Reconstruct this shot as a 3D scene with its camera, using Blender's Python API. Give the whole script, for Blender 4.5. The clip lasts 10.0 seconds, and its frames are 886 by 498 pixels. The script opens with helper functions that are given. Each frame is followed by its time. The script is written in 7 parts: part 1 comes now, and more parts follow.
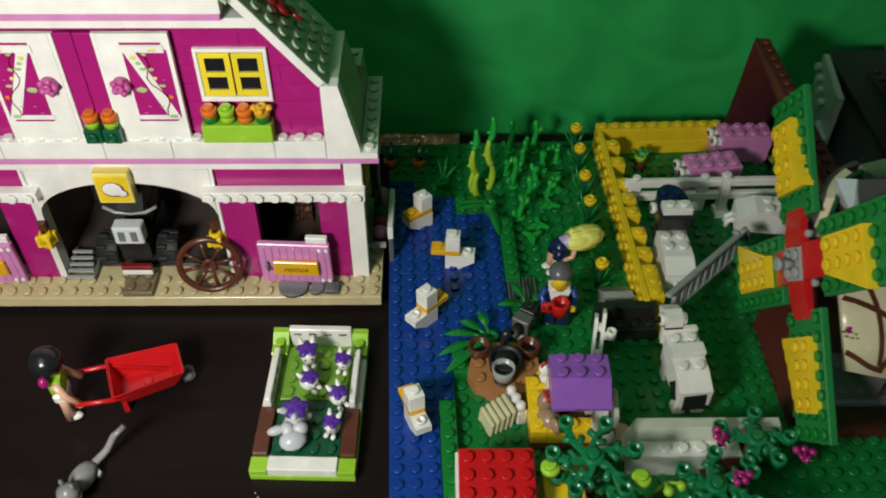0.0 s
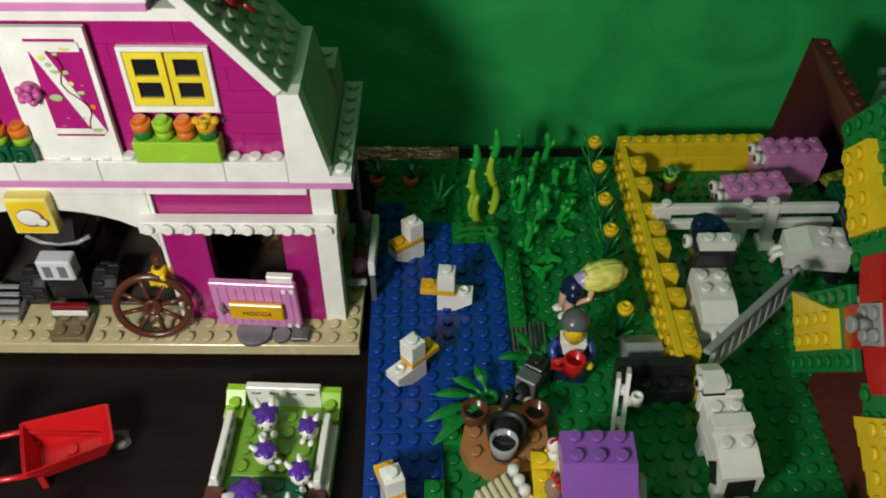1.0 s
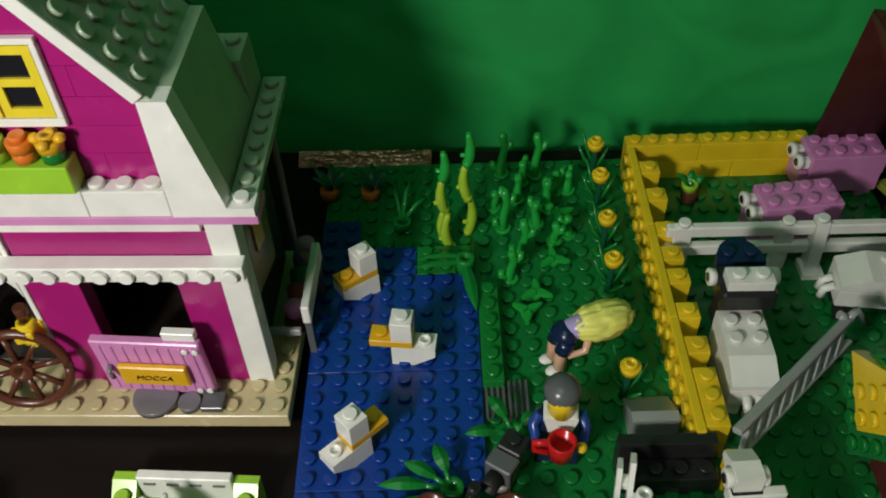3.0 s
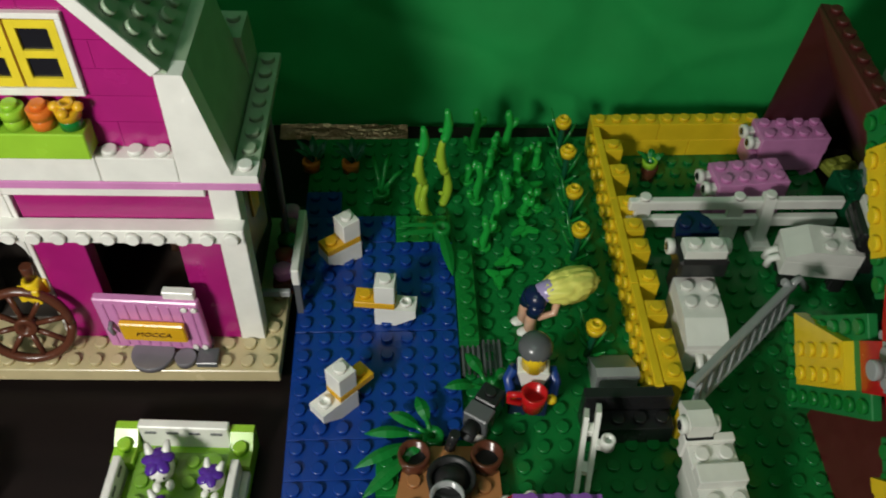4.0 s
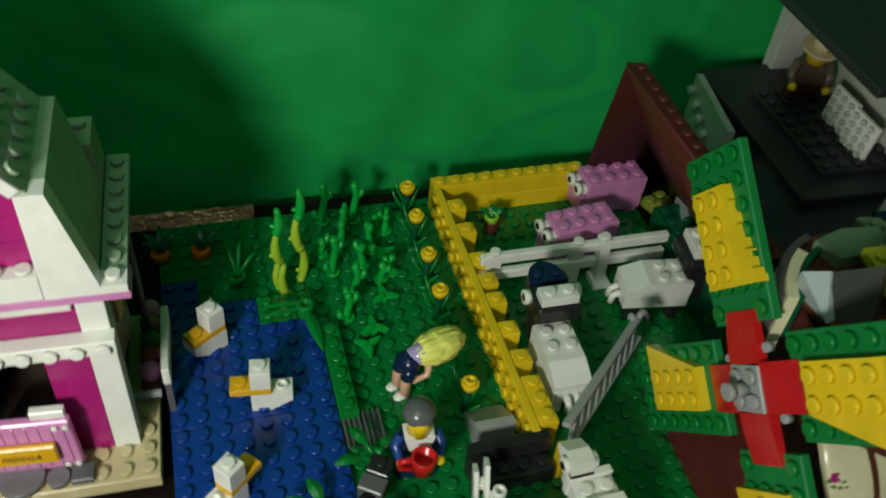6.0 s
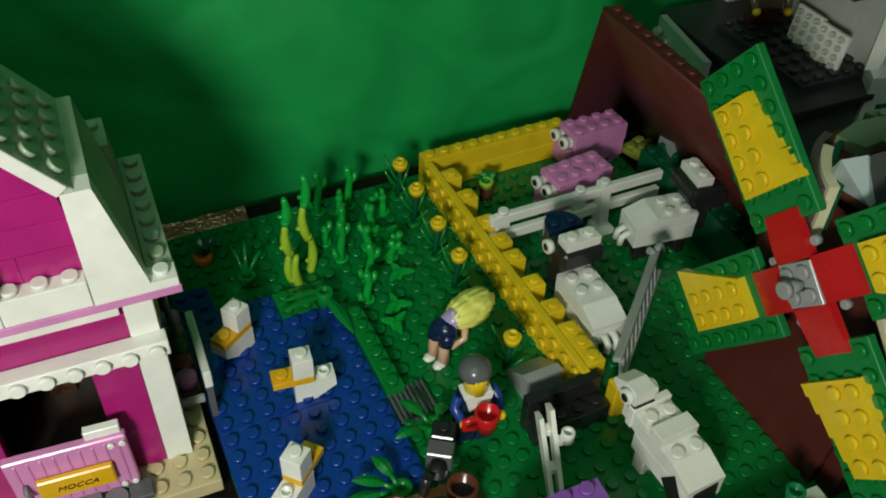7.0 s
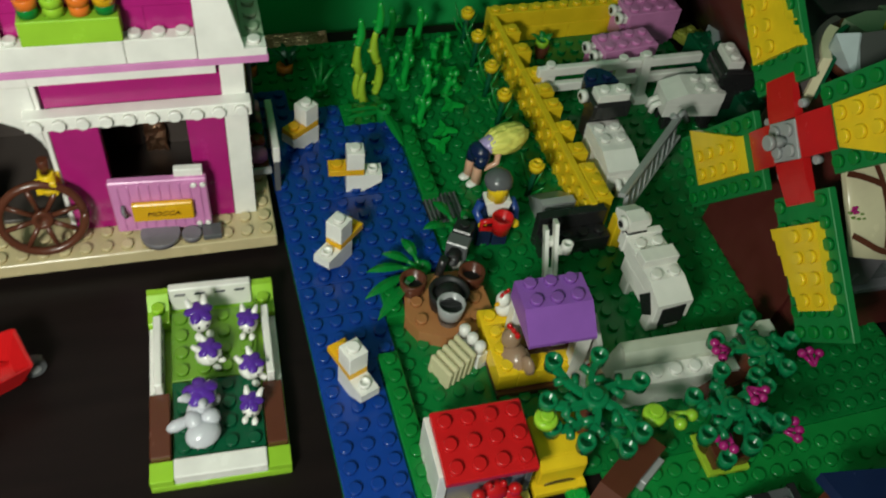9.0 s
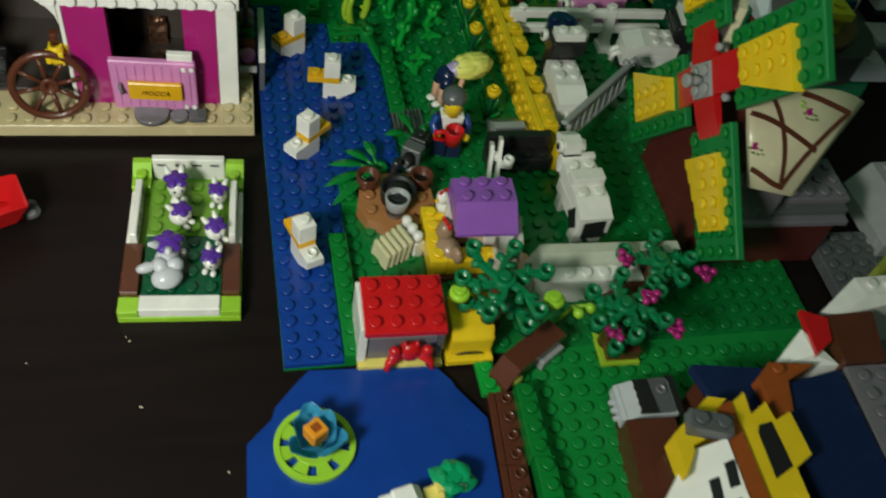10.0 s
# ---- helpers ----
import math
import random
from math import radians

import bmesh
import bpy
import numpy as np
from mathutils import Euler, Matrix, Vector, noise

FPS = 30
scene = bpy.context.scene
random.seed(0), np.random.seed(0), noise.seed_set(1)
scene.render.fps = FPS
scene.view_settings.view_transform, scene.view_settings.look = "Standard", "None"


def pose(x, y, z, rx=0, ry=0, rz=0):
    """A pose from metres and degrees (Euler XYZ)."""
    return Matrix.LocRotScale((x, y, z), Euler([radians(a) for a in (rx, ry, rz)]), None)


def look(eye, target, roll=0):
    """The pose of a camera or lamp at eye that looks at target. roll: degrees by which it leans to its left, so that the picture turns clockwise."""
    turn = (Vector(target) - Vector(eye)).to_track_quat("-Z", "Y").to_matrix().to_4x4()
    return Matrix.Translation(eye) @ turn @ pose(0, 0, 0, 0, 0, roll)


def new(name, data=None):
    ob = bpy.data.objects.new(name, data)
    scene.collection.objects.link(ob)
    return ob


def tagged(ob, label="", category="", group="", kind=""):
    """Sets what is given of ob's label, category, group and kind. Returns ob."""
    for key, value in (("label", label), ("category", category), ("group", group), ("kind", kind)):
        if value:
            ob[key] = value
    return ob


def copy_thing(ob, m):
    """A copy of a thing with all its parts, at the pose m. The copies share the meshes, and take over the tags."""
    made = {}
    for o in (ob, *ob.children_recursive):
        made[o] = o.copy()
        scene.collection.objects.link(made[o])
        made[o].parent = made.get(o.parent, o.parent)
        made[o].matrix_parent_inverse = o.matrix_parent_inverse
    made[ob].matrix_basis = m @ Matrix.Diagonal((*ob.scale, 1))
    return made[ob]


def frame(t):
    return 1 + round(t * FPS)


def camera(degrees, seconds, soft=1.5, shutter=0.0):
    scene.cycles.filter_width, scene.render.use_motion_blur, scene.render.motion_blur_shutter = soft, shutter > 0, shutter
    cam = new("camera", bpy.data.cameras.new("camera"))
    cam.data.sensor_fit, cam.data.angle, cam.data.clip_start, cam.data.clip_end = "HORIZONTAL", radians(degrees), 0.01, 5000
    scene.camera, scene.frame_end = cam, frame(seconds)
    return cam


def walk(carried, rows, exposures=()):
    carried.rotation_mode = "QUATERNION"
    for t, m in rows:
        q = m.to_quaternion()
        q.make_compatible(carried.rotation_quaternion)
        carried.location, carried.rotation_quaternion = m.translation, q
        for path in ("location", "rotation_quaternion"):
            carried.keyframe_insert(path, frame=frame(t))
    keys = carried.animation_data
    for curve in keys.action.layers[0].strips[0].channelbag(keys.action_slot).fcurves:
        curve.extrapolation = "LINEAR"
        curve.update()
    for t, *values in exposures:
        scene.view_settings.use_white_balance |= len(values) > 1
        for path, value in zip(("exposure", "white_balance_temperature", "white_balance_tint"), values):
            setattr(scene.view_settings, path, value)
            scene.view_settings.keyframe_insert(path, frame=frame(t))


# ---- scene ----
cam = camera(52.73, 10.0, soft=1.9, shutter=0.25)
# seconds; eye in metres; yaw, pitch and roll in degrees
PATH = [
    (0.0, 0.0284, -0.3218, 0.3599, -0.76, -44.29, 0.33),
    (0.5, 0.0325, -0.2640, 0.3272, 1.57, -45.30, -1.18),
    (1.0, 0.0390, -0.2522, 0.3174, 0.43, -44.35, 0.03),
    (1.2, 0.0239, -0.2508, 0.3156, -1.47, -43.64, 1.35),
    (1.5, 0.0358, -0.2424, 0.3166, 0.75, -42.79, 0.14),
    (2.0, 0.0451, -0.2230, 0.3106, 1.59, -44.58, -0.48),
    (2.5, 0.0640, -0.1725, 0.2759, 2.39, -45.58, -1.55),
    (2.7, 0.0668, -0.1697, 0.2675, 2.79, -45.55, -2.20),
    (3.8, 0.0507, -0.1895, 0.2855, -0.03, -47.11, 0.51),
    (4.0, 0.0528, -0.1916, 0.2858, -1.93, -47.28, 1.92),
    (4.5, 0.0589, -0.2003, 0.2908, -7.21, -47.16, 5.61),
    (5.0, 0.0612, -0.2064, 0.3016, -13.37, -45.83, 10.46),
    (5.5, 0.0572, -0.2087, 0.3055, -15.86, -44.80, 12.08),
    (6.0, 0.0350, -0.1900, 0.2996, -17.94, -43.51, 6.45),
    (6.2, 0.0188, -0.1771, 0.2910, -21.61, -44.20, 2.89),
    (7.3, -0.0098, -0.1915, 0.2817, -25.29, -41.40, 2.43),
    (7.5, -0.0119, -0.1864, 0.2869, -25.19, -41.06, 2.20),
    (8.0, -0.0036, -0.2020, 0.2826, -28.98, -42.84, 6.84),
    (8.5, -0.0081, -0.2284, 0.2862, -27.15, -45.89, 9.37),
    (9.0, -0.0195, -0.2574, 0.2941, -20.10, -48.14, 8.08),
    (9.5, -0.0155, -0.2901, 0.3025, -15.64, -49.87, 9.22),
    (9.7, -0.0215, -0.2966, 0.3060, -19.44, -49.04, 13.60),
    (10.0, -0.0027, -0.3184, 0.3118, -18.90, -49.82, 13.13),
]


def stance(x, y, z, yaw, pitch, roll):
    return pose(x, y, z, 0, 0, yaw) @ pose(0, 0, 0, 90 + pitch) @ pose(0, 0, 0, 0, 0, roll)

# ---- end path
walk(cam, [(t, stance(*p)) for t, *p in PATH],
     ((0.0, -0.14, 6100, 14), (4.0, -0.16, 6100, 13), (6.0, -0.07, 6100, 4), (8.5, -0.12, 6100, 5), (10.0, -0.22, 6100, 6)))

# ---- light ----
world = bpy.data.worlds.new("room")
scene.world = world
world.use_nodes = True
world.node_tree.nodes["Background"].inputs["Color"].default_value = (0.55, 0.75, 0.62, 1)
world.node_tree.nodes["Background"].inputs["Strength"].default_value = 0.06
LAMP = (-0.172, -0.348, 0.288)
lamp_data = bpy.data.lights.new("room_lamp", "AREA")
lamp_data.shape, lamp_data.size, lamp_data.energy, lamp_data.color = "DISK", 0.09, 2.05, (1.0, 0.95, 0.82)
lamp = new("room_lamp", lamp_data)
lamp.matrix_world = look(LAMP, (-0.07, 0.11, 0.09))
# added ambient fill from above, tinted green for light bounced off the cloth
fill_data = bpy.data.lights.new("fill_light", "AREA")
fill_data.shape, fill_data.size, fill_data.energy, fill_data.color = "DISK", 1.0, 6.6, (0.70, 1.0, 0.73)
fill_light = new("fill_light", fill_data)
fill_light.matrix_world = look((-0.3, -0.5, 1.66), (0.05, 0.0, 0.0))

# ---- materials ----
MM = 0.001
P, BH, PH = 8.0, 9.6, 3.2
MATS = {}


def plastic(name, rgb, rough=0.22, wear=0.12, alpha=None, metal=0.0):
    """Moulded plastic: slightly uneven colour, smudged gloss, faint waviness."""
    if name in MATS:
        return MATS[name]
    m = bpy.data.materials.new(name)
    m.use_nodes = True
    nt = m.node_tree
    b = nt.nodes["Principled BSDF"]
    geo = nt.nodes.new("ShaderNodeTexCoord")
    n1 = nt.nodes.new("ShaderNodeTexNoise")
    n1.inputs["Scale"].default_value, n1.inputs["Detail"].default_value = 90, 4
    n2 = nt.nodes.new("ShaderNodeTexNoise")
    n2.inputs["Scale"].default_value, n2.inputs["Detail"].default_value = 900, 3
    nt.links.new(geo.outputs["Object"], n1.inputs["Vector"])
    nt.links.new(geo.outputs["Object"], n2.inputs["Vector"])
    info = nt.nodes.new("ShaderNodeObjectInfo")
    ramp = nt.nodes.new("ShaderNodeMapRange")
    ramp.inputs["From Min"].default_value, ramp.inputs["From Max"].default_value = 0.25, 0.75
    ramp.inputs["To Min"].default_value, ramp.inputs["To Max"].default_value = 1 - wear, 1 + wear * 0.5
    nt.links.new(n1.outputs["Fac"], ramp.inputs["Value"])
    tone = nt.nodes.new("ShaderNodeMath")
    tone.operation, tone.inputs[1].default_value = "MULTIPLY_ADD", 0.08
    nt.links.new(info.outputs["Random"], tone.inputs[0])
    nt.links.new(ramp.outputs["Result"], tone.inputs[2])
    col = nt.nodes.new("ShaderNodeVectorMath")
    col.operation = "SCALE"
    col.inputs[0].default_value = rgb
    nt.links.new(tone.outputs["Value"], col.inputs["Scale"])
    nt.links.new(col.outputs["Vector"], b.inputs["Base Color"])
    rr = nt.nodes.new("ShaderNodeMapRange")
    rr.inputs["To Min"].default_value, rr.inputs["To Max"].default_value = rough * 0.7, rough * 1.5
    nt.links.new(n1.outputs["Fac"], rr.inputs["Value"])
    nt.links.new(rr.outputs["Result"], b.inputs["Roughness"])
    bump = nt.nodes.new("ShaderNodeBump")
    bump.inputs["Strength"].default_value, bump.inputs["Distance"].default_value = 0.10, 0.0002
    nt.links.new(n2.outputs["Fac"], bump.inputs["Height"])
    nt.links.new(bump.outputs["Normal"], b.inputs["Normal"])
    b.inputs["Metallic"].default_value = metal
    if alpha is not None:
        b.inputs["Transmission Weight"].default_value = alpha
        b.inputs["IOR"].default_value = 1.5
    MATS[name] = m
    return m


WHITE = plastic("white_plastic", (0.80, 0.79, 0.74))
CREAM = plastic("cream_plastic", (0.66, 0.61, 0.40))
TAN = plastic("tan_plastic", (0.55, 0.46, 0.26))
MAGENTA = plastic("magenta_plastic", (0.36, 0.012, 0.16))
PINK = plastic("pink_plastic", (0.62, 0.24, 0.50))
LILAC = plastic("medium_lilac_plastic", (0.25, 0.095, 0.42))
PURPLE = plastic("dark_purple_plastic", (0.085, 0.025, 0.30))
SAND = plastic("sand_green_plastic", (0.33, 0.42, 0.29))
LIME = plastic("lime_plastic", (0.30, 0.55, 0.03))
GREEN = plastic("green_plastic", (0.010, 0.185, 0.028))
BRIGHT = plastic("bright_green_plastic", (0.018, 0.33, 0.042))
BASE_GREEN = plastic("baseplate_green_plastic", (0.009, 0.168, 0.033))
FRONT_GREEN = plastic("front_baseplate_green_plastic", (0.014, 0.225, 0.040))
DARK_GREEN = plastic("dark_green_plastic", (0.006, 0.085, 0.035))
BLUE = plastic("blue_plastic", (0.008, 0.045, 0.27))
NAVY = plastic("dark_blue_plastic", (0.008, 0.018, 0.065))
AZURE = plastic("azure_plastic", (0.09, 0.46, 0.72))
CLEAR = plastic("clear_block_plastic", (0.72, 0.75, 0.76), 0.12, 0.05, 0.15)
YELLOW = plastic("yellow_plastic", (0.78, 0.54, 0.012))
GOLD = plastic("warm_yellow_plastic", (0.72, 0.40, 0.01))
PALE = plastic("pale_yellow_plastic", (0.78, 0.66, 0.16))
ORANGE = plastic("orange_plastic", (0.70, 0.17, 0.02))
RUST = plastic("dark_orange_plastic", (0.30, 0.075, 0.015))
RED = plastic("red_plastic", (0.52, 0.010, 0.012))
DARK_RED = plastic("dark_red_plastic", (0.20, 0.006, 0.010))
BROWN = plastic("reddish_brown_plastic", (0.095, 0.030, 0.016))
MAROON = plastic("maroon_brown_plastic", (0.085, 0.015, 0.012), 0.45)
NOUGAT = plastic("nougat_plastic", (0.38, 0.165, 0.06))
SKIN = plastic("light_skin_plastic", (0.72, 0.42, 0.28))
GREY = plastic("grey_plastic", (0.32, 0.33, 0.33))
STONE = plastic("dark_grey_plastic", (0.10, 0.105, 0.11))
SLATE = plastic("slate_grey_plastic", (0.17, 0.16, 0.18))
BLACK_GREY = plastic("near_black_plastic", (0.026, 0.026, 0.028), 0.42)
# the barn's indoor gloom is part of this dark colour
INNER = plastic("shaded_interior_plastic", (0.060, 0.048, 0.042), 0.4)
BLACK = plastic("black_plastic", (0.018, 0.018, 0.019))
OLIVE = plastic("olive_plastic", (0.30, 0.34, 0.05))
AQUA = plastic("trans_green_plastic", (0.02, 0.42, 0.16), 0.1, 0.05, 0.35)
MATT_BLACK = plastic("matt_black_plastic", (0.012, 0.012, 0.013), 0.5)
RUBBER = plastic("tyre_rubber", (0.014, 0.014, 0.015), 0.6)


# ---- mesh helpers (millimetres) ----
def link_mesh(name, bm, mats):
    me = bpy.data.meshes.new(name)
    bm.to_mesh(me)
    bm.free()
    for m in mats if isinstance(mats, (list, tuple)) else (mats,):
        me.materials.append(m)
    return new(name, me)


def thing(name, label, category, x=0, y=0, z=0, turn=0, group="", kind=""):
    ob = new(name)
    ob.empty_display_size = 0.01
    ob.matrix_world = pose(x * MM, y * MM, z * MM, 0, 0, turn)
    return tagged(ob, label, category, group, kind)


def part(name, bm, material, parent, label=""):
    ob = link_mesh(name, bm, material)
    ob.parent = parent
    return tagged(ob, label)


def solo(name, bm, material, label, category, group="", kind="", at=None):
    ob = link_mesh(name, bm, material)
    if at is not None:
        ob.matrix_world = at
    return tagged(ob, label, category, group, kind)


def block(bm, x0, y0, z0, x1, y1, z1, c=0.25, mat=0):
    """A box with chamfered edges."""
    lo, hi = (x0 * MM, y0 * MM, z0 * MM), (x1 * MM, y1 * MM, z1 * MM)
    c = min(c * MM, *(abs(b - a) * 0.3 for a, b in zip(lo, hi)))
    v = {}
    for i in (0, 1):
        for j in (0, 1):
            for k in (0, 1):
                at = [(lo, hi)[i][0], (lo, hi)[j][1], (lo, hi)[k][2]]
                s = (1 - 2 * i, 1 - 2 * j, 1 - 2 * k)
                for a in range(3):
                    q = [at[b] + (s[b] * c if b != a else 0) for b in range(3)]
                    v[i, j, k, a] = bm.verts.new(q)

    def face(*keys):
        f = bm.faces.new([v[q] for q in keys])
        f.material_index = mat
        return f

    made = []
    for a in range(3):
        b, d = (a + 1) % 3, (a + 2) % 3
        for s in (0, 1):
            ring = []
            for p, q in ((0, 0), (1, 0), (1, 1), (0, 1)) if s else ((0, 0), (0, 1), (1, 1), (1, 0)):
                key = [0, 0, 0]
                key[a], key[b], key[d] = s, p, q
                ring.append((*key, a))
            made.append(face(*ring))
        for p in (0, 1):
            for q in (0, 1):
                k0, k1 = [0, 0, 0], [0, 0, 0]
                k0[b] = k1[b] = p
                k0[d] = k1[d] = q
                k1[a] = 1
                made.append(face((*k0, b), (*k1, b), (*k1, d), (*k0, d)))
    for i in (0, 1):
        for j in (0, 1):
            for k in (0, 1):
                made.append(face((i, j, k, 0), (i, j, k, 1), (i, j, k, 2)))
    bmesh.ops.recalc_face_normals(bm, faces=made)
    return made


def drum(bm, x, y, z, r, h, n=14, mat=0, axis="z", r2=None, cham=0.25, hole=0.0):
    """An upright cylinder (or cone) with a chamfered rim on its free end; axis: the way it stands."""
    r2 = r if r2 is None else r2
    turn = {"z": Matrix.Identity(3), "-y": Matrix(((1, 0, 0), (0, 0, -1), (0, 1, 0))), "-x": Matrix(((0, 0, -1), (0, 1, 0), (1, 0, 0))),
            "x": Matrix(((0, 0, 1), (0, 1, 0), (-1, 0, 0))), "y": Matrix(((1, 0, 0), (0, 0, 1), (0, -1, 0)))}[axis]
    cham = min(cham, r2 * 0.4, h * 0.4)
    levels = [(r, 0), (r2, h - cham), (r2 - cham, h)]
    if hole:
        levels += [(hole, h), (hole, h * 0.25)]
    rings = []
    for rad, up in levels:
        rings.append([bm.verts.new((turn @ Vector((rad * math.cos(2 * math.pi * i / n), rad * math.sin(2 * math.pi * i / n), up)) + Vector((x, y, z))) * MM) for i in range(n)])
    faces = []
    for a, b in zip(rings, rings[1:]):
        for i in range(n):
            faces.append(bm.faces.new((a[i], a[(i + 1) % n], b[(i + 1) % n], b[i])))
    faces.append(bm.faces.new(rings[-1]))
    faces.append(bm.faces.new(rings[0][::-1]))
    for f in faces:
        f.material_index = mat
        f.smooth = len(f.verts) == 4
    return faces


def ball(bm, x, y, z, rx, ry=None, rz=None, n=12, mat=0):
    """An ellipsoid of stacked rings."""
    ry, rz = ry or rx, rz or rx
    rows, m = [], max(5, n // 2)
    for k in range(1, m):
        a = math.pi * k / m
        rows.append([bm.verts.new(((x + rx * math.sin(a) * math.cos(2 * math.pi * i / n)) * MM, (y + ry * math.sin(a) * math.sin(2 * math.pi * i / n)) * MM,
                                   (z + rz * math.cos(a)) * MM)) for i in range(n)])
    top, low = bm.verts.new((x * MM, y * MM, (z + rz) * MM)), bm.verts.new((x * MM, y * MM, (z - rz) * MM))
    faces = []
    for a, b in zip(rows, rows[1:]):
        for i in range(n):
            faces.append(bm.faces.new((b[i], b[(i + 1) % n], a[(i + 1) % n], a[i])))
    for i in range(n):
        faces.append(bm.faces.new((rows[0][i], rows[0][(i + 1) % n], top)))
        faces.append(bm.faces.new((rows[-1][(i + 1) % n], rows[-1][i], low)))
    for f in faces:
        f.material_index, f.smooth = mat, True
    return faces


def stud(bm, x, y, z, mat=0, n=12, axis="z", hole=0.0):
    drum(bm, x, y, z, 2.42, 1.75, n, mat, axis, hole=hole)


def studs(bm, x0, y0, z, nx, ny, mat=0, n=12):
    """Rows of studs on a surface whose corner is x0, y0."""
    for i in range(nx):
        for j in range(ny):
            stud(bm, x0 + (i + 0.5) * P, y0 + (j + 0.5) * P, z, mat, n)


STUD_MESH = {}


def stud_parts(parent, spots, mat, turn=None):
    """Studs as objects of their own on one shared mesh; spots are x, y, z in the parent's millimetres."""
    if mat.name not in STUD_MESH:
        bm = bmesh.new()
        stud(bm, 0, 0, -0.4)
        me = bpy.data.meshes.new("stud")
        bm.to_mesh(me)
        bm.free()
        me.materials.append(mat)
        STUD_MESH[mat.name] = me
    for x, y, z in spots:
        ob = new("stud", STUD_MESH[mat.name])
        ob.parent = parent
        m = mill(x, y, z + 0.4)
        ob.matrix_local = turn @ m if turn is not None else m


def brick(bm, x0, y0, z0, nx, ny, h=BH, mat=0, top=True):
    """One brick or plate of nx by ny studs."""
    block(bm, x0 + 0.1, y0 + 0.1, z0, x0 + nx * P - 0.1, y0 + ny * P - 0.1, z0 + h, 0.25, mat)
    if top:
        studs(bm, x0, y0, z0 + h, nx, ny, mat)


def prism(bm, outline, a, b, axis="z", mat=0):
    """A flat outline pushed from a to b along an axis: z takes (x, y), y takes (x, z), x takes (y, z)."""
    def at(p, s):
        q = {"z": (p[0], p[1], s), "y": (p[0], s, p[1]), "x": (s, p[0], p[1])}[axis]
        return bm.verts.new(Vector(q) * MM)
    lo, hi = [at(p, a) for p in outline], [at(p, b) for p in outline]
    faces = [bm.faces.new(lo), bm.faces.new(hi)]
    n = len(outline)
    for i in range(n):
        faces.append(bm.faces.new((lo[i], lo[(i + 1) % n], hi[(i + 1) % n], hi[i])))
    for f in faces:
        f.material_index = mat
    bmesh.ops.recalc_face_normals(bm, faces=faces)
    return faces


def tube(bm, path, r, n=8, mat=0):
    """A round rod along a path; r may be a list."""
    pts = [Vector(p) for p in path]
    rs = r if isinstance(r, (list, tuple)) else [r] * len(pts)
    rings, side = [], None
    for i, p in enumerate(pts):
        d = (pts[min(i + 1, len(pts) - 1)] - pts[max(i - 1, 0)]).normalized()
        ref = Vector((0, 0, 1)) if abs(d.z) < 0.9 else Vector((1, 0, 0))
        if side is None:
            side = d.cross(ref).normalized()
        side = (side - d * side.dot(d)).normalized()
        up = d.cross(side)
        rings.append([bm.verts.new((p + (side * math.cos(2 * math.pi * k / n) + up * math.sin(2 * math.pi * k / n)) * rs[i]) * MM) for k in range(n)])
    faces = []
    for a, b in zip(rings, rings[1:]):
        for k in range(n):
            f = bm.faces.new((a[k], a[(k + 1) % n], b[(k + 1) % n], b[k]))
            f.smooth = True
            faces.append(f)
    faces += [bm.faces.new(rings[0]), bm.faces.new(rings[-1])]
    for f in faces:
        f.material_index = mat
    bmesh.ops.recalc_face_normals(bm, faces=faces)


def moved(bm, m, start=0):
    """Moves the vertices made since start (a count) by a pose in metres."""
    bm.verts.ensure_lookup_table()
    for v in bm.verts[start:]:
        v.co = m @ v.co


def mill(x=0, y=0, z=0, rx=0, ry=0, rz=0):
    """A pose from millimetres and degrees."""
    return pose(x * MM, y * MM, z * MM, rx, ry, rz)


def B():
    return bmesh.new()


def lettering(text, size, mat, m, parent, shear=0.0):
    """Raised letters of the built-in font, as a mesh under their board."""
    cu = bpy.data.curves.new("lettering", "FONT")
    cu.body, cu.size, cu.extrude, cu.align_x, cu.shear = text, size * MM, 0.12 * MM, "CENTER", shear
    cu.materials.append(mat)
    tx = new("lettering", cu)
    me = bpy.data.meshes.new_from_object(tx.evaluated_get(bpy.context.evaluated_depsgraph_get()))
    bpy.data.objects.remove(tx)
    me.transform(m)
    ob = new("lettering", me)
    ob.parent = parent
    return ob


def hull(bm, points):
    """The convex solid round a few corner points."""
    vs = [bm.verts.new(Vector(p) * MM) for p in points]
    bmesh.ops.convex_hull(bm, input=vs)


def arc_slab(bm, cx, cy, r0, r1, z0, z1, a0, a1, n=14):
    """A curved wall piece between two radii and two angles."""
    arc = [radians(a0 + (a1 - a0) * i / n) for i in range(n + 1)]
    prism(bm, [(cx + r1 * math.cos(a), cy + r1 * math.sin(a)) for a in arc] + [(cx + r0 * math.cos(a), cy + r0 * math.sin(a)) for a in reversed(arc)], z0, z1, "z")


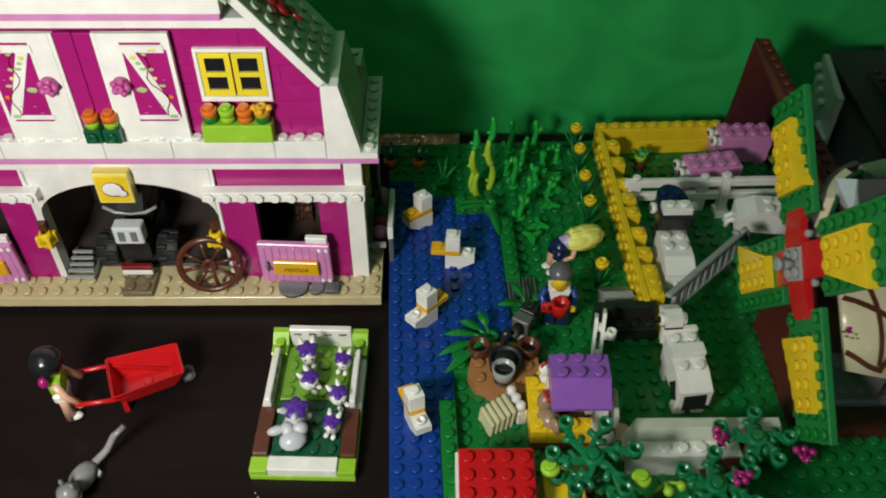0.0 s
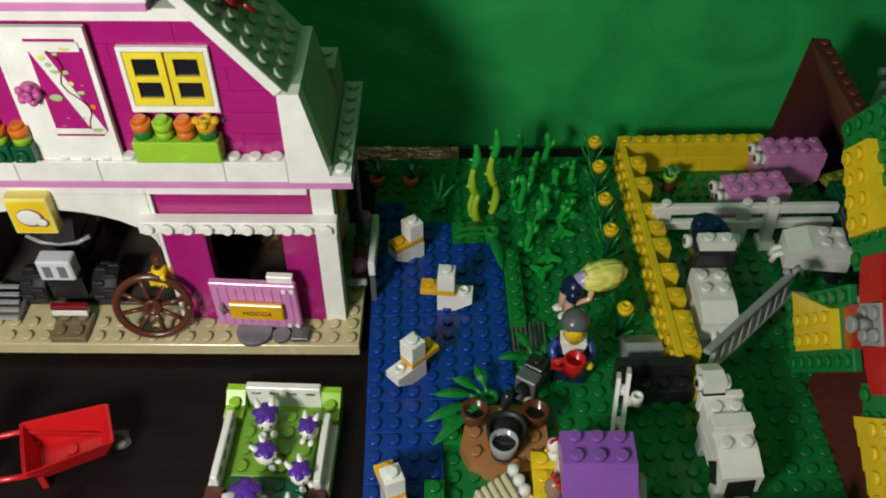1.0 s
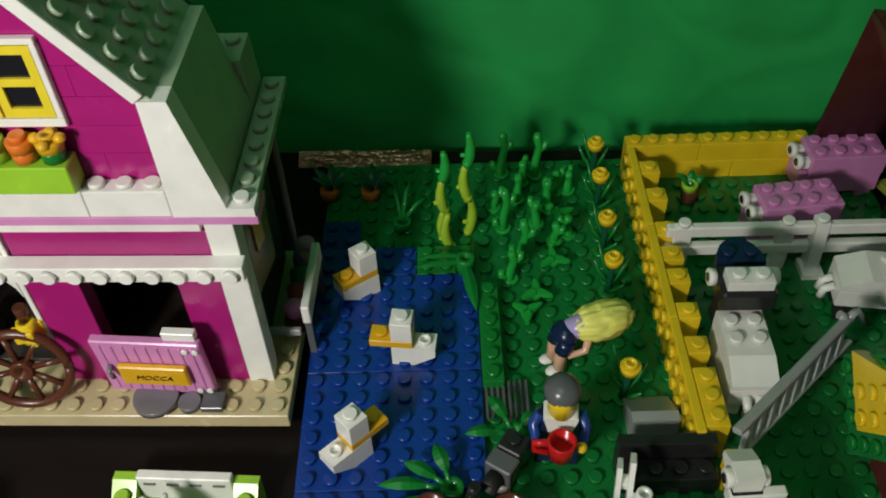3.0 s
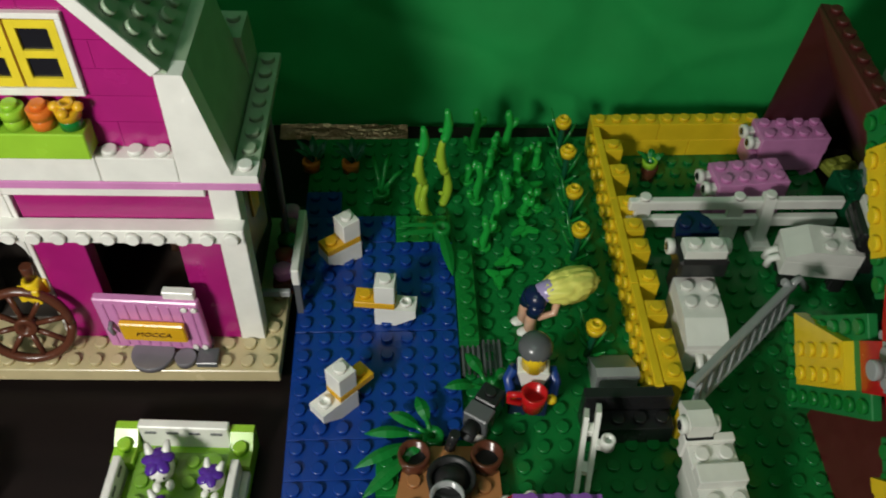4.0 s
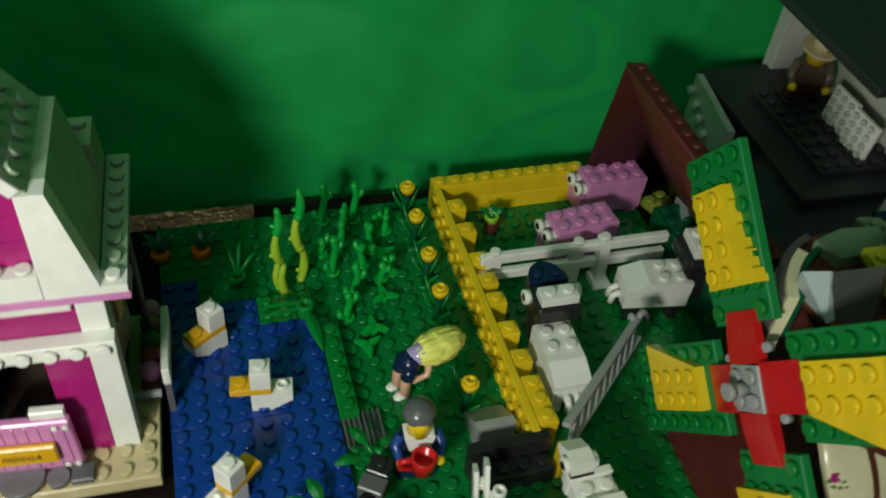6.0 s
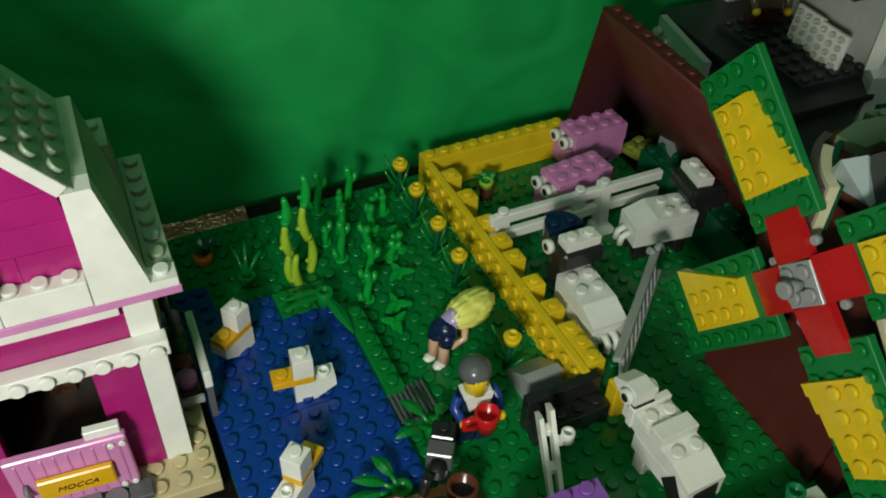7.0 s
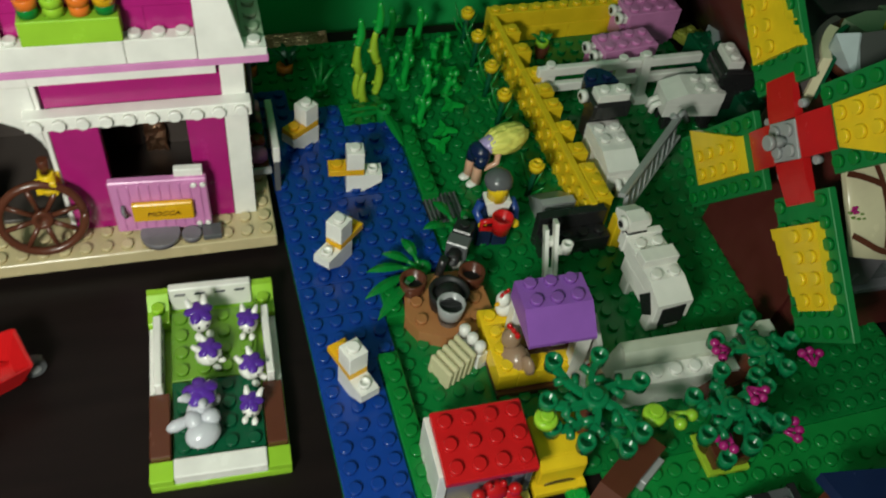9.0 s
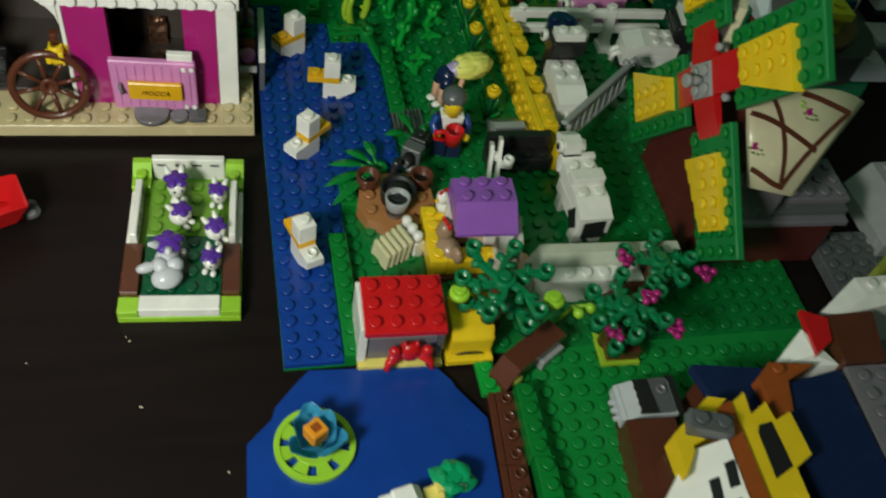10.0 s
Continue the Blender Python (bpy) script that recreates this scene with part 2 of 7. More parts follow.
# ---- room, table, backdrop ----
def surface(name, rgb_a, rgb_b, scale, rough, bump=0.3, dist=0.0005, stretch=(1, 1, 1)):
    m = bpy.data.materials.new(name)
    m.use_nodes = True
    nt = m.node_tree
    b = nt.nodes["Principled BSDF"]
    co = nt.nodes.new("ShaderNodeTexCoord")
    mp = nt.nodes.new("ShaderNodeMapping")
    mp.inputs["Scale"].default_value = stretch
    n = nt.nodes.new("ShaderNodeTexNoise")
    n.inputs["Scale"].default_value, n.inputs["Detail"].default_value = scale, 6
    r = nt.nodes.new("ShaderNodeValToRGB")
    r.color_ramp.elements[0].color, r.color_ramp.elements[1].color = (*rgb_a, 1), (*rgb_b, 1)
    r.color_ramp.elements[0].position, r.color_ramp.elements[1].position = 0.3, 0.7
    bp = nt.nodes.new("ShaderNodeBump")
    bp.inputs["Strength"].default_value, bp.inputs["Distance"].default_value = bump, dist
    nt.links.new(co.outputs["Object"], mp.inputs["Vector"])
    nt.links.new(mp.outputs["Vector"], n.inputs["Vector"])
    nt.links.new(n.outputs["Fac"], r.inputs["Fac"])
    nt.links.new(r.outputs["Color"], b.inputs["Base Color"])
    nt.links.new(n.outputs["Fac"], bp.inputs["Height"])
    nt.links.new(bp.outputs["Normal"], b.inputs["Normal"])
    b.inputs["Roughness"].default_value = rough
    return m


WOOD = surface("dark_table_wood", (0.0075, 0.0052, 0.0050), (0.0115, 0.0075, 0.0070), 14, 0.42, 0.10, 0.0002, (1, 9, 1))
WOOD.node_tree.nodes["Principled BSDF"].inputs["Specular IOR Level"].default_value = 0.14
WALL = surface("room_paint", (0.48, 0.47, 0.43), (0.56, 0.55, 0.50), 6, 0.8)
CLOTH = surface("green_cloth", (0.008, 0.27, 0.050), (0.011, 0.34, 0.066), 30, 0.75, 0.25, 0.0006)
FOIL = surface("copper_foil", (0.45, 0.25, 0.14), (0.85, 0.52, 0.34), 60, 0.34, 0.2, 0.0005)
FOIL.node_tree.nodes["Principled BSDF"].inputs["Metallic"].default_value = 0.9

bm = B()
table = thing("table", "dark brown stained wooden table, slightly glossy", "table")
block(bm, -420, -460, -30, 520, 157, 0, 2)
part("table_top", bm, WOOD, table)
for x in (-400, 440):
    for y in (-440, 77):
        bm = B()
        block(bm, x, y, -720, x + 60, y + 60, -30.1, 2)
        part("leg", bm, WOOD, table)


def cloth_sheet():
    """A hanging sheet with soft folds, turning towards the viewer at its far end."""
    bm = B()
    nx, nz = 240, 120
    grid = []
    for i in range(nx + 1):
        col = []
        x = -400 + 920 * i / nx
        for k in range(nz + 1):
            z = -60 + 440 * k / nz
            y = 163 + 6 * noise.noise((x * 0.006, z * 0.009, 1.3)) + 3 * noise.noise((x * 0.02, z * 0.015, 7.0))
            y += 4.5 * (1 - abs(noise.noise((x * 0.008 + z * 0.011, z * 0.006 - x * 0.003, 4.4)))) ** 6 + 1.0 * noise.noise((x * 0.05, z * 0.03, 2.0))
            y += 1.4 * (1 - abs(noise.noise((x * 0.006 + z * 0.014, z * 0.010 - x * 0.007, 9.1)))) ** 14 - 0.9 * (1 - abs(noise.noise((x * 0.011 - z * 0.007, z * 0.012 + 3.0, 5.7)))) ** 18
            y += 0.10 * max(0, z - 20)
            col.append(bm.verts.new(Vector((x, y, z)) * MM))
        grid.append(col)
    for i in range(nx):
        for k in range(nz):
            f = bm.faces.new((grid[i][k], grid[i + 1][k], grid[i + 1][k + 1], grid[i][k + 1]))
            f.smooth = True
    return bm


cloth = solo("backdrop", cloth_sheet(), CLOTH, "plain green cloth hung as a backdrop behind the table", "backdrop", "", "structure")
th = cloth.modifiers.new("thickness", "SOLIDIFY")
th.thickness = 0.0008

for nm, lo, hi in (("wall_north", (-1500, 700, -720), (1600, 760, 1700)), ("wall_south", (-1500, -1560, -720), (1600, -1500, 1700)),
                   ("wall_west", (-1560, -1500, -720), (-1500, 700, 1700)), ("wall_east", (1600, -1500, -720), (1660, 700, 1700)),
                   ("floor", (-1500, -1500, -780), (1600, 700, -720)), ("ceiling", (-1500, -1500, 1700), (1600, 700, 1760))):
    bm = B()
    block(bm, *lo, *hi, 0.5)
    solo(nm, bm, WALL, "plain pale painted room " + nm.split("_")[0], nm.split("_")[0], "", "structure")

# ---- farm board ----
TURN = 2.0
BOARD = mill(8.4, -129.8, 0, 0, 0, TURN)


def baseplate():
    bm = B()
    block(bm, 0, 0, 0.2, 30 * P, 34 * P, 1.8, 0.2)
    return bm


board = solo("baseplate", baseplate(), BASE_GREEN, "dark green studded baseplate lying on the table", "baseplate", "", "", BOARD)

near, far = [], B()
for i in range(30):
    for j in range(34):
        if i < 8 and 12 < j < 25 or i < 4 and j < 26:
            continue
        if 6 <= i < 18 and 4 <= j < 29:
            near.append(((i + 0.5) * P, (j + 0.5) * P, 1.8))
        else:
            stud(far, (i + 0.5) * P, (j + 0.5) * P, 1.7, 0, 10)
stud_parts(board, near[:300], BASE_GREEN)
for x, y, z in near[300:]:
    stud(far, x, y, 1.7, 0, 10)
tagged(part("stud_field", far, BASE_GREEN, board), "", "", "", "stuff")

lake = thing("lake", "blue studded plates forming a lake on the baseplate", "lake")
lake.matrix_world = BOARD
for nm, x, y, nx, ny in (("plate", 0, 0, 3, 8), ("plate", 0, 8, 4, 3), ("plate", 0, 11, 6, 2), ("plate", 0, 13, 8, 6), ("plate", 0, 19, 8, 6), ("plate", 0, 25, 5, 2), ("plate", 0, 27, 2, 2)):
    bm = B()
    brick(bm, x * P, y * P, 1.8, nx, ny, PH, 0, False)
    plate = part(nm, bm, BLUE, lake)
    stud_parts(plate, [((x + i + 0.5) * P, (y + j + 0.5) * P, 1.8 + PH) for i in range(nx) for j in range(ny)], BLUE)

bank = thing("lake_bank", "green studded plates edging the lake", "plate")
bank.matrix_world = BOARD
for x, y, nx, ny, h in ((3, 0, 1, 8, 2 * PH), (8, 18, 1, 6, 2 * PH), (5, 26, 3, 1, PH), (5, 25, 2, 1, PH), (4, 10, 1, 2, 2 * PH)):
    bm = B()
    brick(bm, x * P, y * P, 1.8, nx, ny, h, 0, False)
    plate = part("plate", bm, GREEN, bank)
    stud_parts(plate, [((x + i + 0.5) * P, (y + j + 0.5) * P, 1.8 + h) for i in range(nx) for j in range(ny)], GREEN)

# second board in front, right
bm = B()
prism(bm, [(0, 9.2), (160, 14.6), (160, -100), (0, -100)], 0.2, 1.8, "z")
front_board = solo("baseplate", bm, FRONT_GREEN, "green studded baseplate in front of the farm", "baseplate", "", "", mill(101.6, -136, 0))
stud_parts(front_board, [(3.7 + i * 7.75, -3.9 - j * 7.85, 1.8) for i in range(20) for j in range(12)] + [(3.7 + i * 7.75, 3.95, 1.8) for i in range(20)], FRONT_GREEN)

# ---- barn ----
CX = -125.5
BASE = 10.6


def mirror(x):
    return 2 * CX - x


def barn():
    ob = thing("barn", "white and magenta toy barn with sand green gambrel roof", "barn")
    bm = B()
    block(bm, -251, 0, 4.2, 0, 80, BASE, 0.3)
    block(bm, -247, 4.5, 0, -4, 76, 4.15, 0.3)
    for i in range(31):
        for j in range(10):
            if j < 2 or i < 1:
                stud(bm, -(i + 0.5) * P, (j + 0.5) * P, BASE)
    part("base_plate", bm, TAN, ob, "tan studded base plate")
    # floor, stall and back walls carry the interior shade in their colour
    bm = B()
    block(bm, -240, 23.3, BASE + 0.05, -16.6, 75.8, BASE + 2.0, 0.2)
    part("inner_floor", bm, INNER, ob, "inner floor plate in a shade-dark colour")
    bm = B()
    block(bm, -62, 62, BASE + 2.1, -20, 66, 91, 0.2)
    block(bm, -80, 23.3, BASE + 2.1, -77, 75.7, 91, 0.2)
    part("stall_wall", bm, INNER, ob, "inner stall wall in a shade-dark brown")
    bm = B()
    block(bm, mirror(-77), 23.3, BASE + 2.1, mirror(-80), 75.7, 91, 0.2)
    part("stall_wall", bm, INNER, ob, "inner stall wall in a shade-dark brown")
    # lower front wall
    for s in (0, 1):
        X = (lambda a, b: (a, b)) if s == 0 else (lambda a, b: (mirror(b), mirror(a)))
        def wall(nm, x0, x1, y0, y1, z0, z1, mat, lab="", c=0.25):
            bm = B()
            a, b = X(x0, x1)
            block(bm, a, y0, z0, b, y1, z1, c)
            return part(nm, bm, mat, ob, lab)
        wall("corner_post", -15.6, -6.8, 15, 23, BASE, 91, WHITE)
        wall("wall_panel", -30, -15.8, 15.6, 22.6, BASE, 69, MAGENTA)
        wall("wall_panel", -79, -61.8, 15.6, 22.6, BASE, 69, MAGENTA)
        wall("wall_panel", -78, -14.8, 15.4, 22.6, 75, 85.2, MAGENTA)
        wall("wall_panel", -81, -16.8, 15, 23, 85.4, 91, WHITE)
        wall("wall_panel", -81, -79.2, 15, 23, BASE, 85.3, WHITE)
        wall("wall_panel", -61.6, -30.2, 16.5, 21, 64.5, 74.8, WHITE)
        wall("sill", -62, -30, 15.2, 22.8, BASE, 13.4, WHITE)
        bm = B()
        a, b = X(-85.5, -5.5)
        block(bm, a, 9.4, 69.2, b, 15.3, 75.3, 0.3)
        for i in range(10):
            stud(bm, a + (i + 0.5) * P, 9.4, 72.3, 0, 12, "-y")
        part("stud_brick", bm, WHITE, ob, "white brick with a row of studs facing forward")
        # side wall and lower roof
        # near-black here stands for the dim space beneath the eave
        wall("side_wall", -16, -11.5, 23.2, 76, BASE, 91, BLACK_GREY, "side wall with the eave's shade in its near-black colour")
        bm = B()
        rows = [(-22.3, 94.4), (1.6, 94.4), (1.6, 97.6), (-6.2, 97.6), (-6.6, 100), (-14.4, 135), (-22.3, 135)]
        prism(bm, [(x if s == 0 else mirror(x), z) for x, z in rows], 12, 19, "y")
        a, b = X(-6.4, 1.6)
        stud(bm, (a + b) / 2, 16, 97.6)
        part("gable_corner", bm, WHITE, ob)
        bm = B()
        rows1 = [(-22.3, 94.4), (-6.4, 94.4), (-6.6, 100), (-14.4, 135), (-22.3, 135)]
        prism(bm, [(x if s == 0 else mirror(x), z) for x, z in rows1], 19.1, 59, "y")
        part("roof_slope", bm, SAND, ob, "smooth sand green steep roof slope")
        bm = B()
        rows2 = [(-22.3, 94.4), (-6.4, 94.4), (-6.4, 99), (-7.6, 115.6), (-22.3, 115.6)]
        prism(bm, [(x if s == 0 else mirror(x), z) for x, z in rows2], 59.2, 75, "y")
        a, b = X(-15.6, -7.6)
        studs(bm, a, 66, 115.6, 1, 1)
        part("roof_slope", bm, SAND, ob, "smooth sand green steep roof slope")
        bm = B()
        a, b = X(-6.3, 1.6)
        block(bm, a, 19.1, 94.3, b, 77, 97.6)
        for j in range(7):
            stud(bm, (a + b) / 2, 24 + j * P, 97.6)
        part("eave", bm, SAND, ob, "studded sand green eave plate")
        # upper slope panel
        ang = math.degrees(math.atan2(30, 24))
        bm = B()
        block(bm, 2, 0, 0, 88, 46, 3.2)
        studs(bm, 4, 1, 3.2, 10, 5)
        st = len(bm.verts)
        if s == 0:
            moved(bm, mill(-19.6, 13, 131.4) @ Matrix.Rotation(radians(180 + ang), 4, "Y") @ Matrix.Diagonal((1, 1, -1, 1)))
        else:
            moved(bm, mill(mirror(-19.6), 13, 131.4) @ Matrix.Rotation(-radians(ang), 4, "Y"))
        bmesh.ops.recalc_face_normals(bm, faces=bm.faces[:])
        part("roof_panel", bm, SAND, ob, "studded sand green upper roof panel")
        bm = B()
        block(bm, 4.5, 0, -0.6, 88, 1.45, 3.5)
        if s == 0:
            moved(bm, mill(-19.6, 11.5, 131.4) @ Matrix.Rotation(radians(180 + ang), 4, "Y") @ Matrix.Diagonal((1, 1, -1, 1)))
        else:
            moved(bm, mill(mirror(-19.6), 11.5, 131.4) @ Matrix.Rotation(-radians(ang), 4, "Y"))
        bmesh.ops.recalc_face_normals(bm, faces=bm.faces[:])
        part("roof_trim", bm, WHITE, ob)
    # arch
    bm = B()
    ring = [(-173, 85.3), (-173, BASE), (-169.5, BASE), (-169.5, 56)]
    for i in range(1, 16):
        a = math.pi * (1 - i / 16)
        ring.append((CX + 44.2 * math.cos(a), 56 + 21.2 * math.sin(a)))
    ring += [(-81.2, 56), (-81.2, 85.3)]
    prism(bm, ring, 15, 23, "y")
    part("arch", bm, WHITE, ob, "white arch over the barn entrance")
    bm = B()
    block(bm, -173, 15.1, 85.4, -81.1, 23, 91, 0.2)
    part("wall_panel", bm, WHITE, ob)
    # ledges
    bm = B()
    block(bm, -253.2, 12, 91.1, 2.2, 24, 94.2)
    part("ledge", bm, PINK, ob, "thin pink ledge plate")
    start = 0
    for n in (3, 6, 4, 6, 4, 2):
        bm = B()
        xe = -22.5 - start * P
        block(bm, xe - n * P + 0.12, 12.2, 94.3, xe - 0.12, 18, 104)
        for i in range(n):
            x = xe - (i + 0.5) * P
            if not (-80 < x < -46) and not (-138 < x < -112):
                stud(bm, x, 15.2, 104)
        part("ledge_brick", bm, WHITE, ob)
        start += n
    # gable wall
    bm = B()
    prism(bm, [(-23, 94.4), (-23, 130), (-49, 161), (mirror(-49), 161), (mirror(-23), 130), (mirror(-23), 94.4)], 20.2, 23, "y")
    part("gable_wall", bm, MAGENTA, ob, "magenta gable wall")
    gap = random.Random(12)

    def reach(z):
        return -22.4 - max(0.0, z - 131) * 28 / 34

    for k in range(7):
        z0 = 94.4 + k * BH
        z1 = min(162.5, z0 + BH)
        xr = reach(z0)
        first = True
        while xr > mirror(reach(z0)):
            n = gap.choice((2, 3, 4, 4, 6))
            xl = max(mirror(reach(z1 if xr - n * P < mirror(reach(z1)) else z0)), xr - n * P)
            if xl - mirror(reach(z0)) < 9:
                xl = mirror(reach(z0))
            bm = B()
            ra = reach(z1) if first else xr
            la = mirror(reach(z1)) if xl <= mirror(reach(z0)) + 0.01 else xl
            prism(bm, [(xl + 0.08, z0 + 0.08), (xr - 0.08, z0 + 0.08), (ra - 0.08, z1 - 0.08), (la + 0.08, z1 - 0.08)], 17.8 + gap.uniform(-0.05, 0.05), 20.1, "y")
            part("gable_brick", bm, MAGENTA, ob)
            xr, first = xl, False
    bm = B()
    block(bm, mirror(-60.5), 12, 167.4, -60.5, 24, 170.4)
    part("ledge", bm, PINK, ob, "thin pink ledge plate")
    bm = B()
    block(bm, mirror(-60), 12, 170.5, -60, 19, 179.6)
    for i in range(9):
        stud(bm, -94 - i * P, 15.5, 179.6)
    prism(bm, [(-62, 179.7), (-90, 204), (-90, 179.7)], 14, 24, "y")
    part("gable_wall", bm, WHITE, ob)
    bm = B()
    prism(bm, [(-90.2, 179.7), (-90.2, 204), (mirror(-90.2), 204), (mirror(-90.2), 179.7)], 16, 24, "y")
    part("gable_wall", bm, MAGENTA, ob, "magenta upper gable wall")
    bm = B()
    prism(bm, [(-56, 177), (-56, 182), (-90, 211), (-90, 205.5)], 8, 60, "y")
    part("roof_cap", bm, SAND, ob, "smooth sand green roof cap")
    bm = B()
    prism(bm, [(mirror(-46), 162.6), (-46, 162.6), (-51, 167.3), (mirror(-51), 167.3)], 14.6, 24, "y")
    part("gable_wall", bm, WHITE, ob)
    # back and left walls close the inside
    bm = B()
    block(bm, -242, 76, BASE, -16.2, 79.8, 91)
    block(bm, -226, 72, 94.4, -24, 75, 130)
    part("back_wall", bm, INNER, ob, "back wall in a shade-dark colour")
    bm = B()
    block(bm, -240, 24.2, 91.1, -8, 77, 94.1)
    part("upper_floor", bm, WHITE, ob)
    return ob


barn()

# ---- windmill ----
LEAF_PRINT = plastic("printed_leaf_green", (0.16, 0.26, 0.06))
SAIL_GREEN = plastic("satin_green_plastic", (0.009, 0.185, 0.038), 0.5)
PALE_LIME_PRINT = plastic("printed_lime", (0.36, 0.55, 0.08))


def windmill():
    ob = thing("windmill", "windmill with green, yellow and red sails on a brown sloped wall", "windmill")
    def lean(bm):
        for v in bm.verts:
            v.co.x += (196.5 * MM + 0.135 * v.co.z)

    bm = B()
    prism(bm, [(-76, 1.8), (-12, 1.8), (-9, 97), (-58, 97), (-64, 84), (-76, 70)], 0, 8, "x")
    lean(bm)
    part("slope_wall", bm, MAROON, ob, "tall reddish brown wall leaning outward")
    bm = B()
    r0, r1 = bm.verts.new(Vector((208, 115, 97)) * MM), bm.verts.new(Vector((209.8, -8.8, 97)) * MM)
    b0, b1, b2 = (bm.verts.new(Vector(p) * MM) for p in ((211, 140, 2), (262, 141, 2), (262, 0, 2)))
    shell = [bm.faces.new(f) for f in ((r0, b0, b1), (r0, b1, b2), (r0, b2, r1))]
    bmesh.ops.recalc_face_normals(bm, faces=shell)
    for f in shell:
        f.smooth = True
    bmesh.ops.solidify(bm, geom=shell, thickness=1.4 * MM)
    part("hip_slope", bm, MAROON, ob, "smooth reddish brown hip slope behind the pen")
    bm = B()
    prism(bm, [(209, -57), (209.8, -9), (208.2, 115.5), (215.4, 114), (217, -57)], 93.5, 97.0, "z")
    part("ridge_plate", bm, MAROON, ob)
    for j in range(15):
        bm = B()
        stud(bm, 212.4, 110 - j * P, 97)
        part("stud", bm, MAROON, ob)
    bm = B()
    block(bm, 200, -84, 1.8, 262, -76.2, 30, 0.4)
    part("front_wall", bm, MAROON, ob, "reddish brown front wall")
    bm = B()
    block(bm, 200, -86, 30.1, 266, -76.2, 33.2, 0.3)
    part("course_plate", bm, SLATE, ob, "slate grey plate course")
    bm = B()
    block(bm, 200, -84, 33.3, 226, -76.2, 57, 0.4)
    part("course_block", bm, SLATE, ob, "slate grey block under the panel")
    bm = B()
    block(bm, 226.1, -82, 33.3, 266, -54, 36.7, 0.3)
    part("course_block", bm, STONE, ob)
    bm = B()
    block(bm, 226.1, -78, 36.8, 267, -52, 40, 0.3)
    ledge = part("ledge_plate", bm, SLATE, ob, "slate grey studded ledge plate")
    stud_parts(ledge, [(231 + i * P, -74 + j * P, 40) for i in range(5) for j in range(3)], SLATE)
    bm = B()
    block(bm, 222, -76.1, 1.8, 264, -52, 33.2, 0.4)
    part("core", bm, STONE, ob)
    hub = mill(187.1, -50.1, 84.9, 0, 0, 1.5) @ Matrix.Rotation(radians(1), 4, "Y") @ Matrix(((0, 0, -1, 0), (1, 0, 0, 0), (0, 1, 0, 0), (0, 0, 0, 1)))
    # local frame: x along +y of the world, y up, z towards the viewer
    for k in range(4):
        turn = hub @ Matrix.Rotation(radians(37.5 + 90 * k), 4, "Z")
        bm = B()
        block(bm, 20, -16, -3.2, 76, 16, 0, 0.3)
        moved(bm, turn)
        sail = part("sail", bm, SAIL_GREEN, ob, "green studded sail")
        stud_parts(sail, [(24 + i * P, -12 + j * P, 0) for i in range(7) for j in range(4) if i or j in (0, 3)], GREEN, turn)
        bm = B()
        if k % 2:
            x0, teeth = 29, [(29, -7.4), (62, -7.4), (62, 17.0), (29, 7.6)]
        else:
            x0, teeth = 31.6, [(31.6, -10.4), (63.6, -10.4), (63.6, 7.4), (58, 8.2), (58, 9.4), (50, 10.4), (50, 11.8), (42, 12.6), (42, 14), (36, 14.6), (36, 15.8), (31.6, 16.2)]
        prism(bm, teeth, -1, 3.5, "z")
        moved(bm, turn)
        plate = part("sail_plate", bm, YELLOW, ob, "yellow wedge plate with studs")
        stud_parts(plate, [(x0 + 4 + i * P, (-3.4 if k % 2 else -6.2) + j * P, 3.5) for i in range(4) for j in range(2)], YELLOW, turn)
        bm = B()
        prof = [(7.6, -1), (24, -1), (24, 0.8)] + [(24 - 16.4 * q / 6, 0.8 + 1.8 * math.sin(q / 6 * math.pi / 2)) for q in range(1, 7)]
        prism(bm, prof, -7.8, 7.8, "y")
        for f in bm.faces:
            f.smooth = False
        moved(bm, turn)
        part("sail_root", bm, RED, sail, "smooth curved red piece")
        bm = B()
        drum(bm, 12, 9.4, -2.0, 1.7, 2.6)
        moved(bm, turn)
        part("pin", bm, GREY, sail)
    bm = B()
    block(bm, -7.4, -7.4, -6, 7.4, 7.4, 3.2)
    for i in (-3.8, 3.8):
        for j in (-3.8, 3.8):
            stud(bm, i, j, 3.1)
    drum(bm, 0, 0, 3, 2.2, 6)
    drum(bm, 0, 0, 8.5, 3.0, 2.2)
    moved(bm, hub @ Matrix.Rotation(radians(41), 4, "Z"))
    part("hub", bm, GREY, ob, "grey hub with a round axle end")
    bm = B()
    tube(bm, [(190, -50, 84.9), (214, -49, 84.9)], 3)
    part("axle", bm, GREY, ob)
    # timbered panel
    bm = B()
    tl, tr, bl, br = Vector((193, -70, 86)), Vector((253, -65.5, 87.6)), Vector((199, -90, 62)), Vector((221.5, -92.3, 58))
    ax, ay = (tr - tl), (bl - tl)
    nrm = ax.cross(ay).normalized()
    if nrm.z < 0:
        nrm = -nrm

    def panel(u, v, lift=0.0):
        a = tl.lerp(tr, u)
        b = bl.lerp(br, u)
        v -= 0.2 * (1 - v) * math.sin(math.pi * u)
        return a.lerp(b, v) + nrm * (lift + 1.5 * math.sin(math.pi * u))

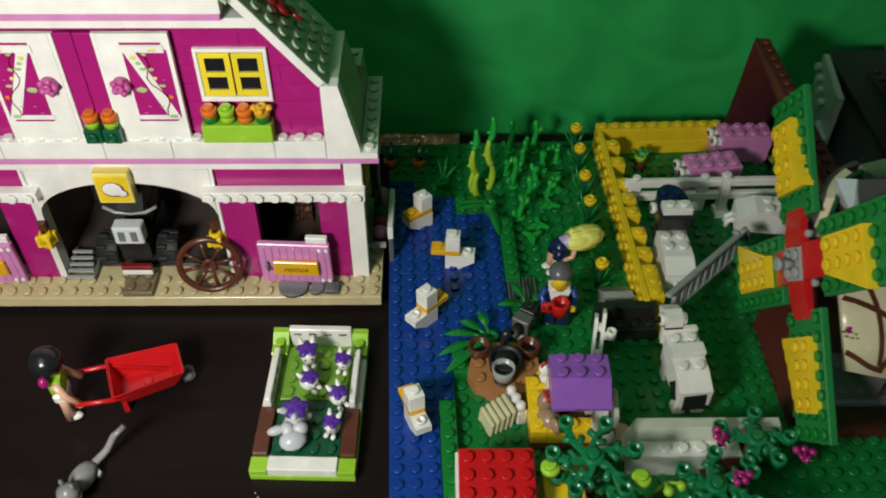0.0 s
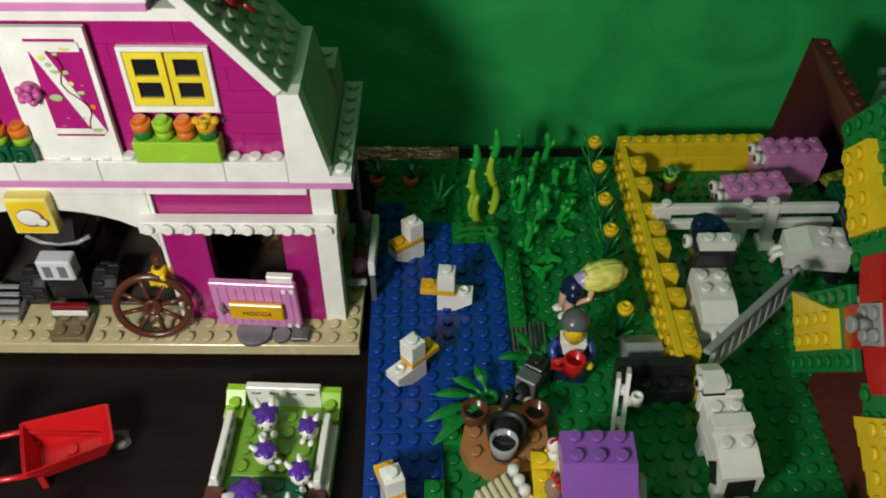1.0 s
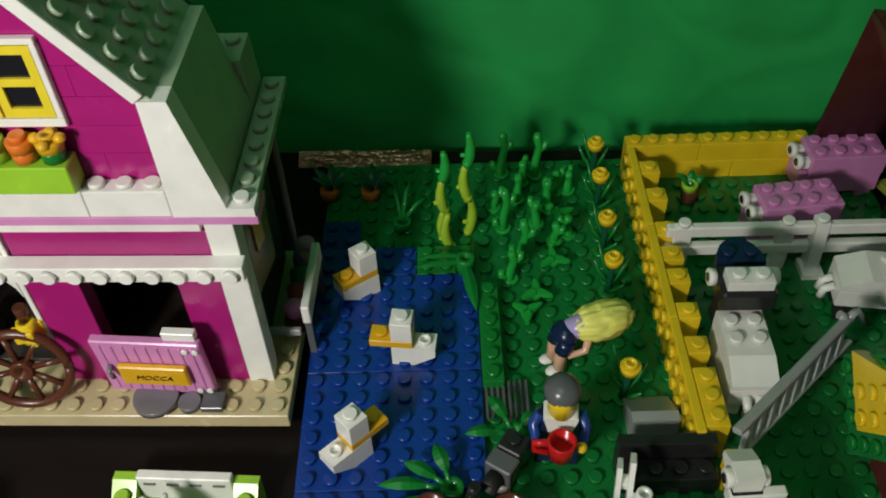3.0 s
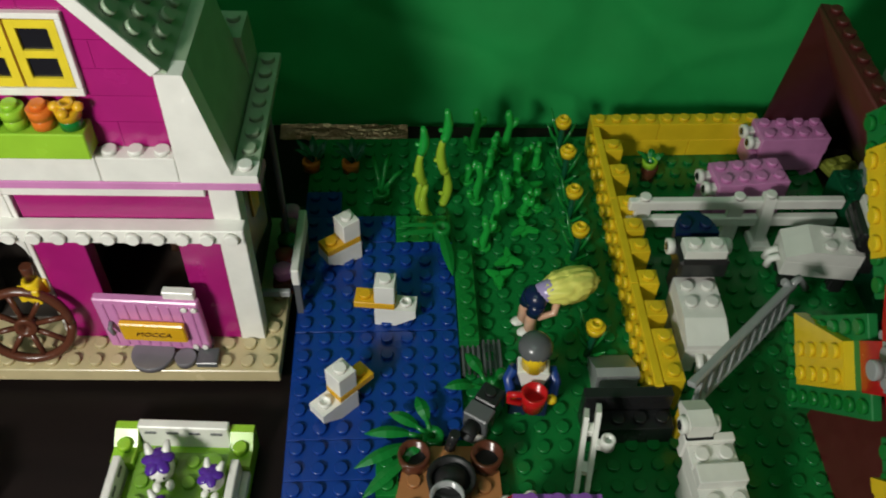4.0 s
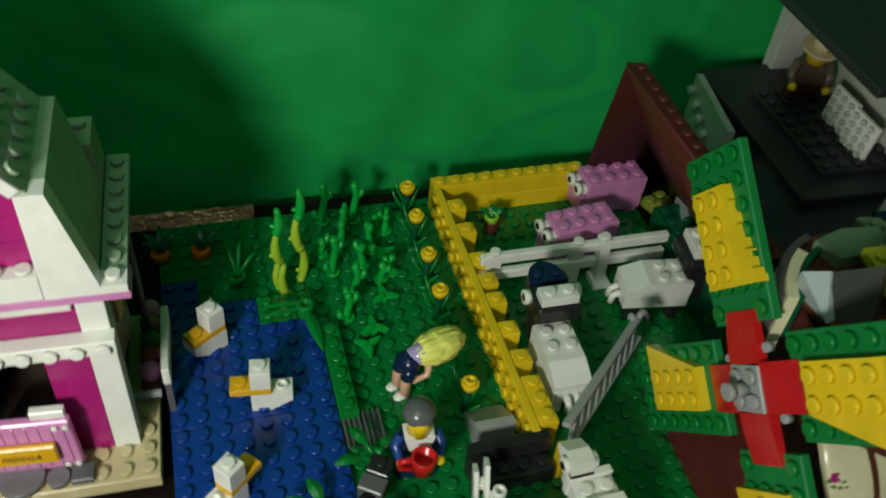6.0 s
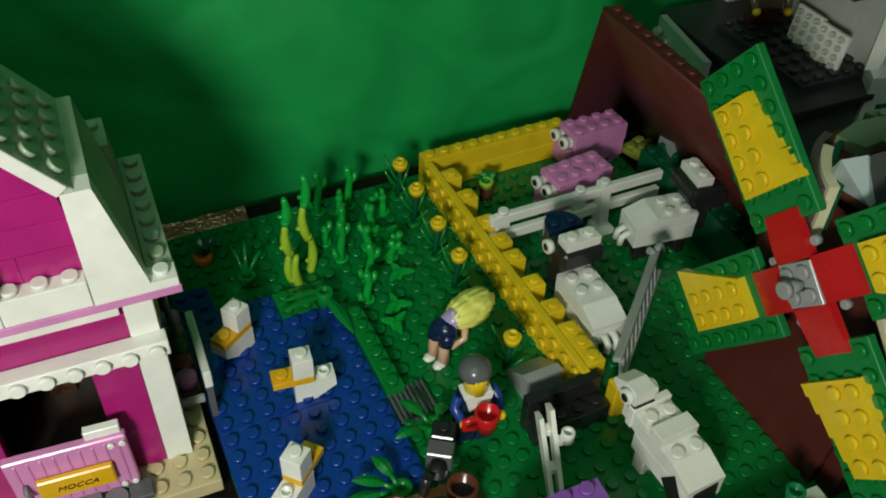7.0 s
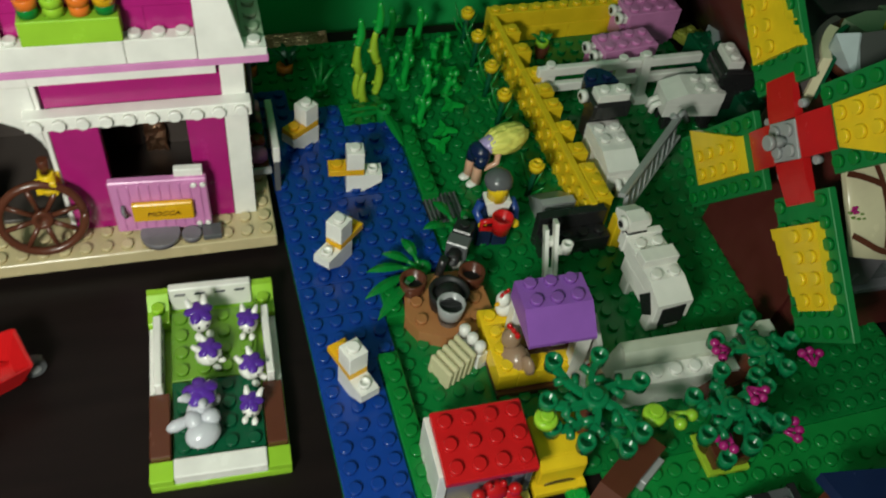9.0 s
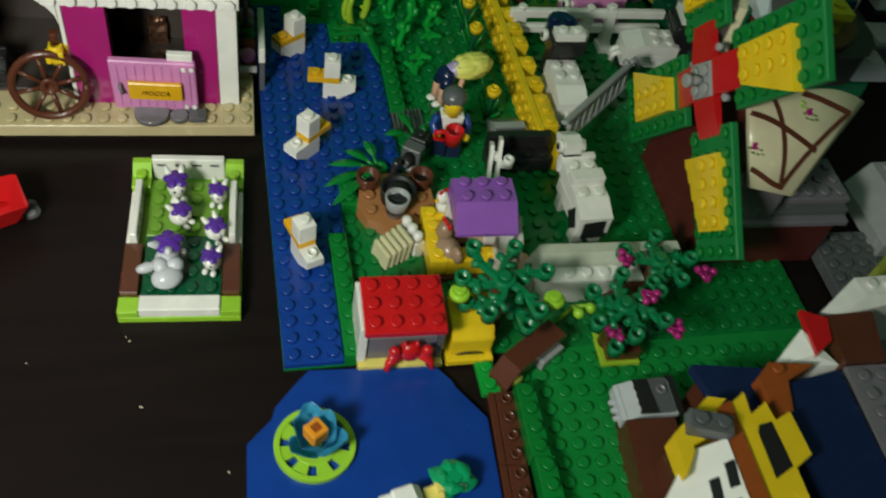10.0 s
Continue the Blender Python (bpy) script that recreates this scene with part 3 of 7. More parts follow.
    def sheet(bm, u0, u1, v0, v1, lift, thick, nu=8, bend=0.0):
        top, low = [], []
        for i in range(nu + 1):
            u = u0 + (u1 - u0) * i / nu
            sag = bend * math.sin(math.pi * i / nu)
            top.append([bm.verts.new(panel(u, v + sag, lift) * MM) for v in (v0, v1)])
            low.append([bm.verts.new(panel(u, v + sag, lift - thick) * MM) for v in (v0, v1)])
        for i in range(nu):
            bm.faces.new((top[i][0], top[i + 1][0], top[i + 1][1], top[i][1]))
            bm.faces.new((low[i][0], low[i][1], low[i + 1][1], low[i + 1][0]))
            for s in (0, 1):
                bm.faces.new((top[i][s], top[i + 1][s], low[i + 1][s], low[i][s]))
        for i in (0, nu):
            bm.faces.new((top[i][0], top[i][1], low[i][1], low[i][0]))
        bmesh.ops.recalc_face_normals(bm, faces=bm.faces[:])

    sheet(bm, 0.08, 1, 0, 1, 0, 2.4, 16)
    for f in bm.faces:
        f.smooth = len(f.verts) == 4 and abs(f.normal.z) > 0.3
    pan = part("timber_panel", bm, CREAM, ob, "cream panel with printed brown timbers and flowers")
    for (u0, v0, u1, v1, bow) in ((0.25, 0.02, 0.60, 0.90, 0.03), (0.64, 0.94, 0.93, 0.15, 0.0), (0.09, 0.08, 0.86, 0.56, 0.10), (0.09, 0.76, 0.70, 0.94, 0.05), (0.44, 0.03, 0.95, 0.15, 0.04)):
        bm = B()
        n = 8
        a, b = [], []
        run = panel(u1, v1) - panel(u0, v0)
        q = run.cross(nrm).normalized() * 1.15
        for i in range(n + 1):
            s = i / n
            c = panel(u0 + (u1 - u0) * s, v0 + (v1 - v0) * s + bow * math.sin(math.pi * s), 0.25)
            a.append(bm.verts.new((c + q) * MM))
            b.append(bm.verts.new((c - q) * MM))
        for i in range(n):
            bm.faces.new((a[i], a[i + 1], b[i + 1], b[i]))
        part("printed_timber", bm, BROWN, pan)
    across, down = (tr - tl).normalized(), (bl - tl).normalized()
    for u, v, lime in ((0.14, 0.50, 0), (0.56, 0.22, 1)):
        c = panel(u, v, 0.1)
        bm = B()
        for i in range(6):
            p = c + across * (1.3 * math.cos(i * 1.05)) + down * (1.1 * math.sin(i * 1.05)) if i else c
            ball(bm, *p, 0.75, 0.75, 0.5, 7)
        part("printed_flower", bm, MAGENTA, pan)
        bm = B()
        for du, dv in ((-1.6, 2.6), (0.6, 3.4), (2.4, 1.8), (2.8, 3.6), (-2.6, 0.6)):
            ball(bm, *(c + across * du + down * dv), 1.0, 0.8, 0.4, 7)
        part("printed_leaf", bm, LEAF_PRINT, pan)
        if lime:
            bm = B()
            for du, dv in ((-3.6, -2.6), (-2.4, -3.6), (-1.8, -1.6), (-3.2, -4.4)):
                ball(bm, *(c + across * du + down * dv), 1.1, 0.9, 0.4, 7)
            part("printed_leaf", bm, PALE_LIME_PRINT, pan, "lime printed patch")
    bm = B()
    prism(bm, [(222, -62.5), (250, -64.6), (256, -58), (254, -48), (226, -50)], 89.5, 93, "z")
    part("canopy_plate", bm, DARK_GREEN, ob, "dark green plate above the timber panel")
    bm = B()
    prism(bm, [(238, 94), (262, 94), (262, 99), (246, 106), (238, 106)], -60, -46, "y")
    part("canopy_slope", bm, plastic("dusky_blue_grey_plastic", (0.22, 0.25, 0.27)), ob, "blue-grey slope above the timber panel")
    # round tower with an open cap behind the sails
    cx, cy = 231, -54
    bm = B()
    drum(bm, cx + 5, cy + 12, 40.2, 20, 67, 28)
    part("tower", bm, BLACK_GREY, ob, "dark round tower core")
    bm = B()
    drum(bm, 224, -36, 107.4, 24, 3.2, 32)
    part("cap_floor", bm, BROWN, ob, "dark brown round floor of the open cap")
    mauve = plastic("mauve_grey_plastic", (0.075, 0.062, 0.062), 0.35)
    for r0, r1, z0, z1, a0, a1, mat, lab in ((41, 43.6, 88, 113, 112, 158, mauve, "mauve-grey outer curved band"), (37.4, 40.8, 92, 114.6, 126, 160, CREAM, "cream curved band"),
                                             (35.4, 37.2, 96, 114, 104, 158, DARK_GREEN, "dark green curved rim")):
        bm = B()
        arc_slab(bm, cx, cy, r0, r1, z0, z1, a0, a1)
        part("curved_band", bm, mat, ob, lab)
    bm = B()
    hull(bm, ((198, -34, 116), (194, -39, 124), (201, -42, 126), (219, -44, 113), (202, -46, 111), (199, -35, 110.8), (219, -44.2, 110.8), (202, -49, 110.8)))
    part("cap_slope", bm, plastic("pale_blue_grey_plastic", (0.40, 0.47, 0.47)), ob, "pale blue-grey faceted slope")
    # right face of the slope, coloured dark for its unlit side
    bm = B()
    hull(bm, ((201.6, -42.4, 126), (215, -46, 130), (229, -40.5, 113), (219.4, -44.2, 113), (203, -47.5, 110.8), (215, -52, 110.8), (229, -44, 110.8)))
    part("cap_slope", bm, plastic("shaded_grey_plastic", (0.055, 0.06, 0.055)), ob, "right side of the faceted slope, shade in its dark grey")
    bm = B()
    prism(bm, [(221, -31), (235, -31), (235.5, -53), (218, -52)], 118.8, 122, "z")
    block(bm, 230.2, -50, 107, 235, -34, 118.7)
    # yellow plate, its shadow mixed into the colour as olive
    cap_plate = part("cap_plate", bm, plastic("shaded_yellow_plastic", (0.42, 0.40, 0.02)), ob, "yellow studded plate with shade in its olive colour")
    stud_parts(cap_plate, [(224.5, -36, 122), (231.5, -36, 122), (222.5, -47, 122), (231, -47, 122)], plastic("shaded_yellow_plastic", (0.42, 0.40, 0.02)))
    bm = B()
    prism(bm, [(214, -19), (226, -15), (240, -16), (236, -26), (218, -28)], 110.7, 115, "z")
    part("cap_block", bm, plastic("dark_sand_green_plastic", (0.14, 0.20, 0.12)), ob, "dark sand green block in the cap")
    bm = B()
    prism(bm, [(238, -8), (246, -9), (247, -34), (239, -33)], 104, 112, "z")
    strip = part("cap_block", bm, plastic("dark_sand_green_plastic", (0.14, 0.20, 0.12)), ob, "dark sand green studded strip beside the cap")
    stud_parts(strip, [(242.4, -13 - 8 * k, 112) for k in range(3)], plastic("dark_sand_green_plastic", (0.14, 0.20, 0.12)))
    bm = B()
    prism(bm, [(250.2, -2), (258, -3), (259, -24), (250.8, -24)], 92, 108, "z")
    part("cap_block", bm, NAVY, ob, "dark blue block beside the cap")
    bm = B()
    prism(bm, [(236, -12), (262, -8), (262, -48), (240, -48)], 90, 91.9, "z")
    part("cap_shelf", bm, BLACK_GREY, ob)
    return ob


windmill()


# ---- pen of yellow bricks ----
def pen():
    ob = thing("pen_wall", "yellow brick wall round the animal pen", "wall", 131, 139.8, 1.8, TURN)
    for k in (0, 1):
        for i, n in ((0, 4), (4, 6)) if k else ((0, 6), (6, 4)):
            bm = B()
            brick(bm, i * P, -P, k * BH, n, 1, BH, 0, k == 1)
            part("brick", bm, YELLOW, ob)
    for s in range(3):
        bm = B()
        block(bm, 0, -8.2 - 48 * (s + 1), 0, 3.2, -8.2 - 48 * s - 0.2, 19, 0.3)
        for j in range(6):
            for k in (0, 1):
                stud(bm, 0, -8.2 - 48 * s - 4 - j * P, 4.2 + 8 * k + 2.6, 0, 10, "-x")
        part("upright_plate", bm, YELLOW, ob, "yellow plate standing on edge, studs outward")
    for y, n in ((118, 1), (101, 1), (81, 1), (67.6, 1), (55.7, 1), (38.6, 1), (22.9, 1), (1.2, 3)):
        ly = y - 139.8
        for k in (0, 1):
            bm = B()
            brick(bm, 3.4, ly - n * P / 2, k * BH, 1, n, BH, 0, k == 1)
            part("brick", bm, YELLOW, ob)
    return ob


pen()


# ---- ducks ----
def duck(under=1):
    """under: 1, the hull points away from the yellow plate; -1, it lies beneath the plate."""
    ob = thing("duck", "white brick-built duck with a yellow plate, floating on the lake", "duck", 0, 0, 0, 0, "ducks on the lake")
    bm = B()
    hull = [(-4, 0), (4, 0), (12, 5.5), (12, 9.6), (-4, 9.6)]
    prism(bm, [(under * x, z) for x, z in hull], -3.9, 3.9, "y")
    if under > 0:
        stud(bm, 8, 0, 9.6, 0, 14, "z", 1.5)
    part("body", bm, WHITE, ob, "white inverted slope with a hollow stud" if under > 0 else "white inverted slope")
    bm = B()
    brick(bm, -12, -4, 9.7, 2, 1, PH, 0, False)
    stud(bm, -8, 0, 12.9)
    part("wing_plate", bm, GOLD, ob, "yellow plate")
    bm = B()
    brick(bm, -4, -4, 13.0, 1, 1, BH)
    part("neck", bm, WHITE, ob, "white one-stud brick")
    return ob


first = duck()
SPOTS = [(38.6, 30.2, -5), (24.4, -11.0, -136), (18.8, -74.5, -68)]
first.matrix_world = mill(*SPOTS[0][:2], 5.1, 0, 0, SPOTS[0][2])
for x, y, a in SPOTS[1:]:
    copy_thing(first, mill(x, y, 5.1, 0, 0, a))
duck(-1).matrix_world = mill(21.8, 63.3, 5.1, 0, 0, 36)


# ---- pigs ----
def pig():
    ob = thing("pig", "pink brick-built pig with round white eyes", "pig", 0, 0, 0, 0, "pigs in the pen")
    bm = B()
    brick(bm, 0, -8, 13.2, 4, 2, BH)
    part("back", bm, PINK, ob)
    bm = B()
    block(bm, 0.4, -7.6, 3.4, 31.6, 7.6, 13.1)
    part("belly", bm, PINK, ob)
    bm = B()
    block(bm, -3.5, -6.5, 4, 0.3, 6.5, 14.5, 0.8)
    part("snout", bm, PINK, ob)
    for s in (-4, 4):
        w, k = B(), B()
        drum(w, -3.0, s, 18.6, 3.3, 2.4, 14, 0, "-x")
        block(w, -3.2, s - 2, 16, 0.2, s + 2, 20)
        drum(k, -5.2, s, 18.6, 1.8, 0.6, 12, 0, "-x")
        part("pupil", k, BLACK, part("eye_white", w, WHITE, ob))
    for x in (2, 24):
        for s in (-7.4, 1.4):
            bm = B()
            block(bm, x, s, 0, x + 6, s + 6, 3.3)
            part("leg", bm, PINK, ob)
    return ob


p1 = pig()
p1.matrix_world = mill(206.5, 126, 1.8, 0, 0, 4)
copy_thing(p1, mill(179.5, 95, 1.8, 0, 0, 7))


# ---- cows ----
def cow(kind):
    """kind 0: turned away, 1: long body with patches, 2: lying along the fence. Local x runs from rump to head."""
    labels = ("white brick-built cow with a black head and dark blue cap", "white brick-built cow with black patches and a round eye",
              "white brick-built cow with a black and white head")
    ob = thing("cow", labels[kind], "cow", 0, 0, 0, 0, "cows of the farm")
    bm = B()
    block(bm, -14, -8, 9, 16, 8, 17)
    part("belly", bm, WHITE, ob)
    bm = B()
    prism(bm, [(-14, 17.1), (16, 17.1), (16, 23.6), (-4, 23.6), (-14, 19.5)], -8, 8, "y")
    if kind == 1:
        studs(bm, -5.5, -8, 23.6, 1, 2)
        block(bm, 2.8, -8, 23.7, 9.6, 8, 28.2)
    else:
        studs(bm, -1, -8, 23.6, 2, 2)
    part("back", bm, WHITE, ob, "white slope brick with studs")
    for x in (-12, 8):
        for s in (-7.6, 1.6):
            bm = B()
            block(bm, x, s, 0, x + 6, s + 6, 8.9, 0.6)
            # kind 2: legs coloured black for the shade under the body
            part("leg", bm, BLACK if kind == 2 else WHITE, ob)
    bm = B()
    if kind != 1:
        for s in (-3.2, 1.2):
            tube(bm, [(-14, s + 1, 14), (-17.5, s + 1, 12), (-18, s + 1, 8)], 1.6)
        part("tail", bm, WHITE, ob)
    if kind == 1:
        bm = B()
        brick(bm, 10, -8, 17.2, 1, 2, BH - 1.6)
        block(bm, 18.1, -8.6, 17.2, 21.5, 8.6, 27, 0.4)
        part("shoulder", bm, WHITE, ob)
        bm = B()
        block(bm, 18, -3, 16, 26, 7, 26, 1.0)
        part("neck", bm, WHITE, ob)
        bm = B()
        prism(bm, [(19.5, 26.2), (28, 26.2), (32, 28), (32, 30.5), (26, 34), (19.5, 34)], -0.8, 7.6, "y")
        part("head", bm, WHITE, ob, "white sloped head")
        for sgn, ax in ((-1, "-y"), (1, "y")):
            w, k = B(), B()
            drum(w, 23, 3.4 + sgn * 4.2, 30, 3.1, 2.2, 14, 0, ax)
            drum(k, 23, 3.4 + sgn * 6.3, 30, 1.7, 0.6, 12, 0, ax)
            part("pupil", k, BLACK, part("eye_white", w, WHITE, ob))
        bm = B()
        prism(bm, [(-12, 12), (-7.5, 6.5), (-1.5, 12.5), (-6.5, 20)], 8.05, 8.5, "y")
        part("patch", bm, BLACK, ob, "printed black patch")
        bm = B()
        prism(bm, [(-6, 7), (5, 6.5), (5.5, 17), (-5, 18)], -14.5, -14.05, "x")
        part("patch", bm, BLACK, ob, "printed black patch")
        bm = B()
        block(bm, 18.6, -1.3, 24.6, 26.5, 8.1, 27.4, 0.4)
        part("collar", bm, BLACK, ob)
    else:
        bm = B()
        block(bm, 16.2, -7, 12, 25, 7, 29.4, 0.8)
        part("neck", bm, BLACK, ob)
        bm = B()
        if kind == 2:
            prism(bm, [(9, 29.5), (14, 25.5), (27, 25.5), (29, 29), (28, 36), (24, 38.5), (10, 38.5), (8, 35)], -10.5, 10.5, "y")
            bmesh.ops.bevel(bm, geom=bm.edges[:], offset=1.8 * MM, segments=3, affect="EDGES")
        else:
            block(bm, 10, -9.5, 29.5, 25, 9.5, 38.5, 1.2)
        part("head", bm, BLACK, ob, "black head bricks")
        bm = B()
        brick(bm, 11.5, -8, 38.6, 1, 2, PH + 1)
        part("forehead", bm, WHITE, ob, "white plate with two studs")
        for sgn, ax in ((-1, "-y"), (1, "y")) if kind == 0 else ():
            w, k = B(), B()
            drum(w, 21, sgn * 9.6, 36, 3.2, 2.6, 14, 0, ax)
            drum(k, 21, sgn * 12.0, 36, 1.7, 0.5, 12, 0, ax)
            part("pupil", k, BLACK, part("eye_white", w, WHITE, ob))
        if kind == 0:
            bm = B()
            prism(bm, [(25.1 + 12 * math.sin(a * math.pi / 8), 8.6 * math.cos(a * math.pi / 8)) for a in range(9)], 29, 39, "z")
            for s in (-4, 4):
                stud(bm, 29.5, s, 39)
            part("cap", bm, NAVY, ob, "dark blue rounded plate")
    return ob


c = cow(0)
c.matrix_world = mill(158.5, 19, 1.8, 0, 0, 91)
c = cow(1)
c.matrix_world = mill(149.5, -57.5, 1.8, 0, 0, 94)
c = cow(2)
c.matrix_world = mill(214.5, 56, 1.8, 0, 0, -6)


# ---- fences ----
def long_fence():
    ob = thing("fence", "white rail fence across the animal pen", "fence", 139.5, 77.0, 1.8, 1.5)
    for x0, x1 in ((0, 57), (62, 92)):
        for z in (19.5, 9.5):
            bm = B()
            block(bm, x0, -2, z, x1, 1.6, z + 5.2, 0.5)
            part("rail", bm, WHITE, ob)
    for x in (3, 43):
        bm = B()
        block(bm, x, -1.4, 0, x + 7, 1.4, 25, 0.4)
        stud(bm, x + 3.5, 0, 25.1)
        part("post", bm, WHITE, ob)
    bm = B()
    prism(bm, [(-5.5, 0), (1.5, 0), (3, 26), (-2.2, 26)], 57.2, 62, "x")
    block(bm, 55.5, -8, 0, 64, 2, 3.2)
    stud(bm, 59.6, 0, 26)
    part("post", bm, WHITE, ob, "white end post on a foot")
    return ob


long_fence()


def lattice():
    ob = thing("lattice_rail", "grey lattice rail standing on its edge", "rail")
    m = mill(143.0, -25.6, 19.9, 0, 0, math.degrees(math.atan2(52.5, 54))) @ Matrix.Rotation(radians(1.5), 4, "Y") @ Matrix.Rotation(radians(-17), 4, "X")
    for z, thick, deep in ((0, 1.4, 1.2), (10.2, 2.4, 1.8)):
        bm = B()
        block(bm, 6, -deep, z, 75, deep, z + thick, 0.6)
        moved(bm, m)
        part("bar", bm, GREY, ob)
    for i in range(1, 10):
        bm = B()
        prism(bm, [(0.6 + i * 7.0, 1.3), (3.0 + i * 7.0, 1.3), (8.0 + i * 7.0, 10.3), (5.6 + i * 7.0, 10.3)], -1.0, 1.0, "y")
        moved(bm, m)
        part("slat", bm, GREY, ob)
    bm = B()
    tube(bm, [(73, 0, 11.5), (77, -1, 13), (81, -2, 6)], 1.6)
    tube(bm, [(73, 0, 11.5), (71, 2, 14)], 1.6)
    moved(bm, m)
    part("clip", bm, GREY, ob)
    bm = B()
    block(bm, 144.4, -23.6, 1.9, 150.4, -17.6, 19.6, 0.4)
    part("bracket", bm, YELLOW, ob, "yellow bracket under the rail end")


lattice()


def small_rail():
    ob = thing("rail_piece", "small white fence piece leaning by the coop", "fence", 110, -38, 1.8, 80)
    for y, h in ((-1.8, 26), (1.8, 22)):
        bm = B()
        prism(bm, [(-14, 0), (-9, 0), (14, h), (9, h + 2)], y, y + 1.7, "y")
        part("bar", bm, WHITE, ob)
    for x, z in ((-4, 8), (6, 17)):
        bm = B()
        block(bm, x, -1.8, z, x + 4, 3.5, z + 3)
        part("crossbar", bm, WHITE, ob)
    bm = B()
    drum(bm, 2, -5, 19, 2.5, 5, 14, 0, "z", hole=1.4)
    block(bm, 0.5, -4.5, 18, 3.5, -1.5, 21)
    part("clip", bm, WHITE, ob)


small_rail()


def white_wall():
    ob = thing("low_wall", "smooth white sloped wall panel before the plants", "wall", 112, -103, 1.8, 0)
    bm = B()
    prism(bm, [(8.1, 0), (16.5, 0), (16.5, 21.2), (11.5, 21.2), (8.1, 17.5)], 0, 72, "x")
    for v in bm.verts:
        if v.co.z > 15 * MM and v.co.x < 1 * MM:
            v.co.x += 7.5 * MM
    part("panel", bm, plastic("pale_grey_green_plastic", (0.54, 0.57, 0.47)), ob)
    bm = B()
    block(bm, 3, 0, 0, 53, 8, 15.6, 0.2)
    row = part("step_brick", bm, WHITE, ob, "white studded step brick")
    stud_parts(row, [(19 + i * P, 4, 15.6) for i in range(4)], WHITE)


white_wall()


def black_stack():
    ob = thing("black_blocks", "stepped black bricks standing beside the pen", "brick stack", 111, -25, 1.8, 2)
    bm = B()
    block(bm, 0, 0, 0, 32, 7.9, 9.6, 0.3)
    low = part("brick", bm, BLACK, ob)
    stud_parts(low, [(4 + i * P, 4, 9.6) for i in range(4)], BLACK)
    bm = B()
    block(bm, 0, 8.0, 0, 32, 12.5, 18, 0.3)
    part("brick", bm, BLACK, ob)
    bm = B()
    prism(bm, [(0, 0), (16, 0), (16, 3), (4, 12), (0, 12)], 4, 20, "x")
    moved(bm, mill(0, 16, 0))
    solo("slope_brick", bm, GREY, "smooth grey slope brick standing on the baseplate", "brick", "", "", mill(114, -20, 1.8, 0, 0, 2))


black_stack()

# ---- plants ----
def leaf(bm, base, tip, w, drop=0.0, mat=0):
    """A pointed blade with a raised midrib."""
    a, b = Vector(base), Vector(tip)
    d = b - a
    side = d.cross(Vector((0, 0, 1))).normalized() * w
    up = Vector((0, 0, 1))
    n = 6
    rows = []
    for i in range(n + 1):
        s = i / n
        k = math.sin(math.pi * (0.12 + 0.88 * s)) ** 0.8 if i < n else 0.03
        p = a.lerp(b, s) + up * (drop * math.sin(math.pi * s))
        rows.append([bm.verts.new((p - side * k) * MM), bm.verts.new((p + up * w * 0.35 * k) * MM), bm.verts.new((p + side * k) * MM), bm.verts.new((p - up * w * 0.3 * k) * MM)])
    for r, q in zip(rows, rows[1:]):
        for i in range(4):
            f = bm.faces.new((r[i], r[(i + 1) % 4], q[(i + 1) % 4], q[i]))
            f.material_index = mat
    bm.faces.new(rows[0])


def fern(x, y, tips, label, mat=GREEN):
    ob = thing("fern", label, "plant", x, y, 1.8, 0, "ferns by the lake")
    bm = B()
    drum(bm, 0, 0, 0, 4, 8, 12, 0, "z", hole=1.6)
    part("hub", bm, mat, ob)
    for tx, ty, tz in tips:
        bm = B()
        tip = Vector((tx - x, ty - y, tz))
        knee = Vector((0, 0, 5.5)).lerp(tip, 0.42) + Vector((0, 0, 2.2))
        tube(bm, [(0, 0, 5.5), tuple(knee)], [1.1, 0.9], 7)
        leaf(bm, knee - (tip - knee) * 0.12, tip, 2.5, 1.2)
        part("leaf", bm, mat, ob)


fern(57.0, -26, ((41, -19, 11), (33, -27, 10), (30, -40, 9), (51, -12, 11), (33, -51, 8), (46, -36, 8)), "dark green fern with long pointed leaves by the lake")
fern(78, -5, ((61, -9, 12), (69, 6.5, 12), (86, 2, 8)), "small dark green fern beside the camp fire")


def stalk(x, y, h, turn, hooks):
    """A smooth sea grass stem on a round foot; a hook is its share of the height and its way."""
    ob = thing("stalk_plant", "bright green sea grass stem with hooked shoots", "plant", x, y, 1.8, turn, "rows of crops")
    bm = B()
    bend = 1.4
    tube(bm, [(0, 0, 0.2), (-0.4 * bend, 0, h * 0.2), (0.3 * bend, 0, h * 0.45), (bend, 0, h * 0.7), (0.2 * bend, 0, h * 0.92), (0, 0, h)], [2.3, 2.0, 1.8, 1.7, 1.9, 1.2], 10)
    drum(bm, 0, 0, 0, 3.4, 2.0, 14)
    part("stem", bm, BRIGHT, ob)
    for share, way in hooks:
        z = h * share
        c, q = math.cos(radians(way)), math.sin(radians(way))
        bm = B()
        tube(bm, [(0.4 * c, 0.4 * q, z - 0.8), (2.6 * c, 2.6 * q, z + 0.2), (4.0 * c, 4.0 * q, z + 1.6), (4.3 * c, 4.3 * q, z + 4.0)], [1.5, 1.5, 1.6, 1.0], 8)
        part("shoot", bm, BRIGHT, ob)


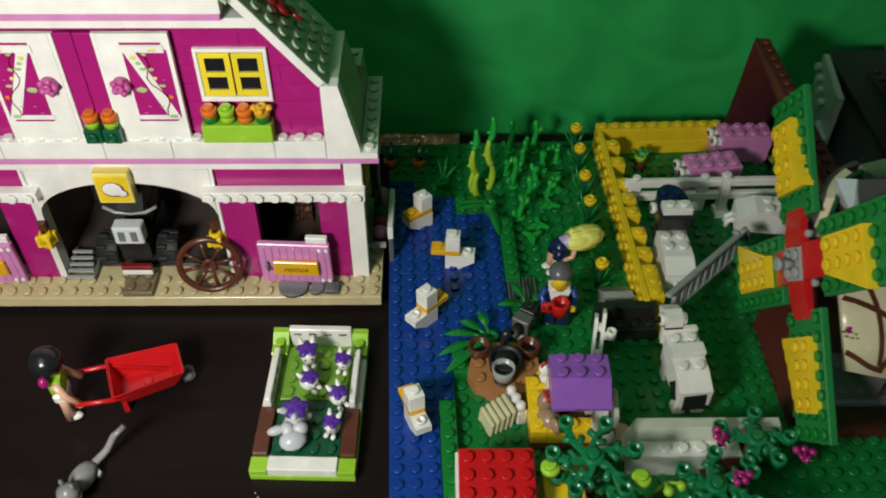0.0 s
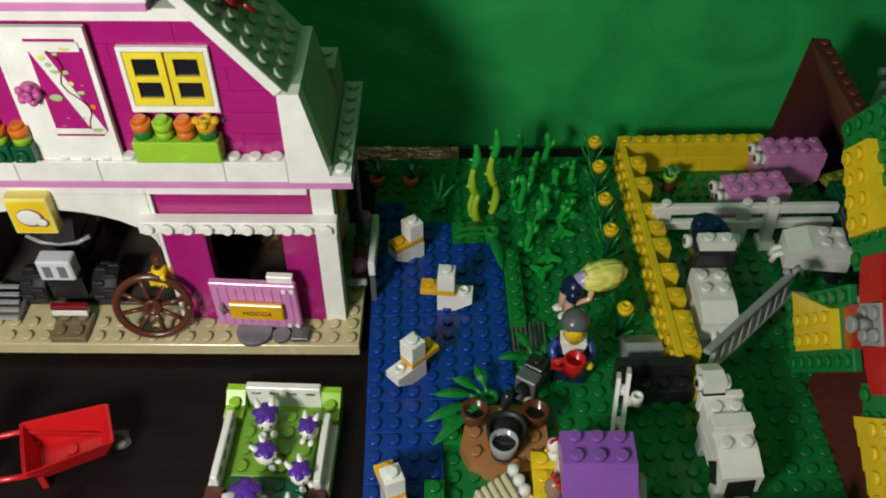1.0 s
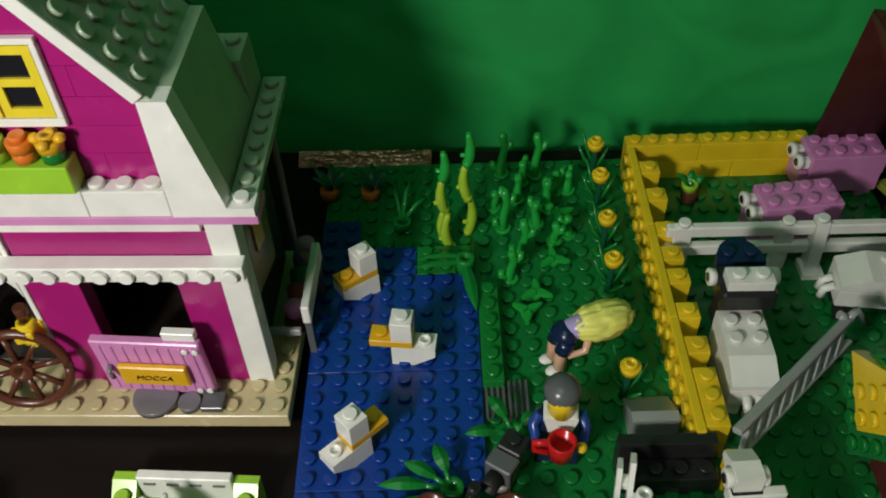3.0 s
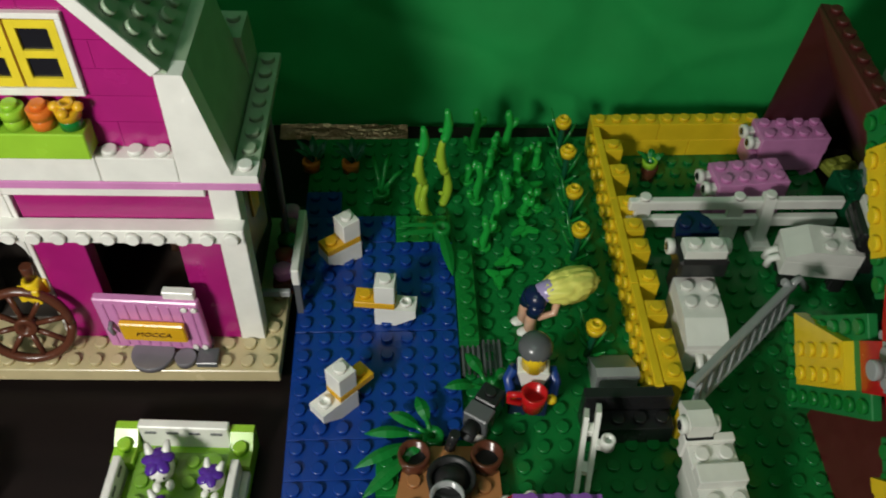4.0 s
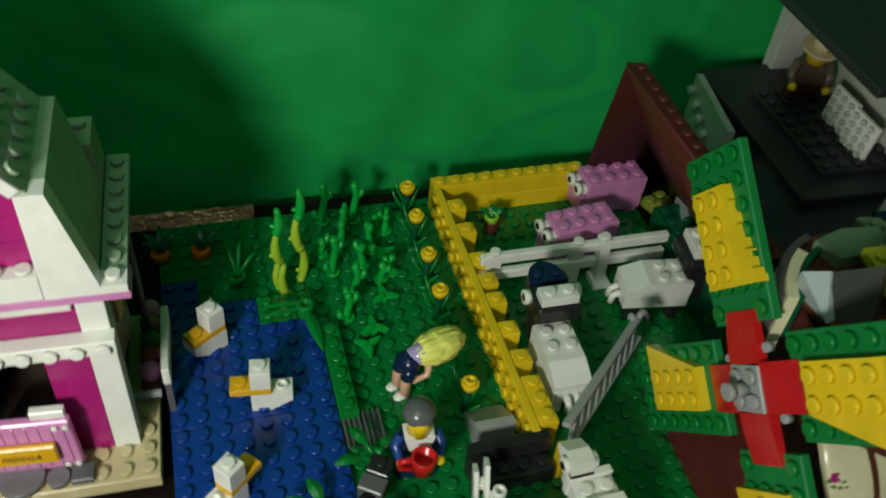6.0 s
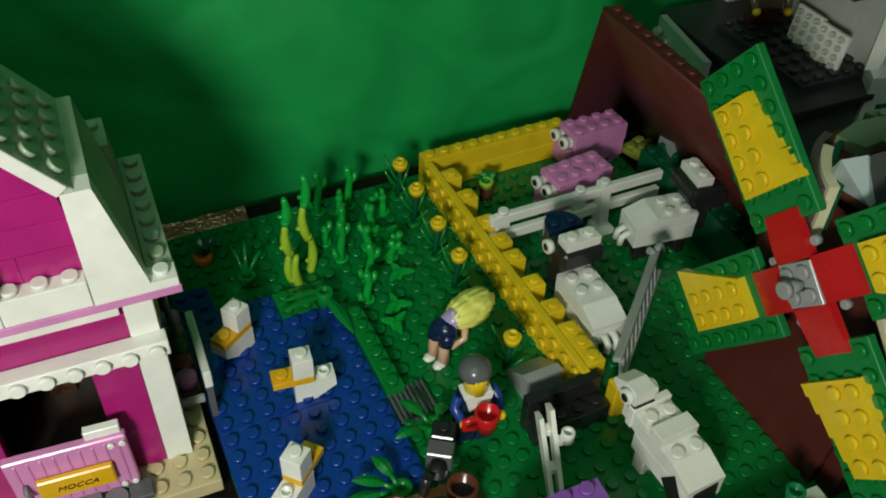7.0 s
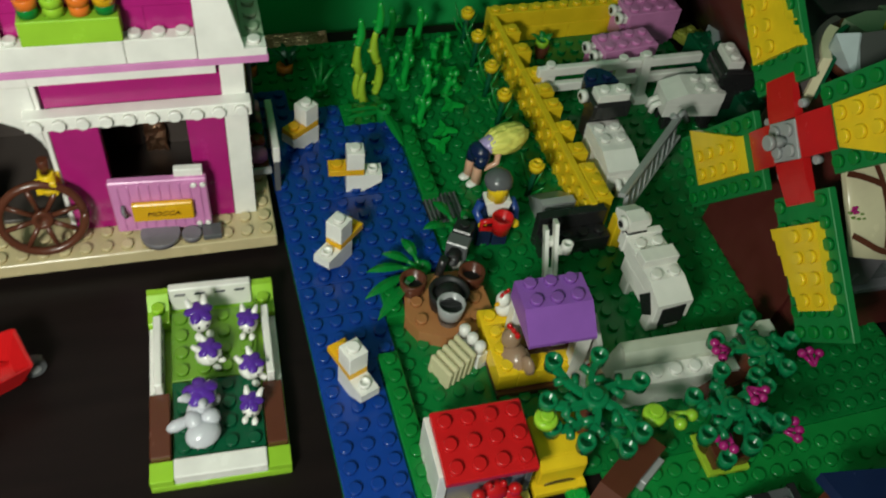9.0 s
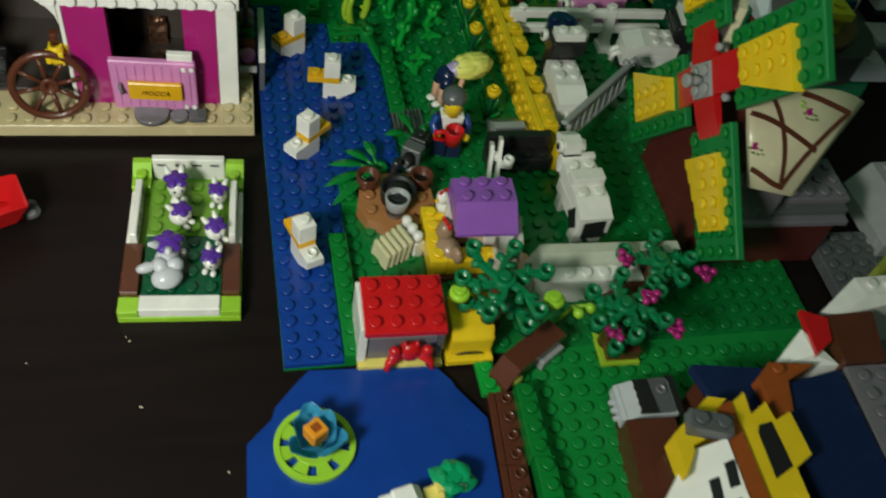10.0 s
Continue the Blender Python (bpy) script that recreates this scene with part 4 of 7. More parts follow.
for x, y, h, turn in ((77, 135, 25, 0), (92, 134, 25, 8), (86, 129, 13, 70), (77, 100, 23, 20), (96, 112, 17, 100), (84, 82, 23, -8), (79, 71, 17, 15), (83.5, 118, 15, 60), (100, 122, 13, 40), (91, 103, 13, 130),
                      (104, 96, 12, 200), (73, 113, 10, 30), (106, 124, 11, 75), (98, 92, 12, 310)):
    stalk(x, y, h, turn, ((0.72, 0),) if h < 14 else ((0.66, 0), (0.2, 190)))


def ground_clump(x, y, turn):
    """A three-armed leaf lying almost flat."""
    ob = thing("grass_clump", "low bright green three-armed grass piece on the baseplate", "plant", x, y, 1.8, turn, "grass pieces")
    bm = B()
    drum(bm, 0, 0, 0, 2.6, 3.6, 12)
    part("base", bm, BRIGHT, ob)
    for a, r in ((90, 6.4), (208, 7.0), (332, 7.0)):
        bm = B()
        c, q = math.cos(radians(a)), math.sin(radians(a))
        prism(bm, [(-1.9 * q, 1.9 * c), (0.55 * r * c - 1.5 * q, 0.55 * r * q + 1.5 * c), (r * c - 0.5 * q, r * q + 0.5 * c), (r * c + 0.5 * q, r * q - 0.5 * c), (0.55 * r * c + 1.5 * q, 0.55 * r * q - 1.5 * c), (1.9 * q, -1.9 * c)], 2.6, 4.6, "z")
        bmesh.ops.bevel(bm, geom=bm.edges[:], offset=0.4 * MM, segments=2, affect="EDGES")
        part("blade", bm, BRIGHT, ob)


for x, y, a in ((97, 80, 10), (89, 62, 4), (85, 52, 60), (101, 107, 45)):
    ground_clump(x, y, a)


PALE_LIME = plastic("yellow_green_plastic", (0.34, 0.52, 0.03))


def bamboo(x, y, pieces):
    """Curved plant pieces plugged into one another; a piece is foot x, y, z, its length, bow, way and material."""
    ob = thing("bamboo", "lime curved reed stems with bright green tips", "plant", x, y, 1.8, 0, "bamboo stems")
    for fx, fy, fz, length, bow, way, mat in pieces:
        c, q = math.cos(radians(way)), math.sin(radians(way))
        pts, rad = [], []
        for i in range(9):
            k = i / 8
            out = bow * math.sin(math.pi * k * 0.9)
            pts.append((fx + out * c, fy + out * q, fz + length * k))
            rad.append(1.5 + 0.75 * math.sin(math.pi * min(1, k * 1.15 + 0.1)) if k < 0.95 else 0.9)
        bm = B()
        tube(bm, pts, rad, 9)
        drum(bm, fx, fy, fz - 0.3, 2.0, 2.6, 10)
        tube(bm, [(fx + 0.6 * bow * c, fy + 0.6 * bow * q, fz + length * 0.3), (fx + c * (bow * 0.6 - 3.4), fy + q * (bow * 0.6 - 3.4), fz + length * 0.38)], [1.1, 0.9], 7)
        part("segment", bm, mat, ob)


bamboo(52.5, 94.5, ((2.5, -5, 0, 20, -2.6, 20, PALE_LIME), (0, 0, 0, 17, 1.6, 200, PALE_LIME), (0, 0.5, 16, 18, -1.8, 30, PALE_LIME), (-0.4, 0.8, 33, 14, 1.2, 10, BRIGHT)))
bamboo(62.0, 98.5, ((0, 0, 0, 20, 2.2, 30, PALE_LIME), (0, 0.4, 19, 19, -1.8, 0, PALE_LIME), (0, 0.8, 37, 16, 1.3, 20, BRIGHT)))


def flower(x, y, z=21):
    ob = thing("flower", "yellow flower on a spiny dark green stem", "flower", x, y, 1.8, 0, "yellow flowers by the pen")
    bm = B()
    tube(bm, [(0, 3, 0), (0.4, 2.4, z * 0.5), (0, 0, z)], [1.7, 1.5, 1.2], 8)
    part("stem", bm, DARK_GREEN, ob)
    for dx, dy, dz, low in ((7, 3, 13, 6), (-6.5, 2, 12, 7), (5, -4, 9, 2), (-5, 6, 15, 10)):
        bm = B()
        tube(bm, [(0.3, 2.4, low), (dx * 0.6, 2 + dy * 0.5, low + dz * 0.5), (dx, 2 + dy, low + dz)], [1.0, 0.9, 0.35], 6)
        part("spine", bm, GREEN, ob)
    bm = B()
    drum(bm, 0, 3, 0, 3.6, 2.2, 12)
    part("foot", bm, GREEN, ob)
    bm = B()
    drum(bm, 0, 0, z, 3.1, 3.4, 12, 0, "z", 3.7)
    stud(bm, 0, 0, z + 3.4, 0, 10, "z", 1.4)
    part("blossom", bm, YELLOW, ob, "yellow blossom")


for y in (129, 108.5, 83, 60.5, 10.2):
    flower(117, y)


def carrot_patch():
    for x, y in ((0.5, 121.5), (18.8, 121)):
        ob = thing("carrot_plant", "dark orange flower stud with dark green leaves", "plant", x, y, 1.8, 0, "dark plants in the shade")
        bm = B()
        drum(bm, 0, 0, 0, 4.2, 5, 14, 0, "z", hole=2)
        part("root", bm, ORANGE, ob)
        for a in range(0, 360, 60):
            bm = B()
            leaf(bm, (2, 0, 3), (8.5 * math.cos(radians(a + 30)) , 5 + 7 * math.sin(radians(a + 30)), 10), 1.8, 2)
            part("leaf", bm, DARK_GREEN, ob)
    ob = thing("round_plant", "dark green round plant stem", "plant", 34, 101.2, 1.8, 0)
    bm = B()
    drum(bm, 0, 0, 0, 4, 5, 14, 0, "z", hole=2.2)
    part("base", bm, GREEN, ob)
    for dx, dy, z in ((3, 14, 14), (10, 9, 10), (-4, 16, 11)):
        bm = B()
        tube(bm, [(0, 1, 3), (dx * 0.6, dy * 0.5, z), (dx, dy, z)], 1.1, 7)
        part("stem", bm, GREEN, ob)


carrot_patch()


def grass_bars():
    ob = thing("reed_leaves", "dark green long leaves on a round socket by the lake", "plant", 0, 0, 0)
    for a, b, w in (((60, 73.4, 10.6), (41, 70.4, 10.4), 2.3), ((60, 76.5, 10.4), (43, 76, 10.2), 2.0), ((61, 72, 10.6), (65.4, 48.5, 9.2), 2.5)):
        bm = B()
        leaf(bm, a, b, w, 1.0)
        part("leaf", bm, GREEN, ob)
    bm = B()
    drum(bm, 61, 74, 1.9, 3.8, 10.4, 14, 0, "z", hole=1.7)
    part("socket", bm, GREEN, ob)


grass_bars()


def grille(x):
    ob = thing("grille", "dark grey slotted grille tile", "grille", x, 3.5, 1.8, 2, "grilles by the lake")
    bm = B()
    block(bm, 0, 0, 0, 7.8, 16, 1.6)
    part("bed", bm, STONE, ob)
    for i in range(4):
        bm = B()
        block(bm, 0.3 + i * 2.05, 0, 1.7, 1.3 + i * 2.05, 16, 3.2, 0.15)
        part("slat", bm, STONE, ob)


grille(68.3)
grille(76.5)


def pot_plant():
    ob = thing("pot_plant", "brown pot with a small lime plant in the pen", "plant", 157.5, 116, 1.8, 0)
    bm = B()
    drum(bm, 0, 0, 0, 3.2, 9, 14, 0, "z", 4.0, hole=2.5)
    part("pot", bm, BROWN, ob)
    bm = B()
    drum(bm, -0.5, 0, 9, 3.6, 3, 14, 0, "z", hole=2.2)
    part("rim", bm, LIME, ob)
    for a in (30, 80, 140):
        bm = B()
        leaf(bm, (0, 0, 9), (8 * math.cos(radians(a)), 8 * math.sin(radians(a)), 13), 1.8, 2)
        part("leaf", bm, GREEN, ob)


pot_plant()


def leafy_tree(name, x, y, z, scale, mat, label, layers, berries=(), blossoms=()):
    """Flat plant pieces: rounded arms with hollow round ends, stacked on a trunk."""
    ob = thing(name, label, "tree", x, y, 1.8, 0)
    bm = B()
    drum(bm, 0, 0, 0, 4.5, z - 8, 12, 0, "z", 3.2)
    part("trunk", bm, BROWN, ob)
    for lz, turn, arms in layers:
        bm = B()
        drum(bm, 0, 0, lz - 1, 4.6, 4.2, 14, 0, "z", hole=1.7)
        stud(bm, 0, 0, lz + 3)
        for a, r in arms:
            v0 = len(bm.verts)
            n, reach = 5, r * scale
            rows = []
            for i in range(n + 1):
                s = i / n
                w = 3.4 - 1.5 * math.sin(math.pi * (0.15 + 0.7 * s))
                p, q = reach * s, 2.2 * math.sin(math.pi * s)
                zz = lz + 0.6 - 1.2 * s
                rows.append([bm.verts.new(Vector((p, q + w * k, zz + h)) * MM) for k, h in ((-0.8, 0), (-0.55, 2.2), (0.55, 2.2), (0.8, 0))])
            for p, q in zip(rows, rows[1:]):
                for i in range(4):
                    bm.faces.new((p[i], p[(i + 1) % 4], q[(i + 1) % 4], q[i]))
            bm.faces.new(rows[0])
            bm.faces.new(rows[-1])
            drum(bm, reach + 1.5, 0, lz - 1.6, 3.0, 5.2, 14, 0, "z", 3.3, hole=2.2)
            for side, f in ((-1, 0.45), (1, 0.62)):
                tube(bm, [(reach * f, 1.5, lz + 0.8), (reach * (f + 0.16), 1.5 + side * 5 * scale, lz + 0.4)], [1.5, 1.6], 7)
            moved(bm, mill(0, 0, 0, 0, 0, a + turn), v0)
        bmesh.ops.recalc_face_normals(bm, faces=bm.faces[:])
        part("leaf_piece", bm, mat, ob)
    for bx, by, bz in berries:
        bm = B()
        drum(bm, bx - x, by - y, bz, 4.2, 3.0, 18, 0, "z", cham=0.8)
        stud(bm, bx - x, by - y, bz + 2.8)
        part("berry", bm, LIME, ob, "round lime berry")
    for bx, by, bz, a in blossoms:
        bm = B()
        for k in (-35, 0, 35):
            c, s = math.cos(radians(a + k)), math.sin(radians(a + k))
            tube(bm, [(bx - x, by - y, bz), (bx - x + 5 * c, by - y + 5 * s, bz + 1)], 0.9, 6)
            ball(bm, bx - x + 6 * c, by - y + 6 * s, bz + 1.2, 1.9, 1.9, 1.7, 8)
        part("blossom", bm, HOT, ob, "magenta blossom sprig")
    return ob


HOT = plastic("hot_pink_plastic", (0.34, 0.012, 0.15))
LEAF_GREEN = plastic("leaf_green_plastic", (0.010, 0.17, 0.06))
leafy_tree("apple_tree", 94, -117, 42, 0.8, LEAF_GREEN, "green leafy plant tree with lime berries",
           ((36, 10, ((0, 21), (55, 20), (110, 22), (165, 19), (230, 21), (295, 22))), (25, 40, ((0, 16), (150, 16), (260, 20)))),
           ((76.5, -119, 31), (113, -126, 34)))
leafy_tree("flower_bush", 145, -126, 34, 0.7, LEAF_GREEN, "green bush with magenta blossoms",
           ((28, 20, ((0, 23), (60, 20), (130, 18), (190, 21), (250, 19), (310, 22))), (17, 50, ((20, 18), (200, 18), (290, 20)))), (),
           ((154, -119.5, 30, 300), (141, -134, 26, 220), (160, -136, 27, 340)))
leafy_tree("flower_bush", 169, -101, 30, 0.72, LEAF_GREEN, "low green bush with magenta blossoms beside the wall",
           ((25, 0, ((0, 18), (80, 16), (160, 20), (240, 18), (300, 16))),), (), ((157, -101, 27, 180), (187, -113, 26, 80)))

# bark block under the bushes
bm = B()
prism(bm, [(-11, 0), (11, 0), (11, 8), (6, 14), (-7, 14), (-11, 9)], -7, 7, "y")
bmesh.ops.bevel(bm, geom=[e for e in bm.edges], offset=1.0 * MM, segments=2, affect="EDGES")
solo("bark_block", bm, BROWN, "reddish brown sloped bark block under the bush", "brick", "", "", mill(163, -101, 1.9, 0, 0, 14))

# lime sprig and fallen lime stud
bm = B()
tube(bm, [(125, -114, 1.9), (127, -119, 22), (126, -125, 27)], 1.0, 7)
tube(bm, [(127, -119, 22), (131, -122, 26)], 1.0, 7)
ball(bm, 126, -126, 27, 2.4)
ball(bm, 132, -123, 26, 2.4)
solo("sprig", bm, LIME, "lime green sprig with round buds", "plant")
bm = B()
drum(bm, 0, 0, 0, 3.4, 4, 14, 0, "z", hole=1.4)
solo("round_stud", bm, OLIVE, "olive round stud on the green plate", "stud", "", "", mill(100, -141.5, 3.7))


# ---- camp fire ----
def camp():
    ob = thing("camp_fire", "nougat rock base with brown barrels and a black cauldron", "camp fire", 62.5, -46, 1.8, 0)
    bm = B()
    prism(bm, [(-18, -4), (-15, 12), (-6, 16), (8, 16), (17, 12), (18, -6), (12, -15), (-4, -17), (-14, -12)], 0, 7, "z")
    for x, y in ((-12, 2), (12, 0), (10, -9), (-12, -7), (0, 12), (4, -13)):
        stud(bm, x, y, 7)
    part("rock_plate", bm, NOUGAT, ob, "nougat brown rock plate")
    for x in (-13, 14):
        bm = B()
        drum(bm, x * 0.92, 9.5, 2, 5.0, 11.5, 16, 0, "z", 5.7, hole=4.4)
        barrel = part("barrel", bm, BROWN, ob, "open reddish brown barrel")
        # floor coloured black to give the barrel a shaded inside
        bm = B()
        drum(bm, x * 0.92, 9.5, 7.05, 4.6, 1.2, 16)
        part("barrel_floor", bm, MATT_BLACK, barrel)
    bm = B()
    drum(bm, 0.5, 0, 6, 7.4, 9, 18, 0, "z", 8.4, hole=6.8)
    ball(bm, 0.5, 0, 10, 6.6, 6.6, 6.4, 18)
    part("cauldron", bm, MATT_BLACK, ob, "round black cauldron")
    bm = B()
    drum(bm, -1.0, -8.5, 6.5, 4.2, 11.5, 20, 0, "z", 5.8, hole=4.9)
    bucket = part("bucket", bm, GREY, ob, "grey bucket with a wide rim")
    # black disc stands in for the shade inside the bucket
    bm = B()
    drum(bm, -1.0, -8.5, 10, 4.9, 4.6, 20)
    part("stew", bm, MATT_BLACK, bucket)
    bm = B()
    tube(bm, [(0, 14, 6), (1, 15, 12), (2, 15, 17)], 2, 8)
    part("pole", bm, BLACK, ob)


camp()


# ---- animals and dolls ----
def toy_camera():
    ob = thing("toy_camera", "black and grey toy camera on a white foot by the fire", "toy camera", 74.5, -20, 1.8, -32)
    ob.scale = (0.86, 0.86, 0.9)
    bm = B()
    drum(bm, 0, -3, 0, 4.0, 9.5, 16, 0, "z", 3.2)
    part("foot", bm, WHITE, ob, "white round foot")
    bm = B()
    block(bm, -5.5, -7, 9.6, 5.5, 1, 19.5, 0.6)
    part("front_block", bm, STONE, ob, "dark grey front block")
    bm = B()
    block(bm, -5, 1.1, 10, 5, 10.5, 20.5, 0.6)
    stud(bm, 0, 6, 20.5)
    part("rear_block", bm, BLACK, ob, "black rear block")
    bm = B()
    drum(bm, 0, -7, 14.6, 3.4, 6.5, 18, 0, "-y", hole=2.4)
    lens = part("lens_barrel", bm, MATT_BLACK, ob, "black round barrel")
    bm = B()
    drum(bm, 0, -7.2, 14.6, 2.3, 3.5, 14, 0, "-y", hole=1.2)
    part("lens_ring", bm, GREY, lens)


toy_camera()


def farmer():
    bm = B()
    block(bm, -8, -4, 0, -0.3, 4, 12.5, 0.6, 1)
    block(bm, 0.3, -4, 0, 8, 4, 12.5, 0.6, 1)
    block(bm, -8, -4, 12.6, 8, 4, 16, 0.6, 1)
    prism(bm, [(-8, 16), (8, 16), (6, 29), (-6, 29)], -4, 4, "y", 1)
    prism(bm, [(-4.0, 21), (4.0, 21), (6.2, 29.4), (-6.2, 29.4)], -4.6, -4.05, "y", 2)
    block(bm, -6.2, -4.4, 27.4, 6.2, 3.6, 29.6, 0.5, 2)
    for s in (-1, 1):
        tube(bm, [(s * 7, 0, 27), (s * 9.5, -2, 22), (s * 8.0, -8, 21)], [2.4, 2.2, 1.9], 9, 0)
        ball(bm, s * 7.8, -9.5, 20.6, 2.2, 2.2, 2.2, 9, 3)
    drum(bm, 0, 0, 29, 5.0, 8.6, 16, 3)
    ball(bm, 0, 2.0, 37.5, 6.8, 7.0, 5.4, 18, 4)
    drum(bm, 0.5, -12, 19, 4.2, 9, 16, 5, "z", 5.2, hole=4.2)
    tube(bm, [(-4, -12, 26), (-9, -11.5, 25), (-9, -11.5, 21), (-4, -12, 20.5)], 1.4, 8, 5)
    solo("farmer_doll", bm, (plastic("doll_blue", (0.015, 0.05, 0.24)), plastic("doll_navy", (0.012, 0.02, 0.06)), WHITE, YELLOW, STONE, RED),
         "toy figure in navy overalls and grey cap holding a red mug", "doll", "", "", mill(92, -9.5, 1.8, 0, 0, -4) @ Matrix.Diagonal((0.9, 0.9, 0.94, 1)))


farmer()


def bending_doll():
    bm = B()
    for s in (-3, 3):
        tube(bm, [(s, 0, 1), (s, 0, 12), (s * 0.9, 2, 18)], [2.8, 2.4, 2.6], 9, 0)
        ball(bm, s, -2, 1.8, 2.6, 4, 1.8, 9, 3)
    ball(bm, 0, 2.6, 20.4, 6.0, 4.8, 5.2, 16, 1)
    for s in (-3, 3):
        tube(bm, [(s, 2.4, 20), (s * 1.05, 0.6, 13.4)], [3.5, 3.3], 12, 1)
    tube(bm, [(0, 4, 21.5), (0.3, 9, 23), (0.5, 13, 22.4)], [4.4, 4.9, 4.2], 14, 2)
    for s in (-1, 1):
        tube(bm, [(s * 4, 11, 21), (s * 7, 8, 15), (s * 5, 2, 12)], [1.9, 1.5, 1.4], 8, 0)
    ball(bm, 0.5, 14.5, 20, 5, 5, 5, 12, 0)
    v0 = len(bm.verts)
    ball(bm, 0.8, 17.4, 22.8, 7.8, 12.8, 7.0, 48, 4)
    bm.verts.ensure_lookup_table()
    core = Vector((0.8, 17.4, 22.8)) * MM
    for v in bm.verts[v0:]:
        d = v.co - core
        a = math.atan2(d.z, d.x)
        lump = noise.noise((d.x * 420, d.y * 260, d.z * 420))
        v.co = core + d * (1 + 0.055 * math.sin(13 * a + 200 * d.y + 4 * lump) + 0.12 * lump)
    solo("bending_doll", bm, (SKIN, NAVY, plastic("lavender_plastic", (0.42, 0.34, 0.62)), WHITE, BLONDE),
         "toy doll with long blonde hair bending over the crops", "doll", "", "", mill(94.5, 28.5, 1.8, 0, 0, -68) @ Matrix.Diagonal((0.95, 0.95, 0.86, 1)))


BLONDE = plastic("blonde_plastic", (0.84, 0.81, 0.17), 0.4)
bending_doll()

# ---- chicken coop ----
DIM_WHITE_PANEL = plastic("dim_white_plastic", (0.46, 0.47, 0.43))


def coop():
    ob = thing("chicken_coop", "purple-roofed chicken coop with a yellow nest frame", "coop", 79, -66, 1.8, 0)
    bm = B()
    prism(bm, [(0, 32), (-23.5, 31), (-23.5, 32.5), (-13.5, 41.5), (0, 41.5)], 1, 27.5, "x")
    roof = part("roof", bm, LILAC, ob, "purple slope roof with studs")
    stud_parts(roof, [(6.2 + i * P, -10.6 + j * P, 41.5) for i in range(3) for j in range(2)], LILAC)
    for x, y in ((1, -6), (21, -6), (21, -22)):
        bm = B()
        block(bm, x, y, 0, x + 6, y + 5, 31.5)
        part("post", bm, WHITE, ob)
    bm = B()
    block(bm, 6, -4, 0, 21, 0, 31.8)
    part("back_panel", bm, TAN, ob)
    bm = B()
    block(bm, -7, -24, 0, 30, 10, 3.2)
    part("floor_plate", bm, BROWN, ob)
    for x0, y0, nx, ny in ((-7, 2, 2, 1), (-7, -22, 1, 3), (1, -22, 3, 1)):
        bm = B()
        brick(bm, x0, y0, 3.3, nx, ny, BH)
        part("nest_brick", bm, YELLOW, ob, "yellow brick round the nest")
    bm = B()
    prism(bm, [(-25, 3.3), (-7, 3.3), (-8, 27), (-12, 30), (-22, 24)], 30.2, 32.2, "x")
    part("side_panel", bm, DIM_WHITE_PANEL, ob, "pale upright side panel")
    bm = B()
    prism(bm, [(0, 0), (14, 0), (14, 2), (3, 6), (0, 6)], -24, -13, "y")
    moved(bm, mill(26, 0, 3.3))
    part("ramp", bm, SKIN, ob)
    for x, y, z, mats, lab, turn in ((83, -59, 14.8, (WHITE, RED, GOLD), "small white toy hen with a red comb", -60), (81, -80, 6, (plastic("taupe_plastic", (0.30, 0.20, 0.13)), RED, GOLD), "small brown toy hen in the nest", 200),
                                    (104, -93, 5, (WHITE, RED, ORANGE), "small white toy hen with orange wing", 120)):
        bm = B()
        ball(bm, 0, 0, 5, 4.2, 5.6, 5, 12, 0)
        ball(bm, 0, -3.4, 11, 3, 3, 4, 10, 0)
        ball(bm, 0, 5, 8, 1.6, 3, 3.4, 8, 0)
        for k in range(3):
            ball(bm, 0, -5 + k * 1.8, 14.6, 0.8, 1.1, 1.3, 6, 1)
        ball(bm, 0, -6.6, 10.6, 0.9, 1.6, 0.9, 6, 2)
        solo("hen", bm, mats, lab, "hen", "hens by the coop", "", mill(x, y, z, 0, 0, turn) @ Matrix.Scale(1.35 if z == 6 else 1, 4))


coop()


def hay():
    ob = thing("hay_rack", "cream ribbed hay bundle with a white end", "hay", 53.5, -81.5, 1.8, 26)
    for i in range(5):
        bm = B()
        block(bm, i * 2.7, -1, 0, i * 2.7 + 2.2, 11, 9 + 0.9 * i, 0.7)
        for v in bm.verts:
            v.co.x += 0.12 * v.co.z
        part("rib", bm, HAY, ob)
    bm = B()
    for k in range(3):
        drum(bm, 17.5, 1 + k * 4.6, 9.4 + 0.4 * k, 2.3, 4.5, 12)
        ball(bm, 17.5, 1 + k * 4.6, 13.6 + 0.4 * k, 2.2, 2.2, 1.2, 10)
    block(bm, 15, -1.4, 0, 20, 12.5, 9.6)
    part("end_piece", bm, WHITE, ob)


HAY = plastic("hay_plastic", (0.56, 0.53, 0.32))
hay()


